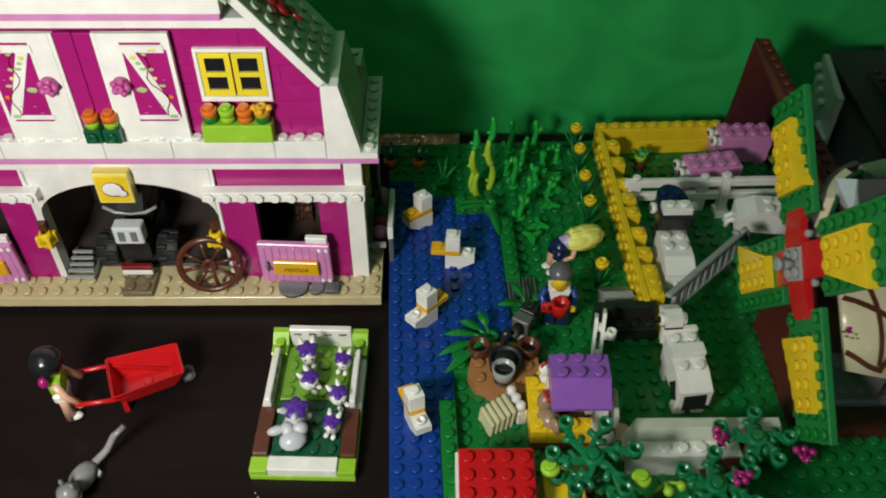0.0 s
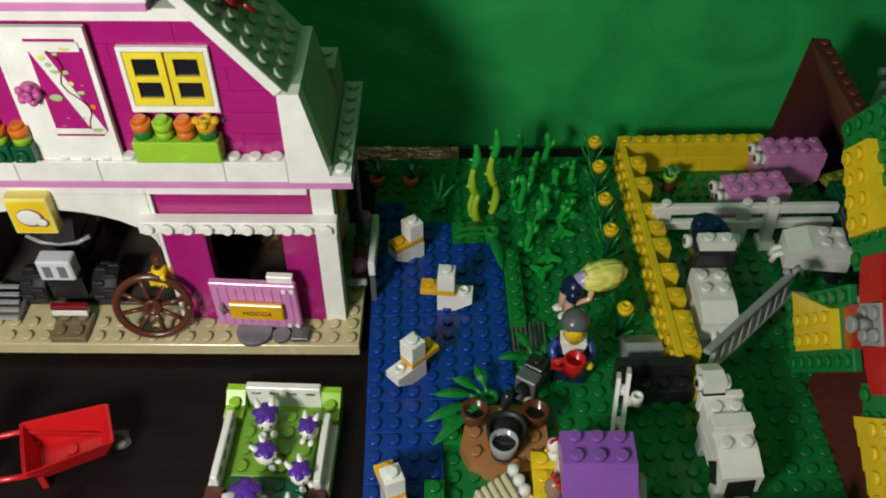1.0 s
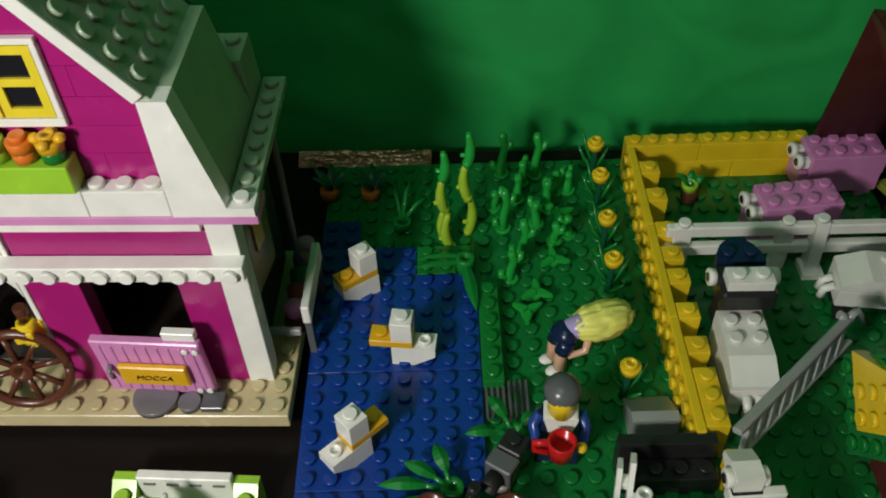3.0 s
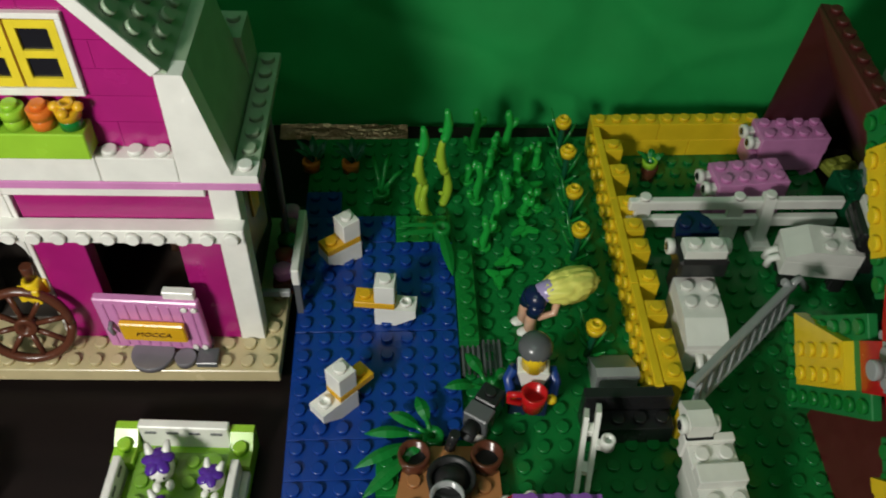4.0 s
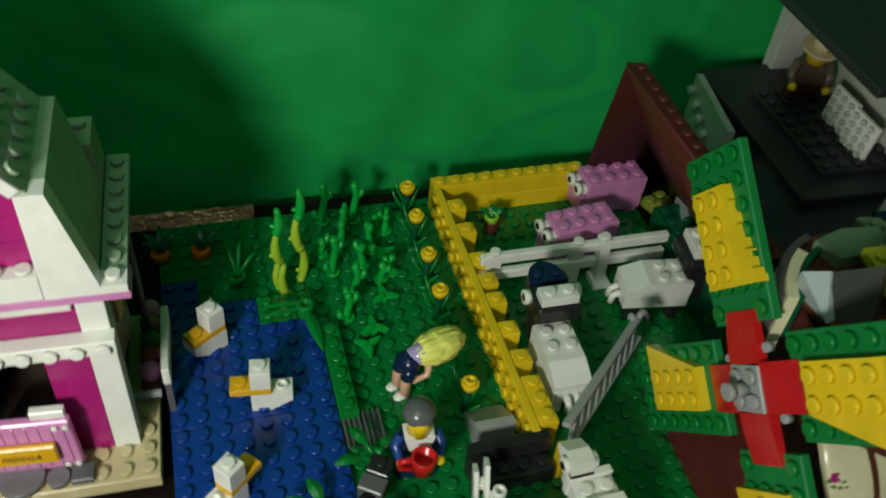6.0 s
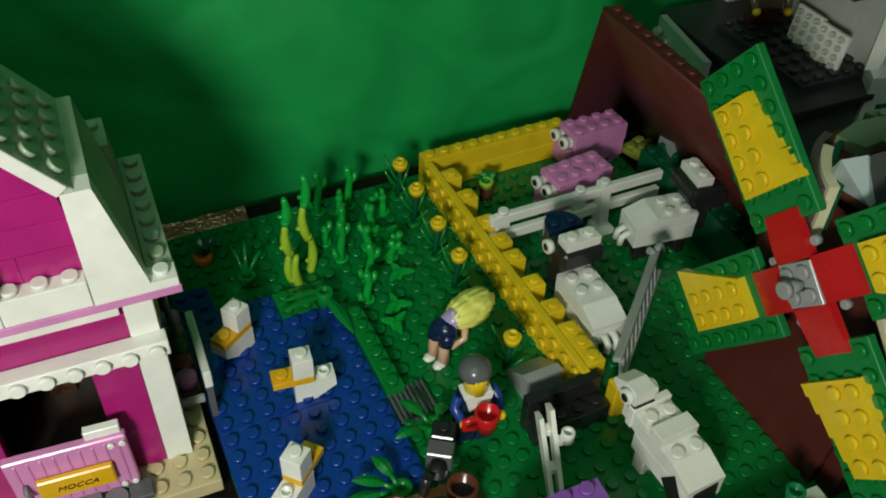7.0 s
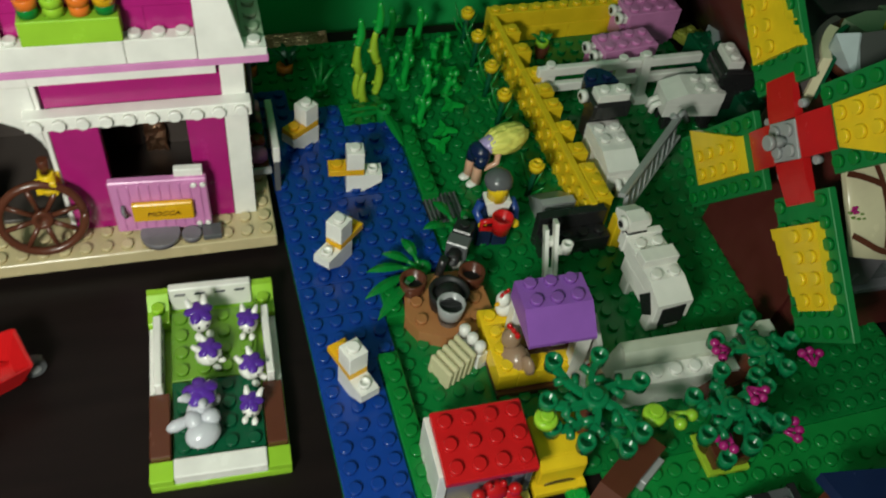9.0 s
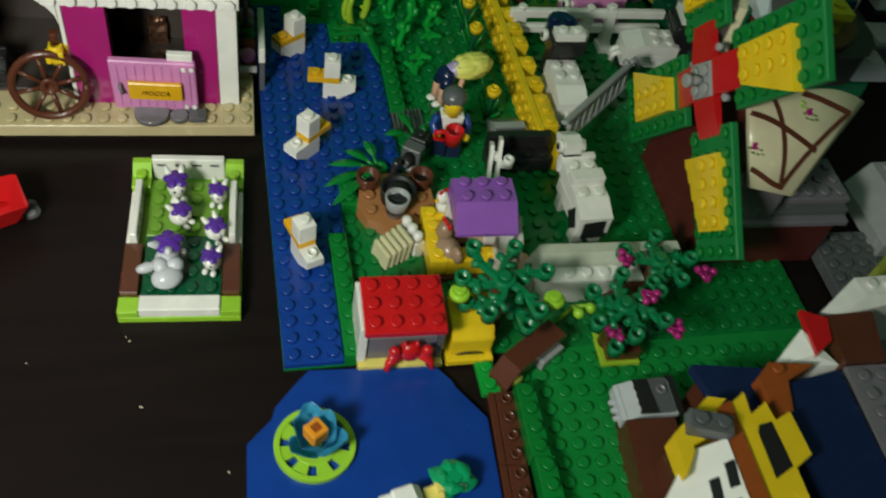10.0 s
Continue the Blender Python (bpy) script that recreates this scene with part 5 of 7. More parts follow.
def red_hut():
    ob = thing("kennel", "small kennel with a red studded roof", "kennel", 37.8, -131, 1.8, 0)
    bm = B()
    v0 = len(bm.verts)
    block(bm, 0, 0, 0, 32, 25.6, 3.4, 0.4)
    tip = mill(0.4, -3.0, 26.0, 6, 0, 0)
    moved(bm, tip, v0)
    roof = part("roof", bm, RED, ob, "red plate roof with studs")
    stud_parts(roof, [(4.0 + i * 8, 4.6 + j * 8.2, 3.4) for i in range(4) for j in range(3)], RED, tip)
    bm = B()
    block(bm, -0.8, 1, 3.3, 2.6, 24, 26.2)
    part("wall", bm, WHITE, ob)
    bm = B()
    block(bm, 31, 1, 3.3, 33.4, 24, 26.2)
    part("wall", bm, STONE, ob)
    bm = B()
    block(bm, 3.1, 10, 3.3, 30.9, 14, 26.8)
    part("wall", bm, STONE, ob)
    bm = B()
    block(bm, 3.1, 2, 3.3, 30.9, 9.8, 18, 0.4)
    part("front", bm, SLATE, ob)
    bm = B()
    block(bm, -0.4, -1.5, 0, 34, 27, 3.2)
    part("floor_plate", bm, PALE, ob)
    crab = thing("toy_crab", "red toy crab in front of the kennel", "toy animal", 38.4, -131, 1.8, 0)
    bm = B()
    ball(bm, 19, -0.5, 12, 5, 3.6, 5.5, 12)
    part("shell", bm, RED, crab)
    for s in (-1, 1):
        for k in range(3):
            bm = B()
            tube(bm, [(19 + s * 3, -1, 11), (19 + s * (6.5 + k), -1.5 - k, 12.5 - 2 * k), (19 + s * (8 + 0.6 * k), -3 - k, 5.5)], [1.8, 1.7, 1.3], 7)
            part("leg", bm, RED, crab)
        bm = B()
        ball(bm, 19 + s * 6.5, -2.5, 15, 2.6, 2.4, 2.8, 9)
        part("claw", bm, RED, crab)
        bm = B()
        ball(bm, 19 + s * 2.4, -1, 17.5, 1.3, 1.3, 1.6, 8)
        part("eye", bm, RED, crab)


red_hut()


def yellow_box():
    ob = thing("letter_box", "bright yellow sloped box brick on a yellow plate", "box", 75.0, -128.2, 1.8, 1)
    bm = B()
    prism(bm, [(-1, 3.3), (-1, 13.5), (2.5, 17.5), (18, 20), (18, 3.3)], 0, 17.6, "x")
    bmesh.ops.bevel(bm, geom=bm.edges[:], offset=0.5 * MM, segments=2, affect="EDGES")
    part("body", bm, YELLOW, ob)
    bm = B()
    block(bm, -1.4, -4, 0, 18.4, 18.4, 3.2)
    part("floor_plate", bm, YELLOW, ob)
    bm = B()
    prism(bm, [(8.8 + 6 * math.cos(radians(a)), 3.4 + 2.0 * math.sin(radians(a))) for a in range(0, 181, 20)], -1.35, -0.8, "y")
    part("slot", bm, BLACK, ob)


yellow_box()


def log_seat():
    ob = thing("log_bench", "reddish brown sloped bench on a grey foot", "bench", 93, -143, 1.9, 35)
    bm = B()
    prism(bm, [(0, 0), (0, 4), (6, 12), (34, 12), (36, 8), (10, 6), (8, 0)], -5, 5, "y")
    part("plank", bm, BROWN, ob)
    bm = B()
    block(bm, 20, -7, 0, 33, 4, 6)
    part("foot", bm, GREY, ob)


log_seat()

ob = thing("crate", "brown crate on a lime plate", "crate", 140, -137, 1.9, 0)
bm = B()
block(bm, 0, 0, 0, 17, 17, 2.4)
part("plate", bm, PALE_LIME, ob)
bm = B()
block(bm, 2, 1.4, 2.5, 16, 15, 9)
part("box", bm, BROWN, ob)
ob = thing("brown_arch", "small reddish brown arch lying by the bush", "arch", 149, -106, 1.9, 25)
bm = B()
prism(bm, [(24 * s / 10, 4 + 9 * math.sin(math.pi * s / 10)) for s in range(11)] + [(22, 0), (2, 0)], -4, 5, "y")
part("arch", bm, BROWN, ob)


def machine():
    ob = thing("grey_cart", "light grey machine with black panels on a brown block", "machine", 137.4, -170.6, 1.9, 0)
    ob.scale = (0.86, 0.88, 0.95)
    bm = B()
    block(bm, 1.5, 3, 0, 26, 20, 12.9)
    part("base", bm, BROWN, ob)
    pale = plastic("pale_grey_plastic", (0.48, 0.50, 0.52))
    bm = B()
    prism(bm, [(0, 6), (1.4, 6), (1.4, 13), (26, 13), (26, 15), (8, 15.6), (0, 12)], 2.6, 20.6, "y")
    part("body", bm, pale, ob, "light grey sloped body")
    bm = B()
    ragged = [(7.2, 3.4)] + [(7.6 + (0.9 if k % 2 else 0.1), 4.6 + 2.0 * k) for k in range(8)] + [(7.8, 20.6), (15.4, 20.6), (16.6, 3.2)]
    prism(bm, ragged, 15.1, 16.2, "z")
    part("panel", bm, BLACK, ob, "black panel with a ragged edge")
    bm = B()
    prism(bm, [(16.8, 3.2), (24.4, 3.6), (24.4, 20.8), (15.6, 20.6)], 14.9, 16.4, "z")
    part("panel", bm, STONE, ob, "dark grey panel")
    bm = B()
    drum(bm, 20.4, 14.6, 16.3, 2.4, 1.2, 14, 0, "z", hole=1.5)
    part("socket", bm, SLATE, ob)
    bm = B()
    block(bm, 26.1, 3, 0, 29.6, 23, 15, 0.4)
    part("end_plate", bm, BLACK, ob, "black end plate")
    for y in (5, 9, 13):
        bm = B()
        block(bm, -2.6, y, 7.4, 0.2, y + 2.2, 9.2)
        part("prong", bm, pale, ob)


machine()
bm = B()
prism(bm, [(1, 0), (22, 2), (24, 39.6), (8, 39.8), (3.4, 39.8)], 0, 13.6, "z")
solo("brown_block", bm, BROWN, "smooth reddish brown block in front of the grey machine", "brick", "", "", mill(134, -209, 1.9))


# ---- bank in front of the green plate ----
def front_bank():
    ob = thing("brown_strip", "reddish brown studded plates along the pond", "plate", 88.5, -146, 0.2, 178)
    for k in range(3):
        bm = B()
        brick(bm, -11, k * 4 * P, 0, 1, 4, PH, 0, False)
        for j in range(4):
            stud(bm, -7, (k * 4 + j + 0.5) * P, PH, 0, 12, "z", 1.5)
        block(bm, -2.8, k * 32, 0, 0, k * 32 + 31.8, PH)
        part("plate", bm, BROWN, ob)
    for k in range(3):
        bm = B()
        brick(bm, 98.6 + 1.1 * k, -178.5 - k * 32, 1.9, 1, 4, BH - 1.6)
        solo("edge_brick", bm, GREEN, "green studded brick along the plate edge", "brick", "green edge bricks")


front_bank()
bm = B()
brick(bm, 0, 0, 0.2, 1, 2, PH)
solo("corner_plate", bm, BRIGHT, "bright green studded plate at the board corner", "plate", "", "", mill(86.4, -147.2, 0, 0, 0, 3))


# ---- pond with lily ----
bm = B()
prism(bm, [(18, -131.5), (69, -132.5), (75, -140), (76, -143), (86.5, -157.5), (85.5, -215), (60, -245), (15, -245), (-7, -215), (-6.5, -162), (3, -152), (4.5, -147), (12, -138)], 0.1, 2.9, "z")
solo("pond", bm, BLUE, "smooth dark blue pond plate lying on the table", "pond")


def lotus():
    ob = thing("water_lily", "azure lotus flower on a lime lily pad", "flower", 18.3, -164.5, 3.0, 0)
    bm = B()
    drum(bm, 0, 0, 0, 8.6, 2.2, 28)
    pad = part("lily_pad", bm, LIME, ob, "lime openwork round pad with ribs")
    for a in range(0, 360, 45):
        bm = B()
        arc = [a + 28 * i / 4 for i in range(5)]
        prism(bm, [(8.2 * math.cos(radians(q)), 8.2 * math.sin(radians(q))) for q in arc] + [(13.4 * math.cos(radians(q)), 13.4 * math.sin(radians(q))) for q in reversed(arc)], 0.3, 1.9, "z")
        part("rib", bm, LIME, pad)
    bm = B()
    outer, inner = [], []
    for q in range(0, 360, 8):
        c, w = math.cos(radians(q)), math.sin(radians(q))
        outer.append([(15.2 * c, 15.2 * w, 0.2), (15.2 * c, 15.2 * w, 2.4)])
        inner.append([(13.0 * c, 13.0 * w, 2.4), (13.0 * c, 13.0 * w, 0.2)])
    ring4 = [[bm.verts.new(Vector(p) * MM) for p in o + i] for o, i in zip(outer, inner)]
    for g, h in zip(ring4, ring4[1:] + ring4[:1]):
        for k in range(4):
            bm.faces.new((g[k], h[k], h[(k + 1) % 4], g[(k + 1) % 4]))
    bmesh.ops.recalc_face_normals(bm, faces=bm.faces[:])
    part("rim", bm, LIME, pad)
    for n, r, z, tilt in ((3, 12.0, 12, 0), (3, 8.5, 15.5, 60)):
        for k in range(n):
            a = radians(100 + tilt + 360 * k / n)
            out, side = Vector((math.cos(a), math.sin(a), 0)), Vector((-math.sin(a), math.cos(a), 0))
            bm = B()
            rows = []
            for i in range(10):
                s = i / 9
                wide = 6.4 * math.sin(math.pi * (0.16 + 0.8 * s)) ** 0.75
                rows.append([])
                for j in range(7):
                    q = j / 3 - 1
                    p = out * (2.5 + (r - 2.5) * s ** 0.8 - 0.32 * wide * q * q) + side * (wide * q) + Vector((0, 0, 3 + (z - 3) * s ** 1.4 + 1.2 * q * q))
                    rows[-1].append(bm.verts.new(p * MM))
            for p, q in zip(rows, rows[1:]):
                for i in range(6):
                    f = bm.faces.new((p[i], p[i + 1], q[i + 1], q[i]))
                    f.smooth = True
            bmesh.ops.solidify(bm, geom=bm.faces[:], thickness=1.0 * MM)
            part("petal", bm, AZURE, ob)
    bm = B()
    block(bm, -3.5, -3.5, 8, 3.5, 3.5, 15, 0.5)
    block(bm, -1.7, -1.7, 15, 1.7, 1.7, 15.3, 0.1, 1)
    moved(bm, mill(0, 0, 0, 0, 0, 35))
    part("heart", bm, (plastic("amber_plastic", (0.75, 0.30, 0.02)), RUST), ob, "orange square heart")


lotus()
bm = B()
block(bm, -8, -5, 0, 8, 5, 7, 0.8)
block(bm, -4, -4, 7, 5, 4, 12, 0.8)
block(bm, 9, -3, 3, 16, 3, 6, 0.5, 1)
block(bm, 13, -1, 5, 20, 3, 8, 0.5, 1)
solo("small_duck", bm, (WHITE, PALE), "small white and yellow brick duck on the pond", "duck", "", "", mill(47.5, -192, 3.0, 0, 0, 14))
bm = B()
for k, (r, z) in enumerate(((10, 4), (7.5, 9))):
    for i in range(4):
        a = 2 * math.pi * i / 5 + k * 0.6
        leaf(bm, (0, 0, z - 2), (r * math.cos(a), r * math.sin(a), z), 4.2, 1.5)
drum(bm, 0, 0, 0, 3, 10, 10)
solo("pond_plant", bm, AQUA, "translucent green leafy pond plant", "plant", "", "", mill(67, -185, 3.0))


# ---- animal bed ----
def toy_bed():
    ob = thing("rabbit_pen", "small pen with lime corners, white fences and brown boards", "pen", -55.8, -102.8, 0, -1.8)
    bm = B()
    block(bm, 0, 0, 0, 48, 80, PH)
    part("base_plate", bm, LIME, ob, "lime base plate")
    bm = B()
    brick(bm, 8, 8, PH + 0.1, 4, 4, PH)
    part("floor_plate", bm, DARK_GREEN, ob, "dark green studded floor plate")
    bm = B()
    brick(bm, 8, 40.2, PH + 0.1, 4, 4, PH)
    part("floor_plate", bm, OLIVE_LIME, ob, "lime studded floor plate")
    for x in (0, 40):
        bm = B()
        prism(bm, [(72, 3.3), (80, 3.3), (80, 13), (77, 13), (72, 9)], x, x + 8, "x")
        drum(bm, x + 4, 72, 9, 2.4, 3, 14, 0, "z")
        block(bm, x, 66, 3.3, x + 8, 72, 9)
        part("corner_block", bm, LIME, ob)
        bm = B()
        block(bm, x, 0, 3.3, x + 8, 7.8, 7)
        part("corner_block", bm, LIME, ob)
        bm = B()
        xx = (2.6, 5.4) if x == 0 else (42.6, 45.4)
        block(bm, xx[0], 34, 3.3, xx[1], 65.8, 14.6, 0.4)
        block(bm, xx[0] - (2.4 if x == 0 else 0), 34, 3.3, xx[1] + (0 if x == 0 else 2.4), 65.8, 6.4)
        fence = part("side_fence", bm, WHITE, ob, "white side fence with slots")
        for k in range(4):
            bm = B()
            inner = xx[1] if x == 0 else xx[0] - 0.3
            block(bm, inner, 37 + 7.4 * k, 11.2, inner + 0.3, 41 + 7.4 * k, 12.4, 0.05)
            part("slot", bm, STONE, fence)
        bm = B()
        block(bm, x + 0.4, 8, 3.3, x + 7.6, 33.8, 9.5, 0.4)
        part("side_board", bm, BROWN, ob, "reddish brown board")
    bm = B()
    block(bm, 8.4, 76, 3.3, 39.6, 79.4, 16, 0.4)
    fence = part("back_fence", bm, WHITE, ob, "white back fence with slots")
    for i in range(4):
        bm = B()
        block(bm, 10.5 + i * 7.6, 75.6, 12.2, 14.5 + i * 7.6, 75.95, 13.4, 0.1)
        part("slot", bm, STONE, fence)
    bm = B()
    block(bm, 8.2, 0.2, 3.3, 39.8, 7.6, 8.4, 0.4)
    part("front_board", bm, WHITE, ob)


OLIVE_LIME = plastic("moss_lime_plastic", (0.16, 0.33, 0.03))
toy_bed()


def rabbit(x, y, turn, big, mats, label):
    """A seated toy rabbit with a purple bow hat."""
    bm = B()
    ball(bm, 0, 1.5, 4, 4.2, 5.2, 4.2, 12, 0)
    ball(bm, 0, -2.5, 8, 3.8, 3.6, 3.6, 12, 0)
    for s in (-1, 1):
        tube(bm, [(s * 1.6, 1.0, 9), (s * 2.8, 3.4, 12), (s * 3.6, 5.6, 14)], [1.1, 1.6, 0.8], 8, 0)
        ball(bm, s * 2.2, -4.5, 1.6, 1.6, 2.2, 1.4, 8, 0)
        ball(bm, s * 1.6, -5.7, 8.6, 0.55, 0.4, 0.7, 6, 2)
    ball(bm, 0, -0.5, 11.4, 3.3, 3.0, 1.8, 12, 1)
    for k in range(5):
        a = k * 1.257 + 0.3
        v0 = len(bm.verts)
        ball(bm, 3.1, 0, 0, 3.0, 2.3, 0.9, 10, 1)
        moved(bm, mill(0, -0.5, 12.6, 0, 0, math.degrees(a)) @ mill(0, 0, 0, 0, 16, 0), v0)
    solo("toy_rabbit", bm, mats, label, "toy rabbit", "rabbits in the pen", "", mill(x + 2, y + 1.2, 8.3, 0, 0, turn) @ Matrix.Scale(big * 0.94, 4))


for x, y, a, k in ((-36, -43, 10, 1.05), (-18.5, -47, -15, 0.85), (-34, -59, 60, 0.9), (-19.5, -68, 40, 0.9), (-21, -84, -20, 0.85)):
    rabbit(x, y, a, k, (WHITE, PURPLE, BLACK), "white toy rabbit wearing a dark purple flower hat")
rabbit(-38, -80, 150, 1.2, (plastic("pearl_plastic", (0.55, 0.56, 0.60)), PURPLE, BLACK), "large pale grey toy rabbit wearing a dark purple hat")
bm = B()
ball(bm, 0, 0, 4, 6.5, 5.2, 4.4, 14)
ball(bm, 4.5, 3.5, 6, 3.8, 3.6, 3.6, 10)
ball(bm, -6, 7, 5, 4.6, 2.4, 2.2, 10)
ball(bm, -1, 5, 6.5, 3.4, 4.2, 3, 10)
solo("toy_rabbit", bm, plastic("pearl_plastic", (0.55, 0.56, 0.60)), "pale grey toy rabbit lying in the pen", "toy rabbit", "rabbits in the pen", "", mill(-36.5, -90, 8.3, 0, 0, 20))


# ---- wheelbarrow, doll, cat ----
def barrow():
    ob = thing("wheelbarrow", "glossy red toy wheelbarrow standing on the table", "wheelbarrow", -112, -52, 0, 22)
    bm = B()
    low = [(-13, -8), (12, -6), (12, 6), (-13, 8)]
    top = [(-17, -13), (18, -10), (18, 10), (-17, 13)]

    def loop(pts, k, z):
        return [bm.verts.new(Vector((x * k, y * k, z)) * MM) for x, y in pts]

    o0, o1, i1, i0 = loop(low, 1, 5), loop(top, 1, 17.5), loop(top, 0.93, 17.5), loop(low, 0.92, 6.4)
    for a, b in ((o0, o1), (o1, i1), (i1, i0)):
        for i in range(4):
            bm.faces.new((a[i], a[(i + 1) % 4], b[(i + 1) % 4], b[i]))
    bm.faces.new(i0)
    bm.faces.new(o0[::-1])
    bmesh.ops.recalc_face_normals(bm, faces=bm.faces[:])
    bmesh.ops.bevel(bm, geom=bm.edges[:], offset=0.5 * MM, segments=2, affect="EDGES")
    drum(bm, 0, 0, 6.3, 2.4, 1.6)
    part("tray", bm, RED, ob)
    for s in (-1, 1):
        bm = B()
        tube(bm, [(-33, s * 10, 17), (-17, s * 11, 14), (14, s * 4, 5)], 1.2, 8)
        part("handle", bm, RED, ob)
        bm = B()
        block(bm, -14, s * 8 - 1.3, 0, -11.4, s * 8 + 1.3, 9)
        part("leg", bm, RED, ob)
    bm = B()
    drum(bm, 18, -2, 4.6, 4.2, 4, 20, 0, "y")
    wheel = part("wheel", bm, STONE, ob, "small dark wheel")
    bm = B()
    drum(bm, 18, -2.4, 4.6, 2.0, 4.8, 14, 0, "y")
    part("rim", bm, GREY, wheel)


barrow()
bm = B()
for s in (-3, 3):
    tube(bm, [(s, 0, 1), (s, 0, 12), (s, 0, 18)], [2.8, 2.4, 2.6], 9, 0)
    ball(bm, s, -2, 1.8, 2.6, 4, 1.8, 9, 4)
block(bm, -5.5, -3.5, 15, 5.5, 3.5, 21, 1.2, 4)
prism(bm, [(-4.5, 21), (4.5, 21), (5.5, 31), (-5.5, 31)], -3, 3, "y", 1)
for s in (-1, 1):
    tube(bm, [(s * 5.5, 0, 30), (s * 7.5, -3, 23), (s * 8, -8, 17)], [2.0, 1.9, 1.6], 8, 0)
ball(bm, 0, 0, 37, 5.2, 5.2, 5.6, 14, 0)
ball(bm, 0, 1.2, 40, 7.8, 7.6, 6.8, 20, 2)
ball(bm, 0, 5.5, 35, 4.5, 4.0, 5.5, 12, 2)
for s in (-1, 1):
    ball(bm, s * 7, 3, 34, 2.4, 2.4, 3.2, 9, 3)
solo("barrow_doll", bm, (SKIN, LIME, plastic("black_hair", (0.012, 0.012, 0.013)), HOT, WHITE), "toy doll in a lime top with black hair, holding the wheelbarrow", "doll", "", "",
     mill(-147, -66, 0, 0, 0, 102))
bm = B()
ball(bm, 0, 3, 5, 4.5, 7, 5, 12, 0)
ball(bm, 3, -7, 11, 4.4, 4.2, 4.2, 12, 0)
for s in (-2.4, 2.4):
    ball(bm, 3 + s, -6, 15, 1.3, 0.9, 2, 6, 0)
    tube(bm, [(s, -3, 5), (s, -5, 0.6)], 1.6, 8, 1)
    tube(bm, [(s, 7, 4), (s, 8, 0.6)], 1.6, 8, 1)
tube(bm, [(0, 9, 5), (3, 15, 8), (6, 18, 15), (9, 22, 18)], [1.6, 1.5, 1.4, 1.1], 8, 0)
solo("toy_cat", bm, (plastic("mottled_grey_plastic", (0.26, 0.26, 0.25), 0.3, 0.6), WHITE), "grey and white toy cat on the table", "toy animal", "", "", mill(-131, -108, 0, 0, 0, -22) @ Matrix.Scale(1.18, 4))

# ---- barn furnishings ----
def wagon_wheel():
    ob = thing("wagon_wheel", "reddish brown spoked wagon wheel leaning on the barn", "wheel")
    m = mill(-88.6, 6.5, 28.8, -12, 0, 6)
    bm = B()
    tube(bm, [(15.4 * math.cos(a * math.pi / 16), 0, 15.4 * math.sin(a * math.pi / 16)) for a in range(33)], 1.8, 8)
    moved(bm, m)
    part("rim", bm, BROWN, ob)
    for k in range(8):
        a = k * math.pi / 4 + 0.2
        bm = B()
        tube(bm, [(3 * math.cos(a), 0, 3 * math.sin(a)), (14.6 * math.cos(a), 0, 14.6 * math.sin(a))], 1.1, 7)
        moved(bm, m)
        part("spoke", bm, BROWN, ob)
    bm = B()
    drum(bm, 0, 2, 0, 4.0, 4, 16, 0, "-y", hole=1.8)
    moved(bm, m)
    part("hub", bm, BROWN, ob)


wagon_wheel()


def lantern(x):
    ob = thing("lantern", "yellow lantern on a brown peg beside the arch", "lantern", x, 13, 0, 0, "lanterns of the barn")
    bm = B()
    drum(bm, 0, 0, 37, 3.2, 4, 12, 0, "z", 4.4)
    drum(bm, 0, 0, 41, 4.4, 5.5, 12, 0, "z", 3.0, hole=1.6)
    for a in range(4):
        c, s = math.cos(a * 1.571 + 0.6), math.sin(a * 1.571 + 0.6)
        block(bm, 4 * c - 1.2, 4 * s - 1.2, 38, 4 * c + 1.2, 4 * s + 1.2, 45, 0.4)
    part("glass", bm, YELLOW, ob)
    bm = B()
    drum(bm, 0, 1, 46.6, 2.2, 6, 10)
    block(bm, -2, 1, 47, 2, 3.4, 52)
    part("peg", bm, BROWN, ob)


lantern(-84)
lantern(-171)


INK = plastic("dark_brown_ink", (0.05, 0.012, 0.008))


def half_door(x0, y0, x1, y1, text):
    ob = thing("stable_door", "pink half-height stable door with a yellow name board", "door")
    d = Vector((x1 - x0, y1 - y0, 0))
    m = mill(x0, y0, 13.6, 3, 0, math.degrees(math.atan2(d.y, d.x)))
    w = d.length
    bm = B()
    block(bm, 0, -3.4, 0, w, 0, 29, 0.5)
    for i in range(9):
        block(bm, 3 + i * w / 9.6, -3.75, 2, 3.7 + i * w / 9.6, -3.3, 27, 0.1, 1)
    moved(bm, m)
    panel = part("panel", bm, (PINK, plastic("pink_groove", (0.55, 0.20, 0.44))), ob, "pink grooved door panel")
    bm = B()
    block(bm, 7.5, -6.2, 8.5, 31, -3.8, 18.5, 0.5)
    moved(bm, m)
    board = part("name_board", bm, GOLD, panel, "yellow name board")
    for x in (w - 5, w - 1.5):
        for z in (3, 26):
            bm = B()
            drum(bm, x, -3.5, z, 1.2, 1.0, 8, 0, "-y")
            moved(bm, m)
            part("rivet", bm, WHITE, panel)
    bm = B()
    block(bm, w - 12, -2, 29.1, w - 1, 1, 33)
    moved(bm, m)
    part("top_block", bm, WHITE, ob)
    bm = B()
    tube(bm, [(4, -3.6, 16), (4, -6, 15), (5, -6, 12)], 0.9, 7)
    moved(bm, m)
    part("latch", bm, SLATE, panel)
    if text:
        lettering(text, 3.5, INK, m @ mill(19.2, -6.35, 11.9, 90, 0, 0), board, 0.3)


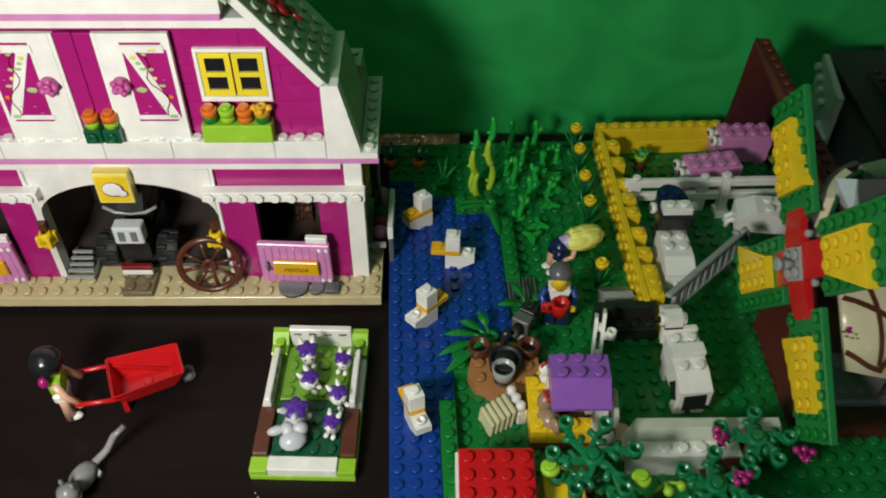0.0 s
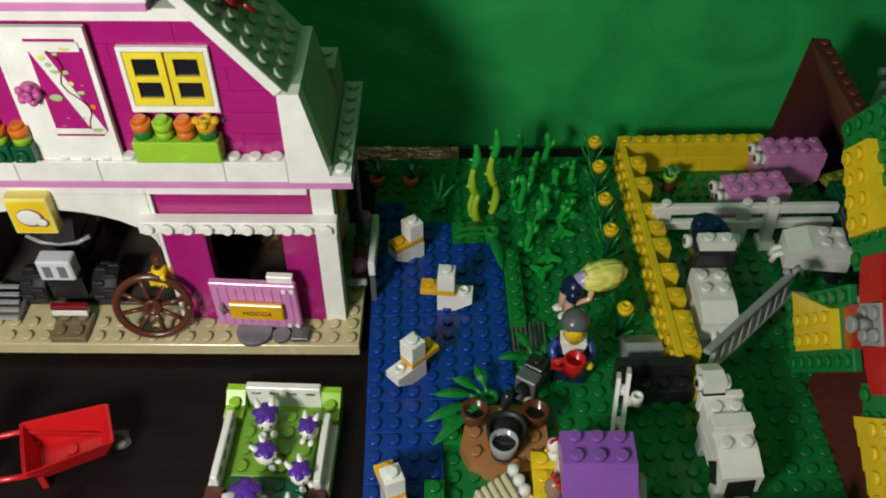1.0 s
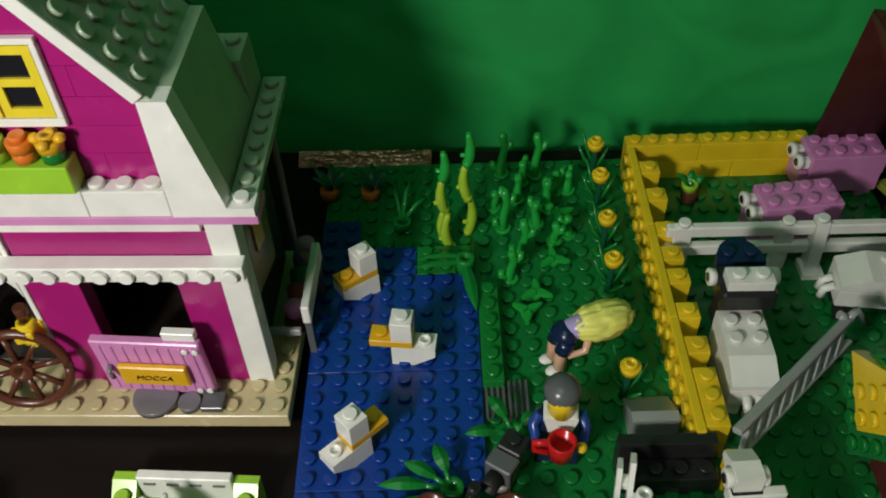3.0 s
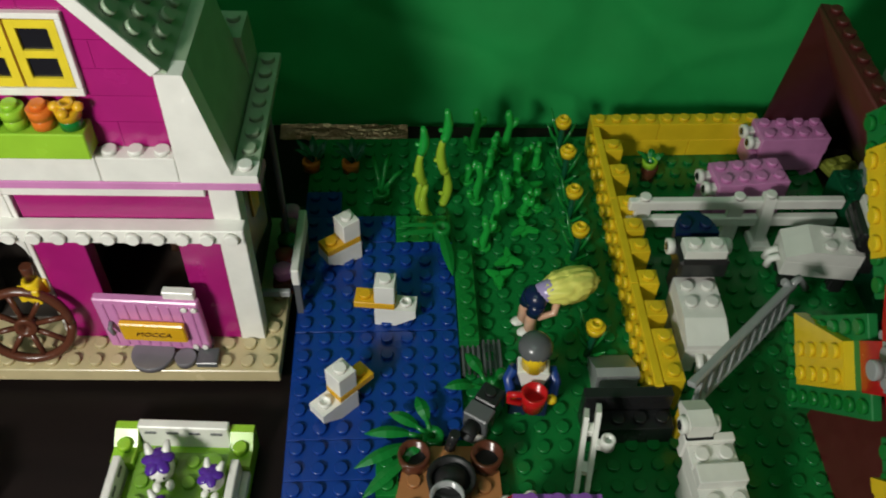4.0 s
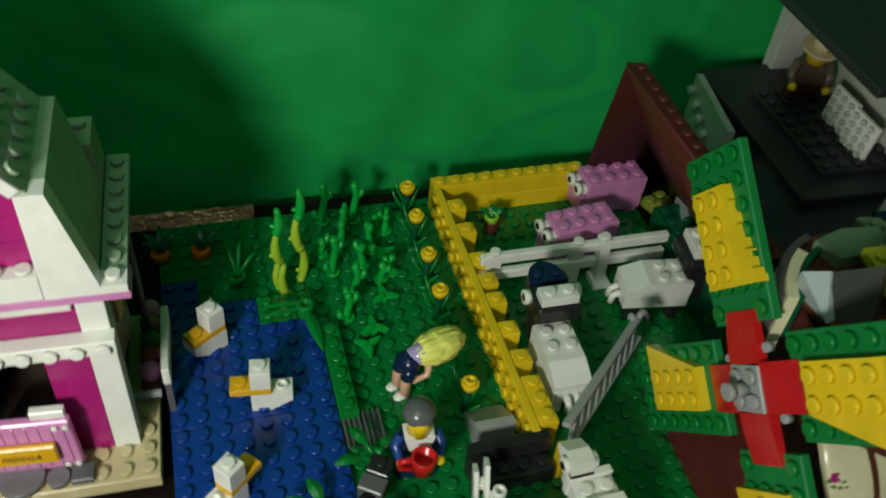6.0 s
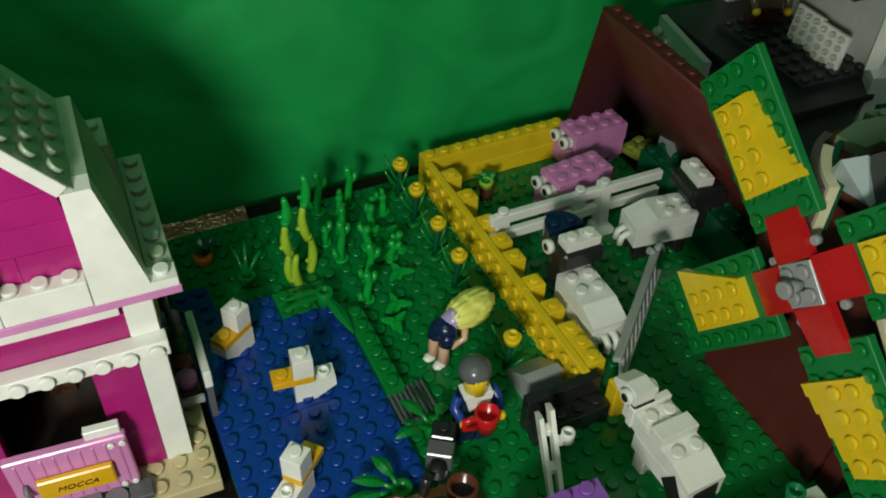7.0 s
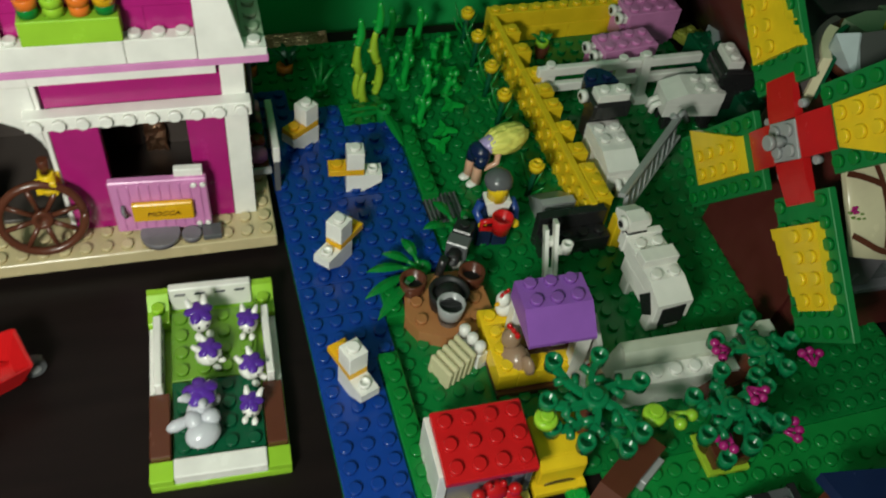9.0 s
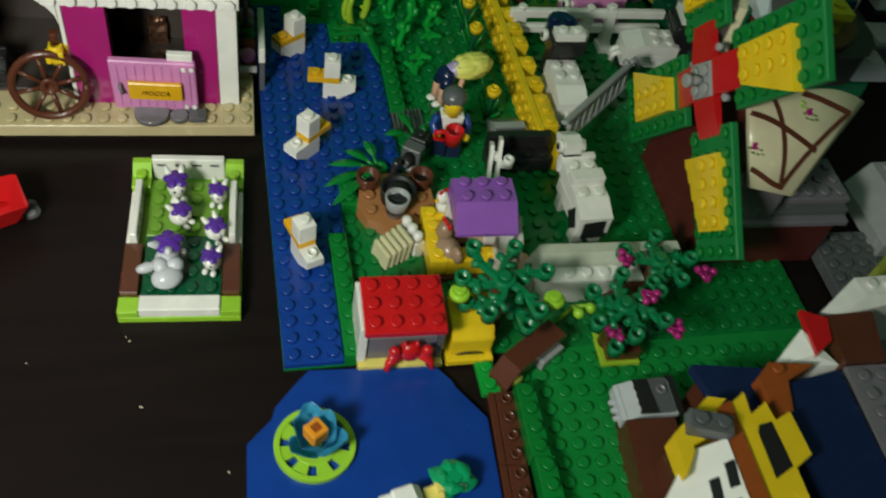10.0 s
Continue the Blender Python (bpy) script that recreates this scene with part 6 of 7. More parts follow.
half_door(-62.6, 12.6, -25.4, 10.6, "MOCCA")
half_door(mirror(-25.4), 10.6, mirror(-62.6), 12.6, "")

for nm, x, y, r, mat, lab in (("stepping_stone", -46.5, 5.6, 8, SLATE, "large round grey tile on the barn base"), ("stepping_stone", -34.2, 3.6, 4, SLATE, "small round grey tile on the barn base"),
                              ("stepping_stone", -29, 10.6, 4, SLATE, "small round grey tile on the barn base")):
    bm = B()
    drum(bm, x, y, BASE + 1.8, r, 2.4, 22)
    solo(nm, bm, mat, lab, "tile", "stepping stones")
bm = B()
block(bm, -29.8, 0.2, BASE + 1.8, -22.2, 7.4, BASE + 4.4)
solo("square_tile", bm, STONE, "square dark grey tile on the barn base", "tile")
bm = B()
brick(bm, -136.5, 0.6, BASE + 0.1, 2, 2, PH)
solo("step_plate", bm, plastic("dark_tan_plastic", (0.20, 0.15, 0.08)), "dark tan studded plate before the arch", "plate")

ob = thing("ramp", "grey slatted ramp inside the arch", "ramp", -172, 12, 12.4, 0)
for k in range(5):
    bm = B()
    block(bm, 3, k * 3.8, 0.4 + k * 1.0, 18 - k, k * 3.8 + 2.2, 1.6 + k * 1.0)
    part("slat", bm, GREY, ob)
for x in (2, 16):
    bm = B()
    prism(bm, [(0, 0), (20, 0), (20, 4.4), (0, 0.5)], x + 1, x + 2.5, "x")
    part("runner", bm, STONE, ob)


def quad():
    ob = thing("tractor", "black toy tractor with a chrome engine under the arch", "tractor", -130, 15.6, 12.6, 0)
    bm = B()
    block(bm, -8, 2, 8, 8, 40, 22, 1)
    block(bm, -7, 16, 22, 7, 36, 34, 1)
    prism(bm, [(10, 34), (36, 34), (30, 54), (20, 54)], -7, 7, "x")
    part("body", bm, BLACK, ob)
    bm = B()
    block(bm, -7.6, -1, 23, 7.6, 7, 34.5, 0.8)
    eng = part("engine", bm, CLEAR, ob, "clear ribbed engine block")
    for x in (-3.2, 3.2):
        bm = B()
        block(bm, x - 1.7, -1.5, 25.5, x + 1.7, -0.9, 32, 0.2)
        part("grille", bm, SLATE, eng)
    bm = B()
    block(bm, -8, -3, 6, 8, 0, 8.6)
    part("bumper", bm, DARK_RED, ob)
    bm = B()
    block(bm, -8, -3.4, 3, 8, -0.4, 5.9)
    part("bumper", bm, WHITE, ob)
    bm = B()
    tube(bm, [(-14, 12, 38), (-8, 11, 35), (0, 11, 34), (8, 11, 35), (14, 12, 38)], 1.0, 7)
    part("handlebar", bm, GREY, ob)
    for s in (-1, 1):
        bm = B()
        x = 10 if s > 0 else -22
        drum(bm, x, 12, 8.6, 8.6, 11, 22, 0, "x", hole=4)
        wh = part("wheel", bm, RUBBER, ob, "thick black tyre with blocks")
        for k in range(16):
            a = k * math.pi / 8
            bm = B()
            block(bm, x + 0.5 + (k % 2) * 5, 12 + 8.5 * math.cos(a) - 1.1, 8.6 + 8.5 * math.sin(a) - 1.1, x + 5.5 + (k % 2) * 5, 12 + 8.5 * math.cos(a) + 1.1, 8.6 + 8.5 * math.sin(a) + 1.1, 0.3)
            part("tread", bm, RUBBER, wh)
        bm = B()
        drum(bm, x + 3, 12, 8.6, 4.2, 6, 16, 0, "x")
        part("rim", bm, GREY, wh)


quad()


def window_box():
    ob = thing("window_box", "lime planter with orange, lime and yellow flower studs", "planter", -77.8, 9.2, 105.8, 0)
    bm = B()
    block(bm, 0, 0, 0, 32, 8, 9.6, 0.4)
    part("trough", bm, LIME, ob)
    for i, (a, b) in enumerate(((ORANGE, GREEN), (LIME, LIME), (ORANGE, ORANGE), (GOLD, GREEN))):
        bm = B()
        drum(bm, 4 + i * 8, 4, 10.1, 3.4, 3.2, 14)
        st = part("stem", bm, b, ob)
        bm = B()
        drum(bm, 4 + i * 8, 4, 13.4, 3.6, 3.4, 16, 0, "z", 3.8)
        stud(bm, 4 + i * 8, 4, 16.7, 0, 12, "z", 1.4 if i == 3 else 0)
        if i == 3:
            for k in range(4):
                ball(bm, 4 + i * 8 + 3.4 * math.cos(k * 1.57), 4 + 3.4 * math.sin(k * 1.57), 17, 1.8, 1.8, 1.5, 8)
        part("blossom", bm, a, st)


window_box()
for x in (-127.9, -119.4):
    ob = thing("plant_pot", "dark green pot with an orange flower stud", "planter", x, 12.6, 105.8, 0, "pots on the ledge")
    bm = B()
    block(bm, -4, -4, 0, 4, 4, 7.5, 0.5)
    drum(bm, 0, -4, 4, 2.4, 1.6, 12, 0, "-y", hole=1.4)
    part("pot", bm, DARK_GREEN, ob)
    bm = B()
    drum(bm, 0, 0, 7.6, 3.4, 3.2, 14)
    part("leaf_ring", bm, LIME, ob)
    bm = B()
    drum(bm, 0, 0, 10.9, 3.7, 3.4, 16)
    stud(bm, 0, 0, 14.3)
    part("blossom", bm, ORANGE, ob)


def window_1():
    x0, x1, z0, z1 = -76.6, -44.4, 124.3, 151.6
    ob = thing("window_1", "yellow-framed casement window in a white surround", "window", 0, 0, 0, 0, "", "structure")
    for a, b, c, d in ((x0, x1, z0, z0 + 2.6), (x0, x1, z1 - 1.8, z1), (x0, x0 + 1.8, z0 + 2.7, z1 - 1.9), (x1 - 1.8, x1, z0 + 2.7, z1 - 1.9)):
        bm = B()
        block(bm, a, 15.8, c, b, 18.4, d)
        part("surround", bm, WHITE, ob)
    mid = (x0 + x1) / 2
    for a, b in ((x0 + 2, mid - 0.4), (mid + 0.4, x1 - 2)):
        bm = B()
        zz0, zz1 = z0 + 3, z1 - 2.2
        zm = (zz0 + zz1) / 2
        for p, q, r, s in ((a + 2.5, b - 2.5, zz0, zz0 + 3), (a + 2.5, b - 2.5, zz1 - 2.6, zz1), (a + 2.5, b - 2.5, zm - 1.2, zm + 1.2), (a, a + 2.5, zz0, zz1), (b - 2.5, b, zz0, zz1)):
            block(bm, p, 16.1, r, q, 17.6, s, 0.05)
        fr = part("casement", bm, LEMON, ob, "yellow window casement")
        bm = B()
        block(bm, a + 1, 17.1, zz0 + 1, b - 1, 17.5, zz1 - 1, 0.05)
        part("pane", bm, DARK_GLASS, fr)


LEMON = plastic("lemon_plastic", (0.78, 0.62, 0.03))
DARK_GLASS = plastic("dark_window_glass", (0.012, 0.012, 0.016), 0.06)
window_1()


def print_panel(flip):
    ob = thing("cross_panel", "white panel with a magenta print, diagonal brace and vines", "panel")
    f = mirror if flip else (lambda x: x)

    def slab(nm, xs, z0, z1, y0, y1, mat, parent=ob, lab=""):
        bm = B()
        a, b = sorted((f(xs[0]), f(xs[1])))
        block(bm, a, y0, z0, b, y1, z1, 0.2)
        return part(nm, bm, mat, parent, lab)

    base = slab("board", (-115.6, -84.6), 103.8, 160.5, 13.6, 16.2, WHITE)
    slab("print", (-105.6, -86.6), 117.5, 152.8, 13.2, 13.55, MAGENTA, base, "magenta printed field")
    bm = B()
    prism(bm, [(f(x), z) for x, z in ((-105.4, 152.6), (-100.3, 152.6), (-86.8, 117.7), (-91.8, 117.7))], 12.9, 13.15, "y")
    part("brace", bm, WHITE, base)
    for z0, z1 in ((116.6, 119), (151.5, 155.2)):
        slab("print_band", (-107, -87.6), z0, z1, 13.0, 13.15, WHITE, base)
    for z0, z1 in ((115.5, 116.5), (155.4, 156.4)):
        slab("print_line", (-106, -88.4), z0, z1, 13.1, 13.5, MAGENTA, base)
    for u, v, w, h, mat in ((0.23, 0.57, 2.6, 1.5, PRINT_LEAF), (0.38, 0.26, 1.7, 0.9, PRINT_LEAF), (0.55, 0.27, 1.6, 0.9, PRINT_LEAF), (0.73, 0.51, 1.7, 0.8, PRINT_LEAF), (0.87, 0.68, 1.2, 1.2, ORANGE),
                            (0.68, 0.0, 1.8, 0.8, PALE), (0.22, 0.10, 1.3, 1.2, PALE), (0.30, 0.18, 1.2, 1.0, PRINT_LEAF), (0.60, 0.40, 1.1, 1.0, PALE), (0.32, 0.82, 0.9, 0.4, PINK_ROSE), (0.20, 0.92, 1.1, 0.4, PINK_ROSE),
                            (0.82, 0.97, 2.0, 1.0, PRINT_LEAF), (0.80, 0.42, 0.8, 0.4, PINK_ROSE), (0.48, 0.06, 1.2, 0.7, PRINT_LEAF), (0.62, 0.82, 0.9, 0.4, PRINT_LEAF)):
        bm = B()
        ball(bm, f(-105.6 + 19 * u), 12.85, 152.8 - 35.3 * v, w, 0.12, h, 10)
        part("printed_leaf", bm, mat, base)
    bm = B()
    tube(bm, [(f(-99 + 2.4 * math.sin(s * 1.1) + s * 0.9), 12.85, 152 - s * 3.3) for s in range(11)], 0.28, 5)
    part("printed_vine", bm, DARK_RED, base)
    bm = B()
    drum(bm, f(-109.6), 13.4, 135.5, 4.0, 3, 16, 0, "-y")
    for k in range(5):
        ball(bm, f(-109.6) + 3.2 * math.cos(k * 1.257), 10.4, 135.5 + 3.2 * math.sin(k * 1.257), 1.7, 1.5, 1.7, 8)
    drum(bm, f(-109.6), 10.6, 135.5, 2.0, 2.2, 12, 0, "-y", hole=1.1)
    part("rose", bm, PINK_ROSE, ob, "pink rose stud")


PINK_ROSE = plastic("bright_pink_plastic", (0.50, 0.09, 0.30))
PRINT_LEAF = plastic("pale_printed_green", (0.38, 0.52, 0.22))
print_panel(False)
print_panel(True)
ob = thing("loft_door", "magenta double loft door between white frames", "door")
for a, b in ((-133.5, -125.65), (-125.35, -117.5)):
    bm = B()
    block(bm, a, 14.2, 104, b, 16.2, 160.5, 0.3)
    part("leaf", bm, MAGENTA, ob)
for x in (-135.5, -117.4):
    bm = B()
    block(bm, x, 13.8, 104, x + 1.8, 16.2, 160.5, 0.2)
    part("frame", bm, WHITE, ob)

ob = thing("horse_plaque", "pale yellow plaque with a white emblem over the arch", "plaque", -127.0, 10.5, 2.2, 0)
bm = B()
block(bm, -8.6, -1, 66.5, 8.6, 5.4, 85, 0.5)
part("board", bm, PALE, ob)
bm = B()
block(bm, -7.4, -1.25, 67.8, 7.4, -1.02, 83.6, 0.05)
part("field", bm, YELLOW, ob, "yellow printed field")
bm = B()
ball(bm, 0, -1.3, 75.5, 5.6, 0.3, 4.8, 18)
ball(bm, 4.0, -1.3, 73.2, 3.0, 0.3, 2.6, 12)
em = part("emblem", bm, plastic("emblem_outline", (0.25, 0.10, 0.10)), ob)
bm = B()
ball(bm, -0.4, -1.6, 75.8, 4.9, 0.3, 4.0, 18)
ball(bm, 3.9, -1.6, 73.3, 2.4, 0.3, 2.0, 12)
part("emblem_fill", bm, WHITE, em)
bm = B()
ball(bm, 0, 0, 0, 7.5, 3.4, 2.0, 14)
for k, (a, b) in enumerate(((-5, 3.4), (-5.5, -3), (0.5, 4), (1, -4), (6, 2.6))):
    ball(bm, a, b, 0, 3.2, 2.2, 1.4, 10)
tube(bm, [(6, 0, 0), (12, -0.5, 0.6)], [1.2, 0.8], 7)
solo("roof_leaf", bm, DARK_RED, "dark red leaf piece lying on the roof", "leaf", "", "", mill(-38, 31, 164.5, 0, 47, 12))


def veg_stall():
    ob = thing("vegetable_stall", "dark shelf of round fruit beside the barn", "stall", -6, 37, BASE, 0)
    bm = B()
    block(bm, 0, 0, 0, 7.6, 44, 6)
    part("shelf", bm, BROWN, ob)
    for k, m in enumerate((PINK, plastic("brick_red_plastic", (0.30, 0.05, 0.03)), GREEN, plastic("dusk_pink_plastic", (0.26, 0.12, 0.12)), PINK)):
        bm = B()
        drum(bm, 3.6, 5 + k * 8.2, 6.1, 3.8, 4.2, 16)
        ball(bm, 3.6, 5 + k * 8.2, 10, 3.5, 3.5, 1.6, 12)
        solo("fruit", bm, m, "round fruit piece on the dark shelf", "fruit", "fruit on the stall", "", mill(-6, 37, BASE))
    bm = B()
    block(bm, 9, -6, 12.4, 12, 27, 21, 0.4)
    part("rail", bm, WHITE, ob, "white rail")
    for y in (-5, 23):
        bm = B()
        block(bm, 9.2, y, -BASE + 2, 11.8, y + 3, 12.3)
        part("post", bm, STONE, ob)
    bm = B()
    block(bm, -4, -8, 8, 8, -6, 11)
    part("bar", bm, GREY, ob)
    bm = B()
    tube(bm, [(3.5, 24, 0), (3.2, 25, 40), (2.4, 26, 83.4)], 1.3, 8)
    part("pole", bm, SLATE, ob, "thin grey pole")
    sh = thing("shutter", "olive shutter with a yellow pane on the barn side", "shutter", -10, 26, BASE, -8)
    bm = B()
    block(bm, 0, 0, 34, 2.2, 19, 80, 0.4)
    leaf_panel = part("panel", bm, plastic("dull_olive_plastic", (0.17, 0.13, 0.045)), sh)
    bm = B()
    block(bm, 2.25, 5, 50, 3.0, 12, 70, 0.3)
    part("pane", bm, GOLD, leaf_panel, "yellow pane")


veg_stall()

# crumpled foil behind the board
bm = B()
rows = []
for i in range(110):
    x = -17 + 62 * i / 109
    row = []
    for k in range(17):
        z = 1.2 + 0.16 * k + 0.75 * noise.noise((x * 0.16, k * 0.3, 3)) + 0.5 * noise.noise((x * 0.5, k * 0.55, 8)) + 0.3 * noise.noise((x * 1.3, k * 0.9, 5))
        row.append(bm.verts.new(Vector((x, 142.6 + 9.0 * k / 16 + 0.8 * noise.noise((x * 0.2, 0, k * 0.1)), z)) * MM))
    rows.append(row)
for i in range(109):
    for k in range(16):
        bm.faces.new((rows[i][k], rows[i + 1][k], rows[i + 1][k + 1], rows[i][k + 1]))
bmesh.ops.solidify(bm, geom=bm.faces[:], thickness=0.25 * MM)
solo("foil", bm, FOIL, "crumpled copper-brown foil strip behind the baseplate", "foil")

# foil strip standing inside the barn
bm = B()
rows = []
for i in range(10):
    rows.append([bm.verts.new(Vector((-50 + i + 0.8 * noise.noise((k * 0.4, i * 0.3, 5)), 58 + 1.8 * noise.noise((i * 0.4, k * 0.35, 6)), 5.8 + 23 * k / 18)) * MM) for k in range(19)])
for i in range(9):
    for k in range(18):
        bm.faces.new((rows[i][k], rows[i + 1][k], rows[i + 1][k + 1], rows[i][k + 1]))
bmesh.ops.solidify(bm, geom=bm.faces[:], thickness=0.3 * MM)
solo("foil", bm, FOIL, "crumpled copper foil strip standing inside the barn", "foil")

# ---- castle behind the windmill ----
# white greyed down: the shadow on the house walls is in this colour
DIM_WHITE = plastic("dim_white_plastic", (0.46, 0.47, 0.43))


def castle():
    ob = thing("castle_house", "dark-roofed brick house with white walls behind the windmill", "house")
    bm = B()
    block(bm, 269, 50, 0, 322, 143, 66)
    part("wall", bm, STONE, ob, "dark grey wall")
    bm = B()
    block(bm, 266, 46, 66.2, 326, 147, 70, 0.4)
    part("roof", bm, BLACK_GREY, ob, "near-black roof plate")
    bm = B()
    brick(bm, 281, 58, 70.1, 5, 8, PH)
    part("roof_plate", bm, BLACK_GREY, ob, "near-black studded roof plate")
    bm = B()
    block(bm, 303, 142, 0, 380, 150, 128)
    part("back_wall", bm, DIM_WHITE, ob)
    bm = B()
    block(bm, 318.1, 54, 0, 322, 141, 123.8)
    part("side_wall", bm, DIM_WHITE, ob)
    bm = B()
    hull(bm, ((310, 54, 78), (316.5, 52, 78), (321, 60, 78), (317, 60, 78), (318, 53.9, 123.8), (325, 52, 123.8), (325, 60, 123.8), (318, 60, 123.8)))
    part("wall_end", bm, WHITE, ob, "white end post of the side wall")
    bm = B()
    prism(bm, [(309, 47), (320, 44), (325, 56), (317, 60)], 40, 77.9, "z")
    part("wall_foot", bm, WHITE, ob, "white block under the end post")
    bm = B()
    block(bm, 271, 40, 124, 420, 200, 128, 0.5)
    part("top_roof", bm, BLACK_GREY, ob, "flat black upper roof")
    for x, y in ((404, 44), (404, 190)):
        bm = B()
        block(bm, x, y, 0, x + 8, y + 8, 123.8)
        part("pillar", bm, WHITE, ob)
    for x, y in ((301.5, 62), (303, 79.6)):
        rk = thing("seed_rack", "white knobbed plate standing on the dark roof", "rack", x, y, 73.5, 2, "racks on the roof")
        tilt = Matrix.Rotation(radians(6), 4, "Y")
        bm = B()
        block(bm, 0, 0, 0, 2.2, 17, 17.5, 0.3)
        moved(bm, tilt)
        bd = part("board", bm, WHITE, rk)
        for i in range(3):
            for j in range(4):
                bm = B()
                drum(bm, 0.1, 3.2 + i * 5.3, 2.2 + j * 4.3, 1.5, 1.5, 10, 0, "-x", hole=0.7)
                moved(bm, tilt)
                part("knob", bm, DIM_WHITE, bd)
    bm = B()
    prism(bm, [(256, 96), (259.4, 95), (266, 142), (262.6, 142.5)], 0, 69.8, "z")
    slope = part("end_wall", bm, DIM_WHITE, ob, "pale grey end wall with studs on its edge")
    for k in range(4):
        bm = B()
        drum(bm, 262.2 - 1.15 * k, 139 - 8 * k, 63 - 3 * k, 2.4, 3.4, 12, 0, "-x")
        part("stud", bm, DIM_WHITE, slope)
    bm = B()
    prism(bm, [(243, 88), (256, 92), (259, 112), (247, 104)], 0, 44, "z")
    part("end_step", bm, plastic("pale_blue_grey_plastic", (0.40, 0.47, 0.47)), ob, "pale blue-grey block beside the end wall")
    bm = B()
    block(bm, -7, -4, 0, 7, 4, 13, 0.8, 0)
    prism(bm, [(-7, 13), (7, 13), (5.5, 25), (-5.5, 25)], -4, 4, "y", 1)
    for s in (-1, 1):
        tube(bm, [(s * 6.5, 0, 24), (s * 9, -3, 18), (s * 8, -8, 15)], [2.4, 2.2, 1.9], 8, 1)
        ball(bm, s * 8, -9, 14.5, 2.2, 2.2, 2.2, 8, 2)
    drum(bm, 0, 0, 25, 4.8, 8, 14, 2)
    drum(bm, 0, 0, 32, 9, 1.6, 18, 3)
    drum(bm, 0, 0, 33, 5.2, 5, 16, 3, "z", 4.4)
    solo("roof_doll", bm, (BROWN, plastic("taupe_coat", (0.12, 0.09, 0.06)), YELLOW, TAN), "toy figure in a brown coat and tan hat on the roof", "doll", "", "", mill(299, 113, 73.6, 0, 0, -20) @ Matrix.Rotation(radians(12), 4, "X") @ Matrix.Scale(0.95, 4))


castle()


def toy_car():
    ob = thing("toy_car", "white toy truck with teal windscreen, sage roof and black tyres", "toy car", 395, 100, 1.9, 0)
    bm = B()
    block(bm, -40, -44, 0, 50, 30, 20, 0.6)
    part("stand", bm, STONE, ob, "dark grey block")
    bm = B()
    block(bm, -35, -43, 20.1, 45, -24, 23.4, 0.3)
    part("running_board", bm, DIM_WHITE, ob, "pale grey plate along the side")
    bm = B()
    prism(bm, [(-31, 30), (48, 30), (48, 49), (-24, 49), (-31, 44)], -22, 26, "y")
    bmesh.ops.bevel(bm, geom=bm.edges[:], offset=0.8 * MM, segments=2, affect="EDGES")
    body = part("body", bm, WHITE, ob)
    bm = B()
    block(bm, -30, -20, 20.1, 46, 24, 29.9, 0.4)
    part("chassis", bm, BLACK, ob)
    bm = B()
    prism(bm, [(-24, 49.1), (-4, 63), (46, 63), (46, 49.1)], -19, 25, "y")
    cab = part("cab", bm, plastic("pale_teal_plastic", (0.20, 0.40, 0.34), 0.12), ob, "pale teal windscreen block")
    bm = B()
    prism(bm, [(-23.6, 49.8), (-14, 56.6), (-14.6, 57.4), (-24.4, 50.6)], -15, 8, "y")
    part("windscreen", bm, TEAL, cab, "deep teal lower windscreen")
    bm = B()
    block(bm, -6, -20, 63.1, 48, 26, 66, 0.5)
    roof = part("roof", bm, plastic("pale_sage_plastic", (0.42, 0.50, 0.36)), ob, "pale sage roof plate")
    bm = B()
    block(bm, 2, -20.6, 50.5, 44, -19.1, 61, 0.3)
    part("side_window", bm, NAVY, cab, "dark blue side window")
    for x in (-14, 34):
        bm = B()
        drum(bm, x, -24, 38, 8.2, 6.5, 24, 0, "-y", hole=5.2)
        wh = part("wheel", bm, RUBBER, ob, "black tyre")
        bm = B()
        drum(bm, x, -25.5, 38, 5.1, 4, 18, 0, "-y", hole=2)
        part("rim", bm, GREY, wh)
        bm = B()
        ring = [(x + r * math.cos(a), 38 + r * math.sin(a)) for r, way in ((13.4, 1), (9.2, -1)) for a in [math.pi * (0.02 + 0.96 * (k if way > 0 else 12 - k) / 12) for k in range(13)]]
        prism(bm, ring, -30.5, -22.1, "y")
        part("fender", bm, WHITE, body, "white rounded mudguard")
    bm = B()
    prism(bm, [(-31.6, 41), (-25, 41), (-29, 47)], -22.9, -22.1, "y")
    part("warning_mark", bm, RED, body, "red triangular tile")
    bm = B()
    block(bm, 4, -22.8, 38, 16, -22.1, 43, 0.2)
    part("bar_mark", bm, SLATE, body, "dark printed bar")
    lettering("02", 13, BLACK, mill(3, -2, 66.2, 0, 0, -60), roof)


TEAL = plastic("teal_plastic", (0.02, 0.17, 0.16), 0.1)
toy_car()


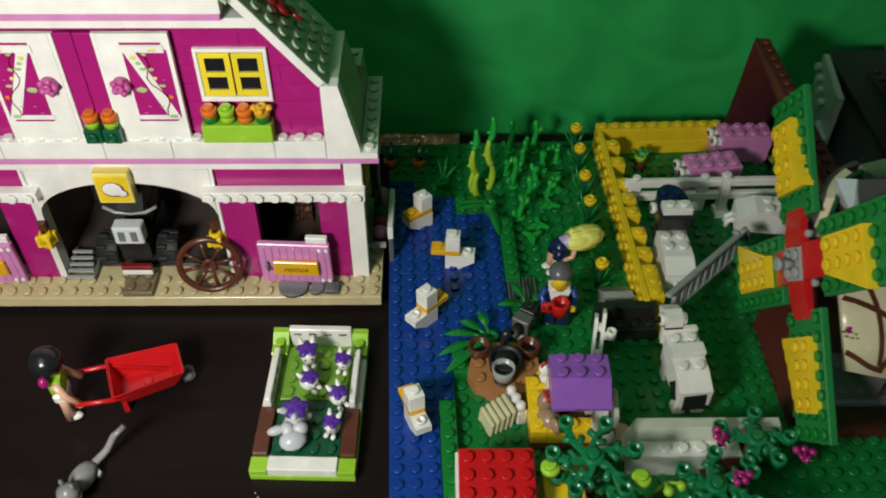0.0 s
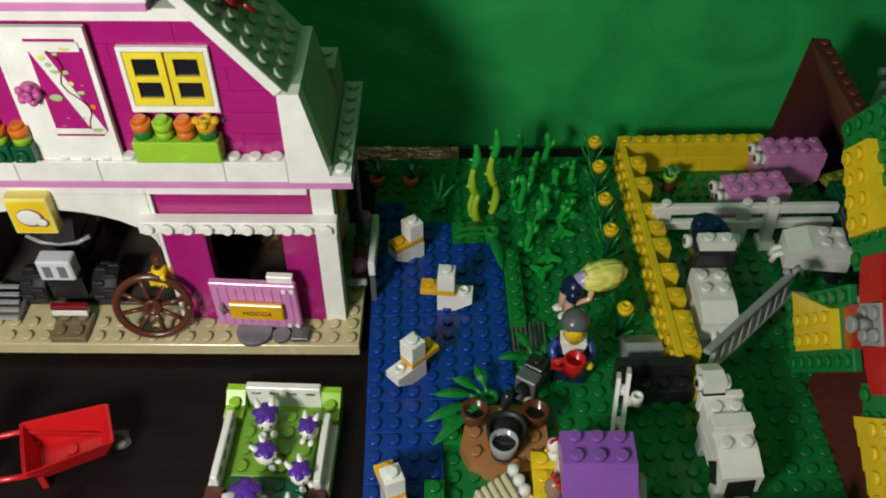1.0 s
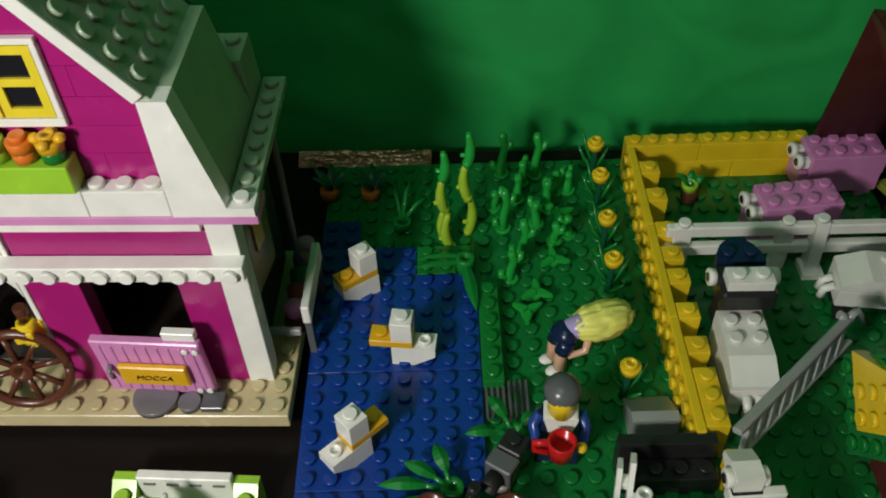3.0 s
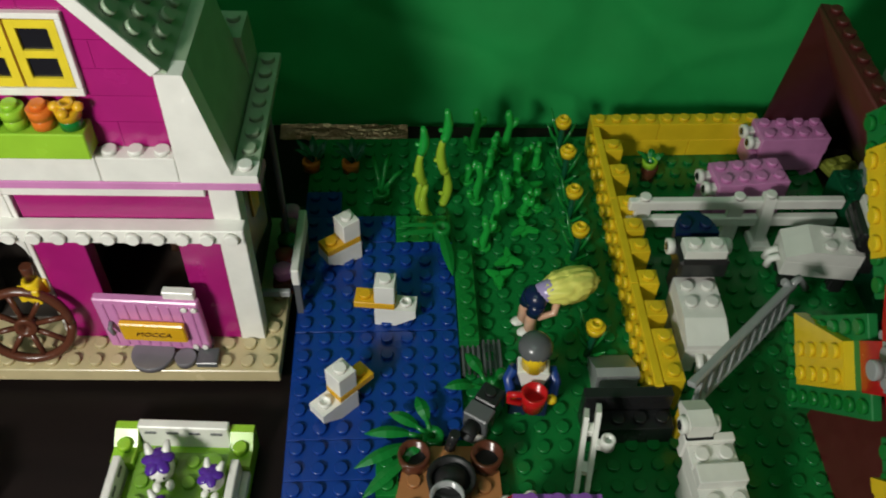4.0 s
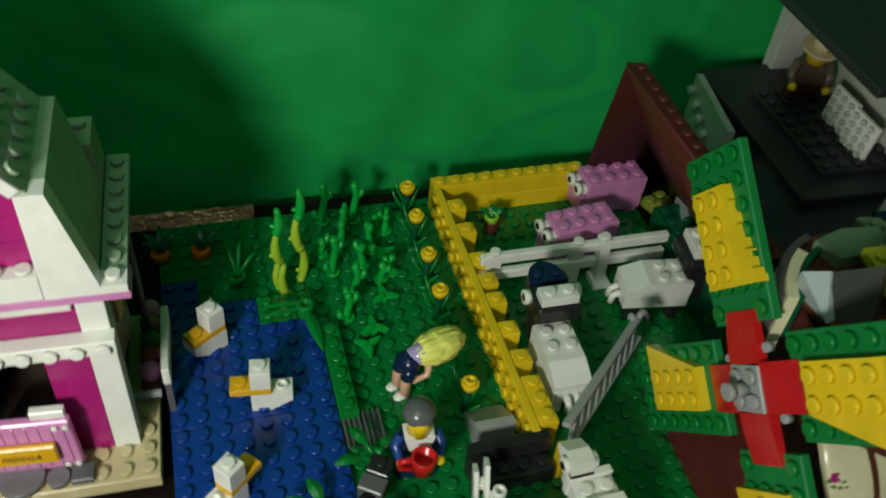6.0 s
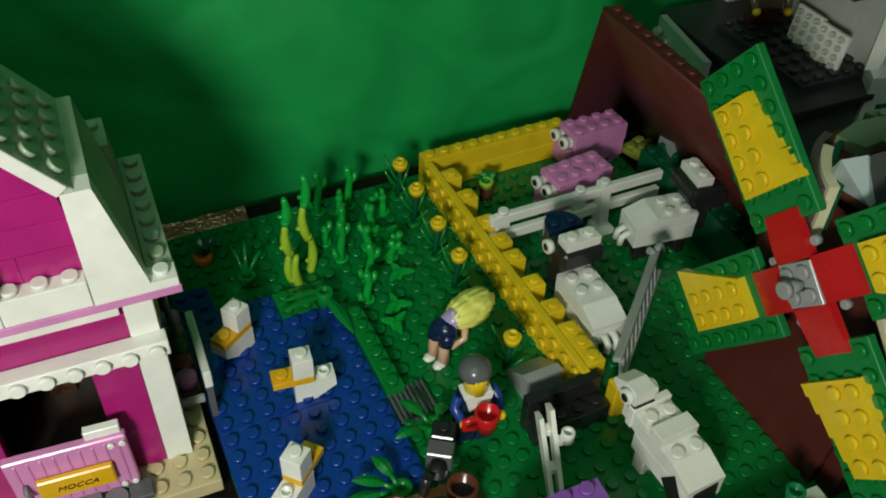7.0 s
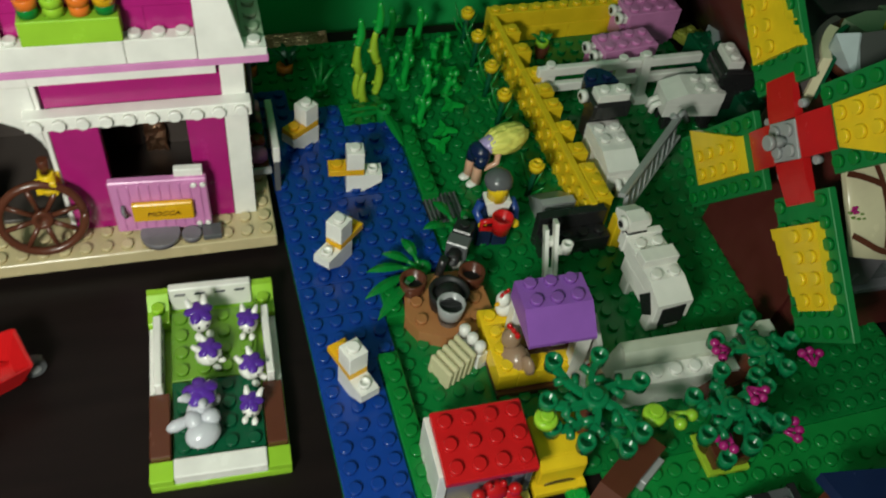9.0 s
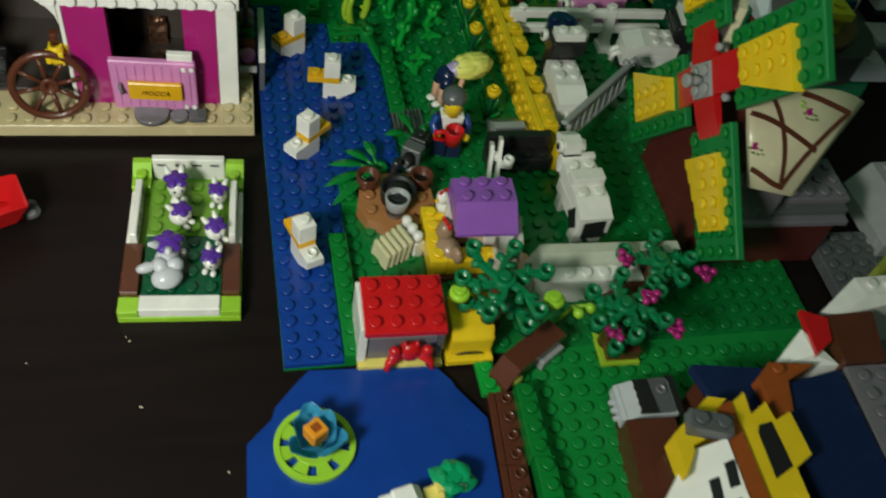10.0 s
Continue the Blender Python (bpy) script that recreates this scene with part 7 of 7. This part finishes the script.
def grey_yard():
    bm = B()
    brick(bm, 0, 0, 0, 4, 10, 22, 0, False)
    dk = solo("dark_terrace", bm, DARK_GREEN, "dark green studded plate in the shade between tower and house", "plate", "", "", mill(236, 20, 1.9, 0, 0, 2))
    stud_parts(dk, [(4 + i * P, 4 + j * P, 22) for i in range(4) for j in range(10)], DARK_GREEN)
    bm = B()
    prism(bm, [(0, 0), (38, 0), (38, 22), (8, 22), (0, 8)], -42, 0, "y")
    gs = solo("grey_slope", bm, GREY, "light grey slope brick beside the tower", "brick", "", "", mill(292, -46, 8.4, 0, 0, 2))
    stud_parts(gs, [(14 + i * P, -4 - j * P, 22) for i in range(3) for j in range(5)], GREY)
    bm = B()
    prism(bm, [(0, 0), (30, 24), (36, 17), (7, -8)], 0, 9.6, "z")
    solo("olive_slope", bm, OLIVE, "olive green tile lying on the dark plate", "tile", "", "", mill(279, -103, 8.4 + 3.2, 0, 0, 0))
    bm = B()
    brick(bm, 0, 0, 0, 9, 9, 6.4, 0, False)
    gt = solo("grey_terrace", bm, STONE, "dark grey studded plate beside the tower", "plate", "", "", mill(265, -144, 1.9, 0, 0, 1))
    stud_parts(gt, [(4 + i * P, 4 + j * P, 6.4) for i in range(9) for j in range(9)], STONE)
    bm = B()
    brick(bm, 0, 0, 0, 2, 2, 3.2)
    brick(bm, 0, 0, 3.3, 2, 1, 3.2)
    solo("olive_plate", bm, OLIVE, "olive studded plate in the shaded stall", "plate", "", "", mill(247, 112, 1.8, 0, 0, 20))


grey_yard()


# crumbs and lint on the table
for k, (x, y, r) in enumerate(((-45, -142, 0.8), (-51, -112, 0.6), (-13, -171, 0.7), (-52.5, -110, 0.5), (-88, -120, 0.5))):
    bm = B()
    ball(bm, 0, 0, 0.35, r, r * 0.5, 0.35, 7)
    solo("crumb", bm, CREAM, "tiny pale crumb lying on the dark table", "crumb", "crumbs on the table", "", mill(x, y, 0, 0, 0, 40 * k))

# ---- house at the front ----
def front_house():
    ob = thing("town_house", "small town house with yellow, white and dark blue roof parts", "house", 180, -190, 0, 0)

    def flat(nm, pts, z0, z1, mat, lab="", parent=None):
        bm = B()
        prism(bm, [(x - 180, y + 190) for x, y in pts], z0, z1, "z")
        return part(nm, bm, mat, parent or ob, lab)

    flat("ridge_beam", ((159.6, -181.5), (165, -179.4), (165.6, -236), (158.4, -236)), 0, 46, RUST, "dark orange beam")
    yp = flat("yellow_panel", ((165.4, -180), (172, -176), (171.4, -185), (179, -180.4), (180, -188), (187, -185), (188.2, -202), (180.4, -206.5), (180.6, -236), (165.8, -236)), 38, 45, YELLOW, "yellow stepped wall panel")
    flat("slot", ((171.2, -192), (172.6, -189.6), (175.4, -189), (178, -188.6), (179, -206), (171, -210)), 44.9, 45.3, BLACK, "black window opening", yp)
    flat("wall", ((166, -184), (185, -188), (184, -234), (166, -234)), 0, 37.9, BROWN)
    flat("yellow_corner", ((140, -190), (158, -176), (165, -177.4), (159.4, -181.8), (158.2, -190), (146, -194.6), (145.8, -197), (140.4, -205)), 34, 43.6, YELLOW, "yellow corner panel")
    flat("wall", ((142, -190), (157, -180), (157, -232), (142, -232)), 0, 33.9, BROWN)
    bm = B()
    brick(bm, 0, 0, 0, 2, 1, 6)
    moved(bm, mill(144 - 180, -190.6 + 190, 43.7, 0, 0, -16))
    part("grey_brick", bm, STONE, ob, "dark grey two-stud brick")
    bm = B()
    hull(bm, [(x - 180, y + 190, z) for x, y, z in ((146, -195, 40), (158, -194, 46), (131, -213, 33), (131, -236, 33), (158, -236, 46), (146, -195, 37), (158, -194, 42), (131, -213, 30), (131, -236, 30), (158, -236, 42))])
    wp = part("white_panel", bm, WHITE, ob, "white sloped panel with window slots")
    for x, y in ((148.2, -207), (154.4, -202.5), (146, -219), (152.6, -216)):
        bm = B()
        z = 33 + (x - 131) * 13 / 27
        hull(bm, [(px - 180, py + 190, pz) for px, py, pz in ((x, y, z + 0.35), (x + 3.4, y + 0.6, z + 1.95), (x + 2.4, y - 8.6, z + 1.5), (x - 0.8, y - 9, z - 0.1), (x, y, z - 1), (x + 3.4, y + 0.6, z + 0.6), (x + 2.4, y - 8.6, z), (x - 0.8, y - 9, z - 1.4))])
        part("slot", bm, BLACK, wp, "black window slot")
    flat("roof", ((164, -155), (197, -159), (190, -171), (184.4, -184), (170, -178)), 26, 31, NAVY, "dark blue smooth roof plate")
    flat("wall", ((168, -158), (192, -162), (186, -176), (172, -176)), 0, 25.9, BROWN)
    flat("corner_beam", ((184, -167), (191, -161), (210, -163), (195.6, -169.4), (192.4, -182), (186, -184)), 33, 39.6, RUST, "dark orange corner piece")
    bm = B()
    stud(bm, 193 - 180, -164.4 + 190, 39.6)
    part("stud", bm, RUST, ob)
    flat("roof", ((195.8, -169.6), (221, -165), (221.4, -240), (190.4, -240), (189, -203), (192.6, -184)), 31, 37.6, NAVY, "dark blue smooth roof plate")
    flat("wall", ((198, -172), (219, -168), (219, -238), (194, -238)), 0, 30.9, BROWN)
    bm = B()
    hull(bm, [(x - 180, y + 190, z) for x, y, z in ((198, -158, 30), (211, -147, 40), (223, -162, 36), (200, -160, 0), (213, -146, 0), (223, -163, 0), (213, -158, 38))])
    part("gable", bm, WHITE, ob, "white gable slope")
    bm = B()
    hull(bm, [(x - 180, y + 190, z) for x, y, z in ((213, -139, 42), (224, -143, 41), (222, -153, 40), (213, -159, 40), (213, -139, 39), (224, -143, 36), (222, -153, 36), (213, -159, 37))])
    part("gable_top", bm, RED, ob, "red sloped tile")
    flat("chimney_block", ((224.4, -141), (247, -140), (241, -163.6), (223.4, -163.4)), 0, 40, BROWN)
    bm = B()
    hull(bm, [(x - 180, y + 190, z) for x, y, z in ((225, -138, 38), (234, -139.8, 38), (244, -125, 43), (290, -123, 43), (290, -133, 43), (246, -134.4, 43), (226, -137, 0), (236, -138, 0), (290, -124, 0), (290, -133, 0))])
    wb = part("white_brick", bm, WHITE, ob, "white studded brick with a sloped end")
    stud_parts(wb, [(250 + k * P - 180, -129 + 190, 43) for k in range(5)], WHITE)
    bm = B()
    prism(bm, [(44, 26), (100, 26), (100, -50), (42, -50)], 0, 38, "z")
    gw = part("grey_wall", bm, SLATE, ob, "slate grey studded wall")
    stud_parts(gw, [(49 + i * P, 21 - j * P, 38) for i in range(6) for j in range(9)], SLATE)


front_house()
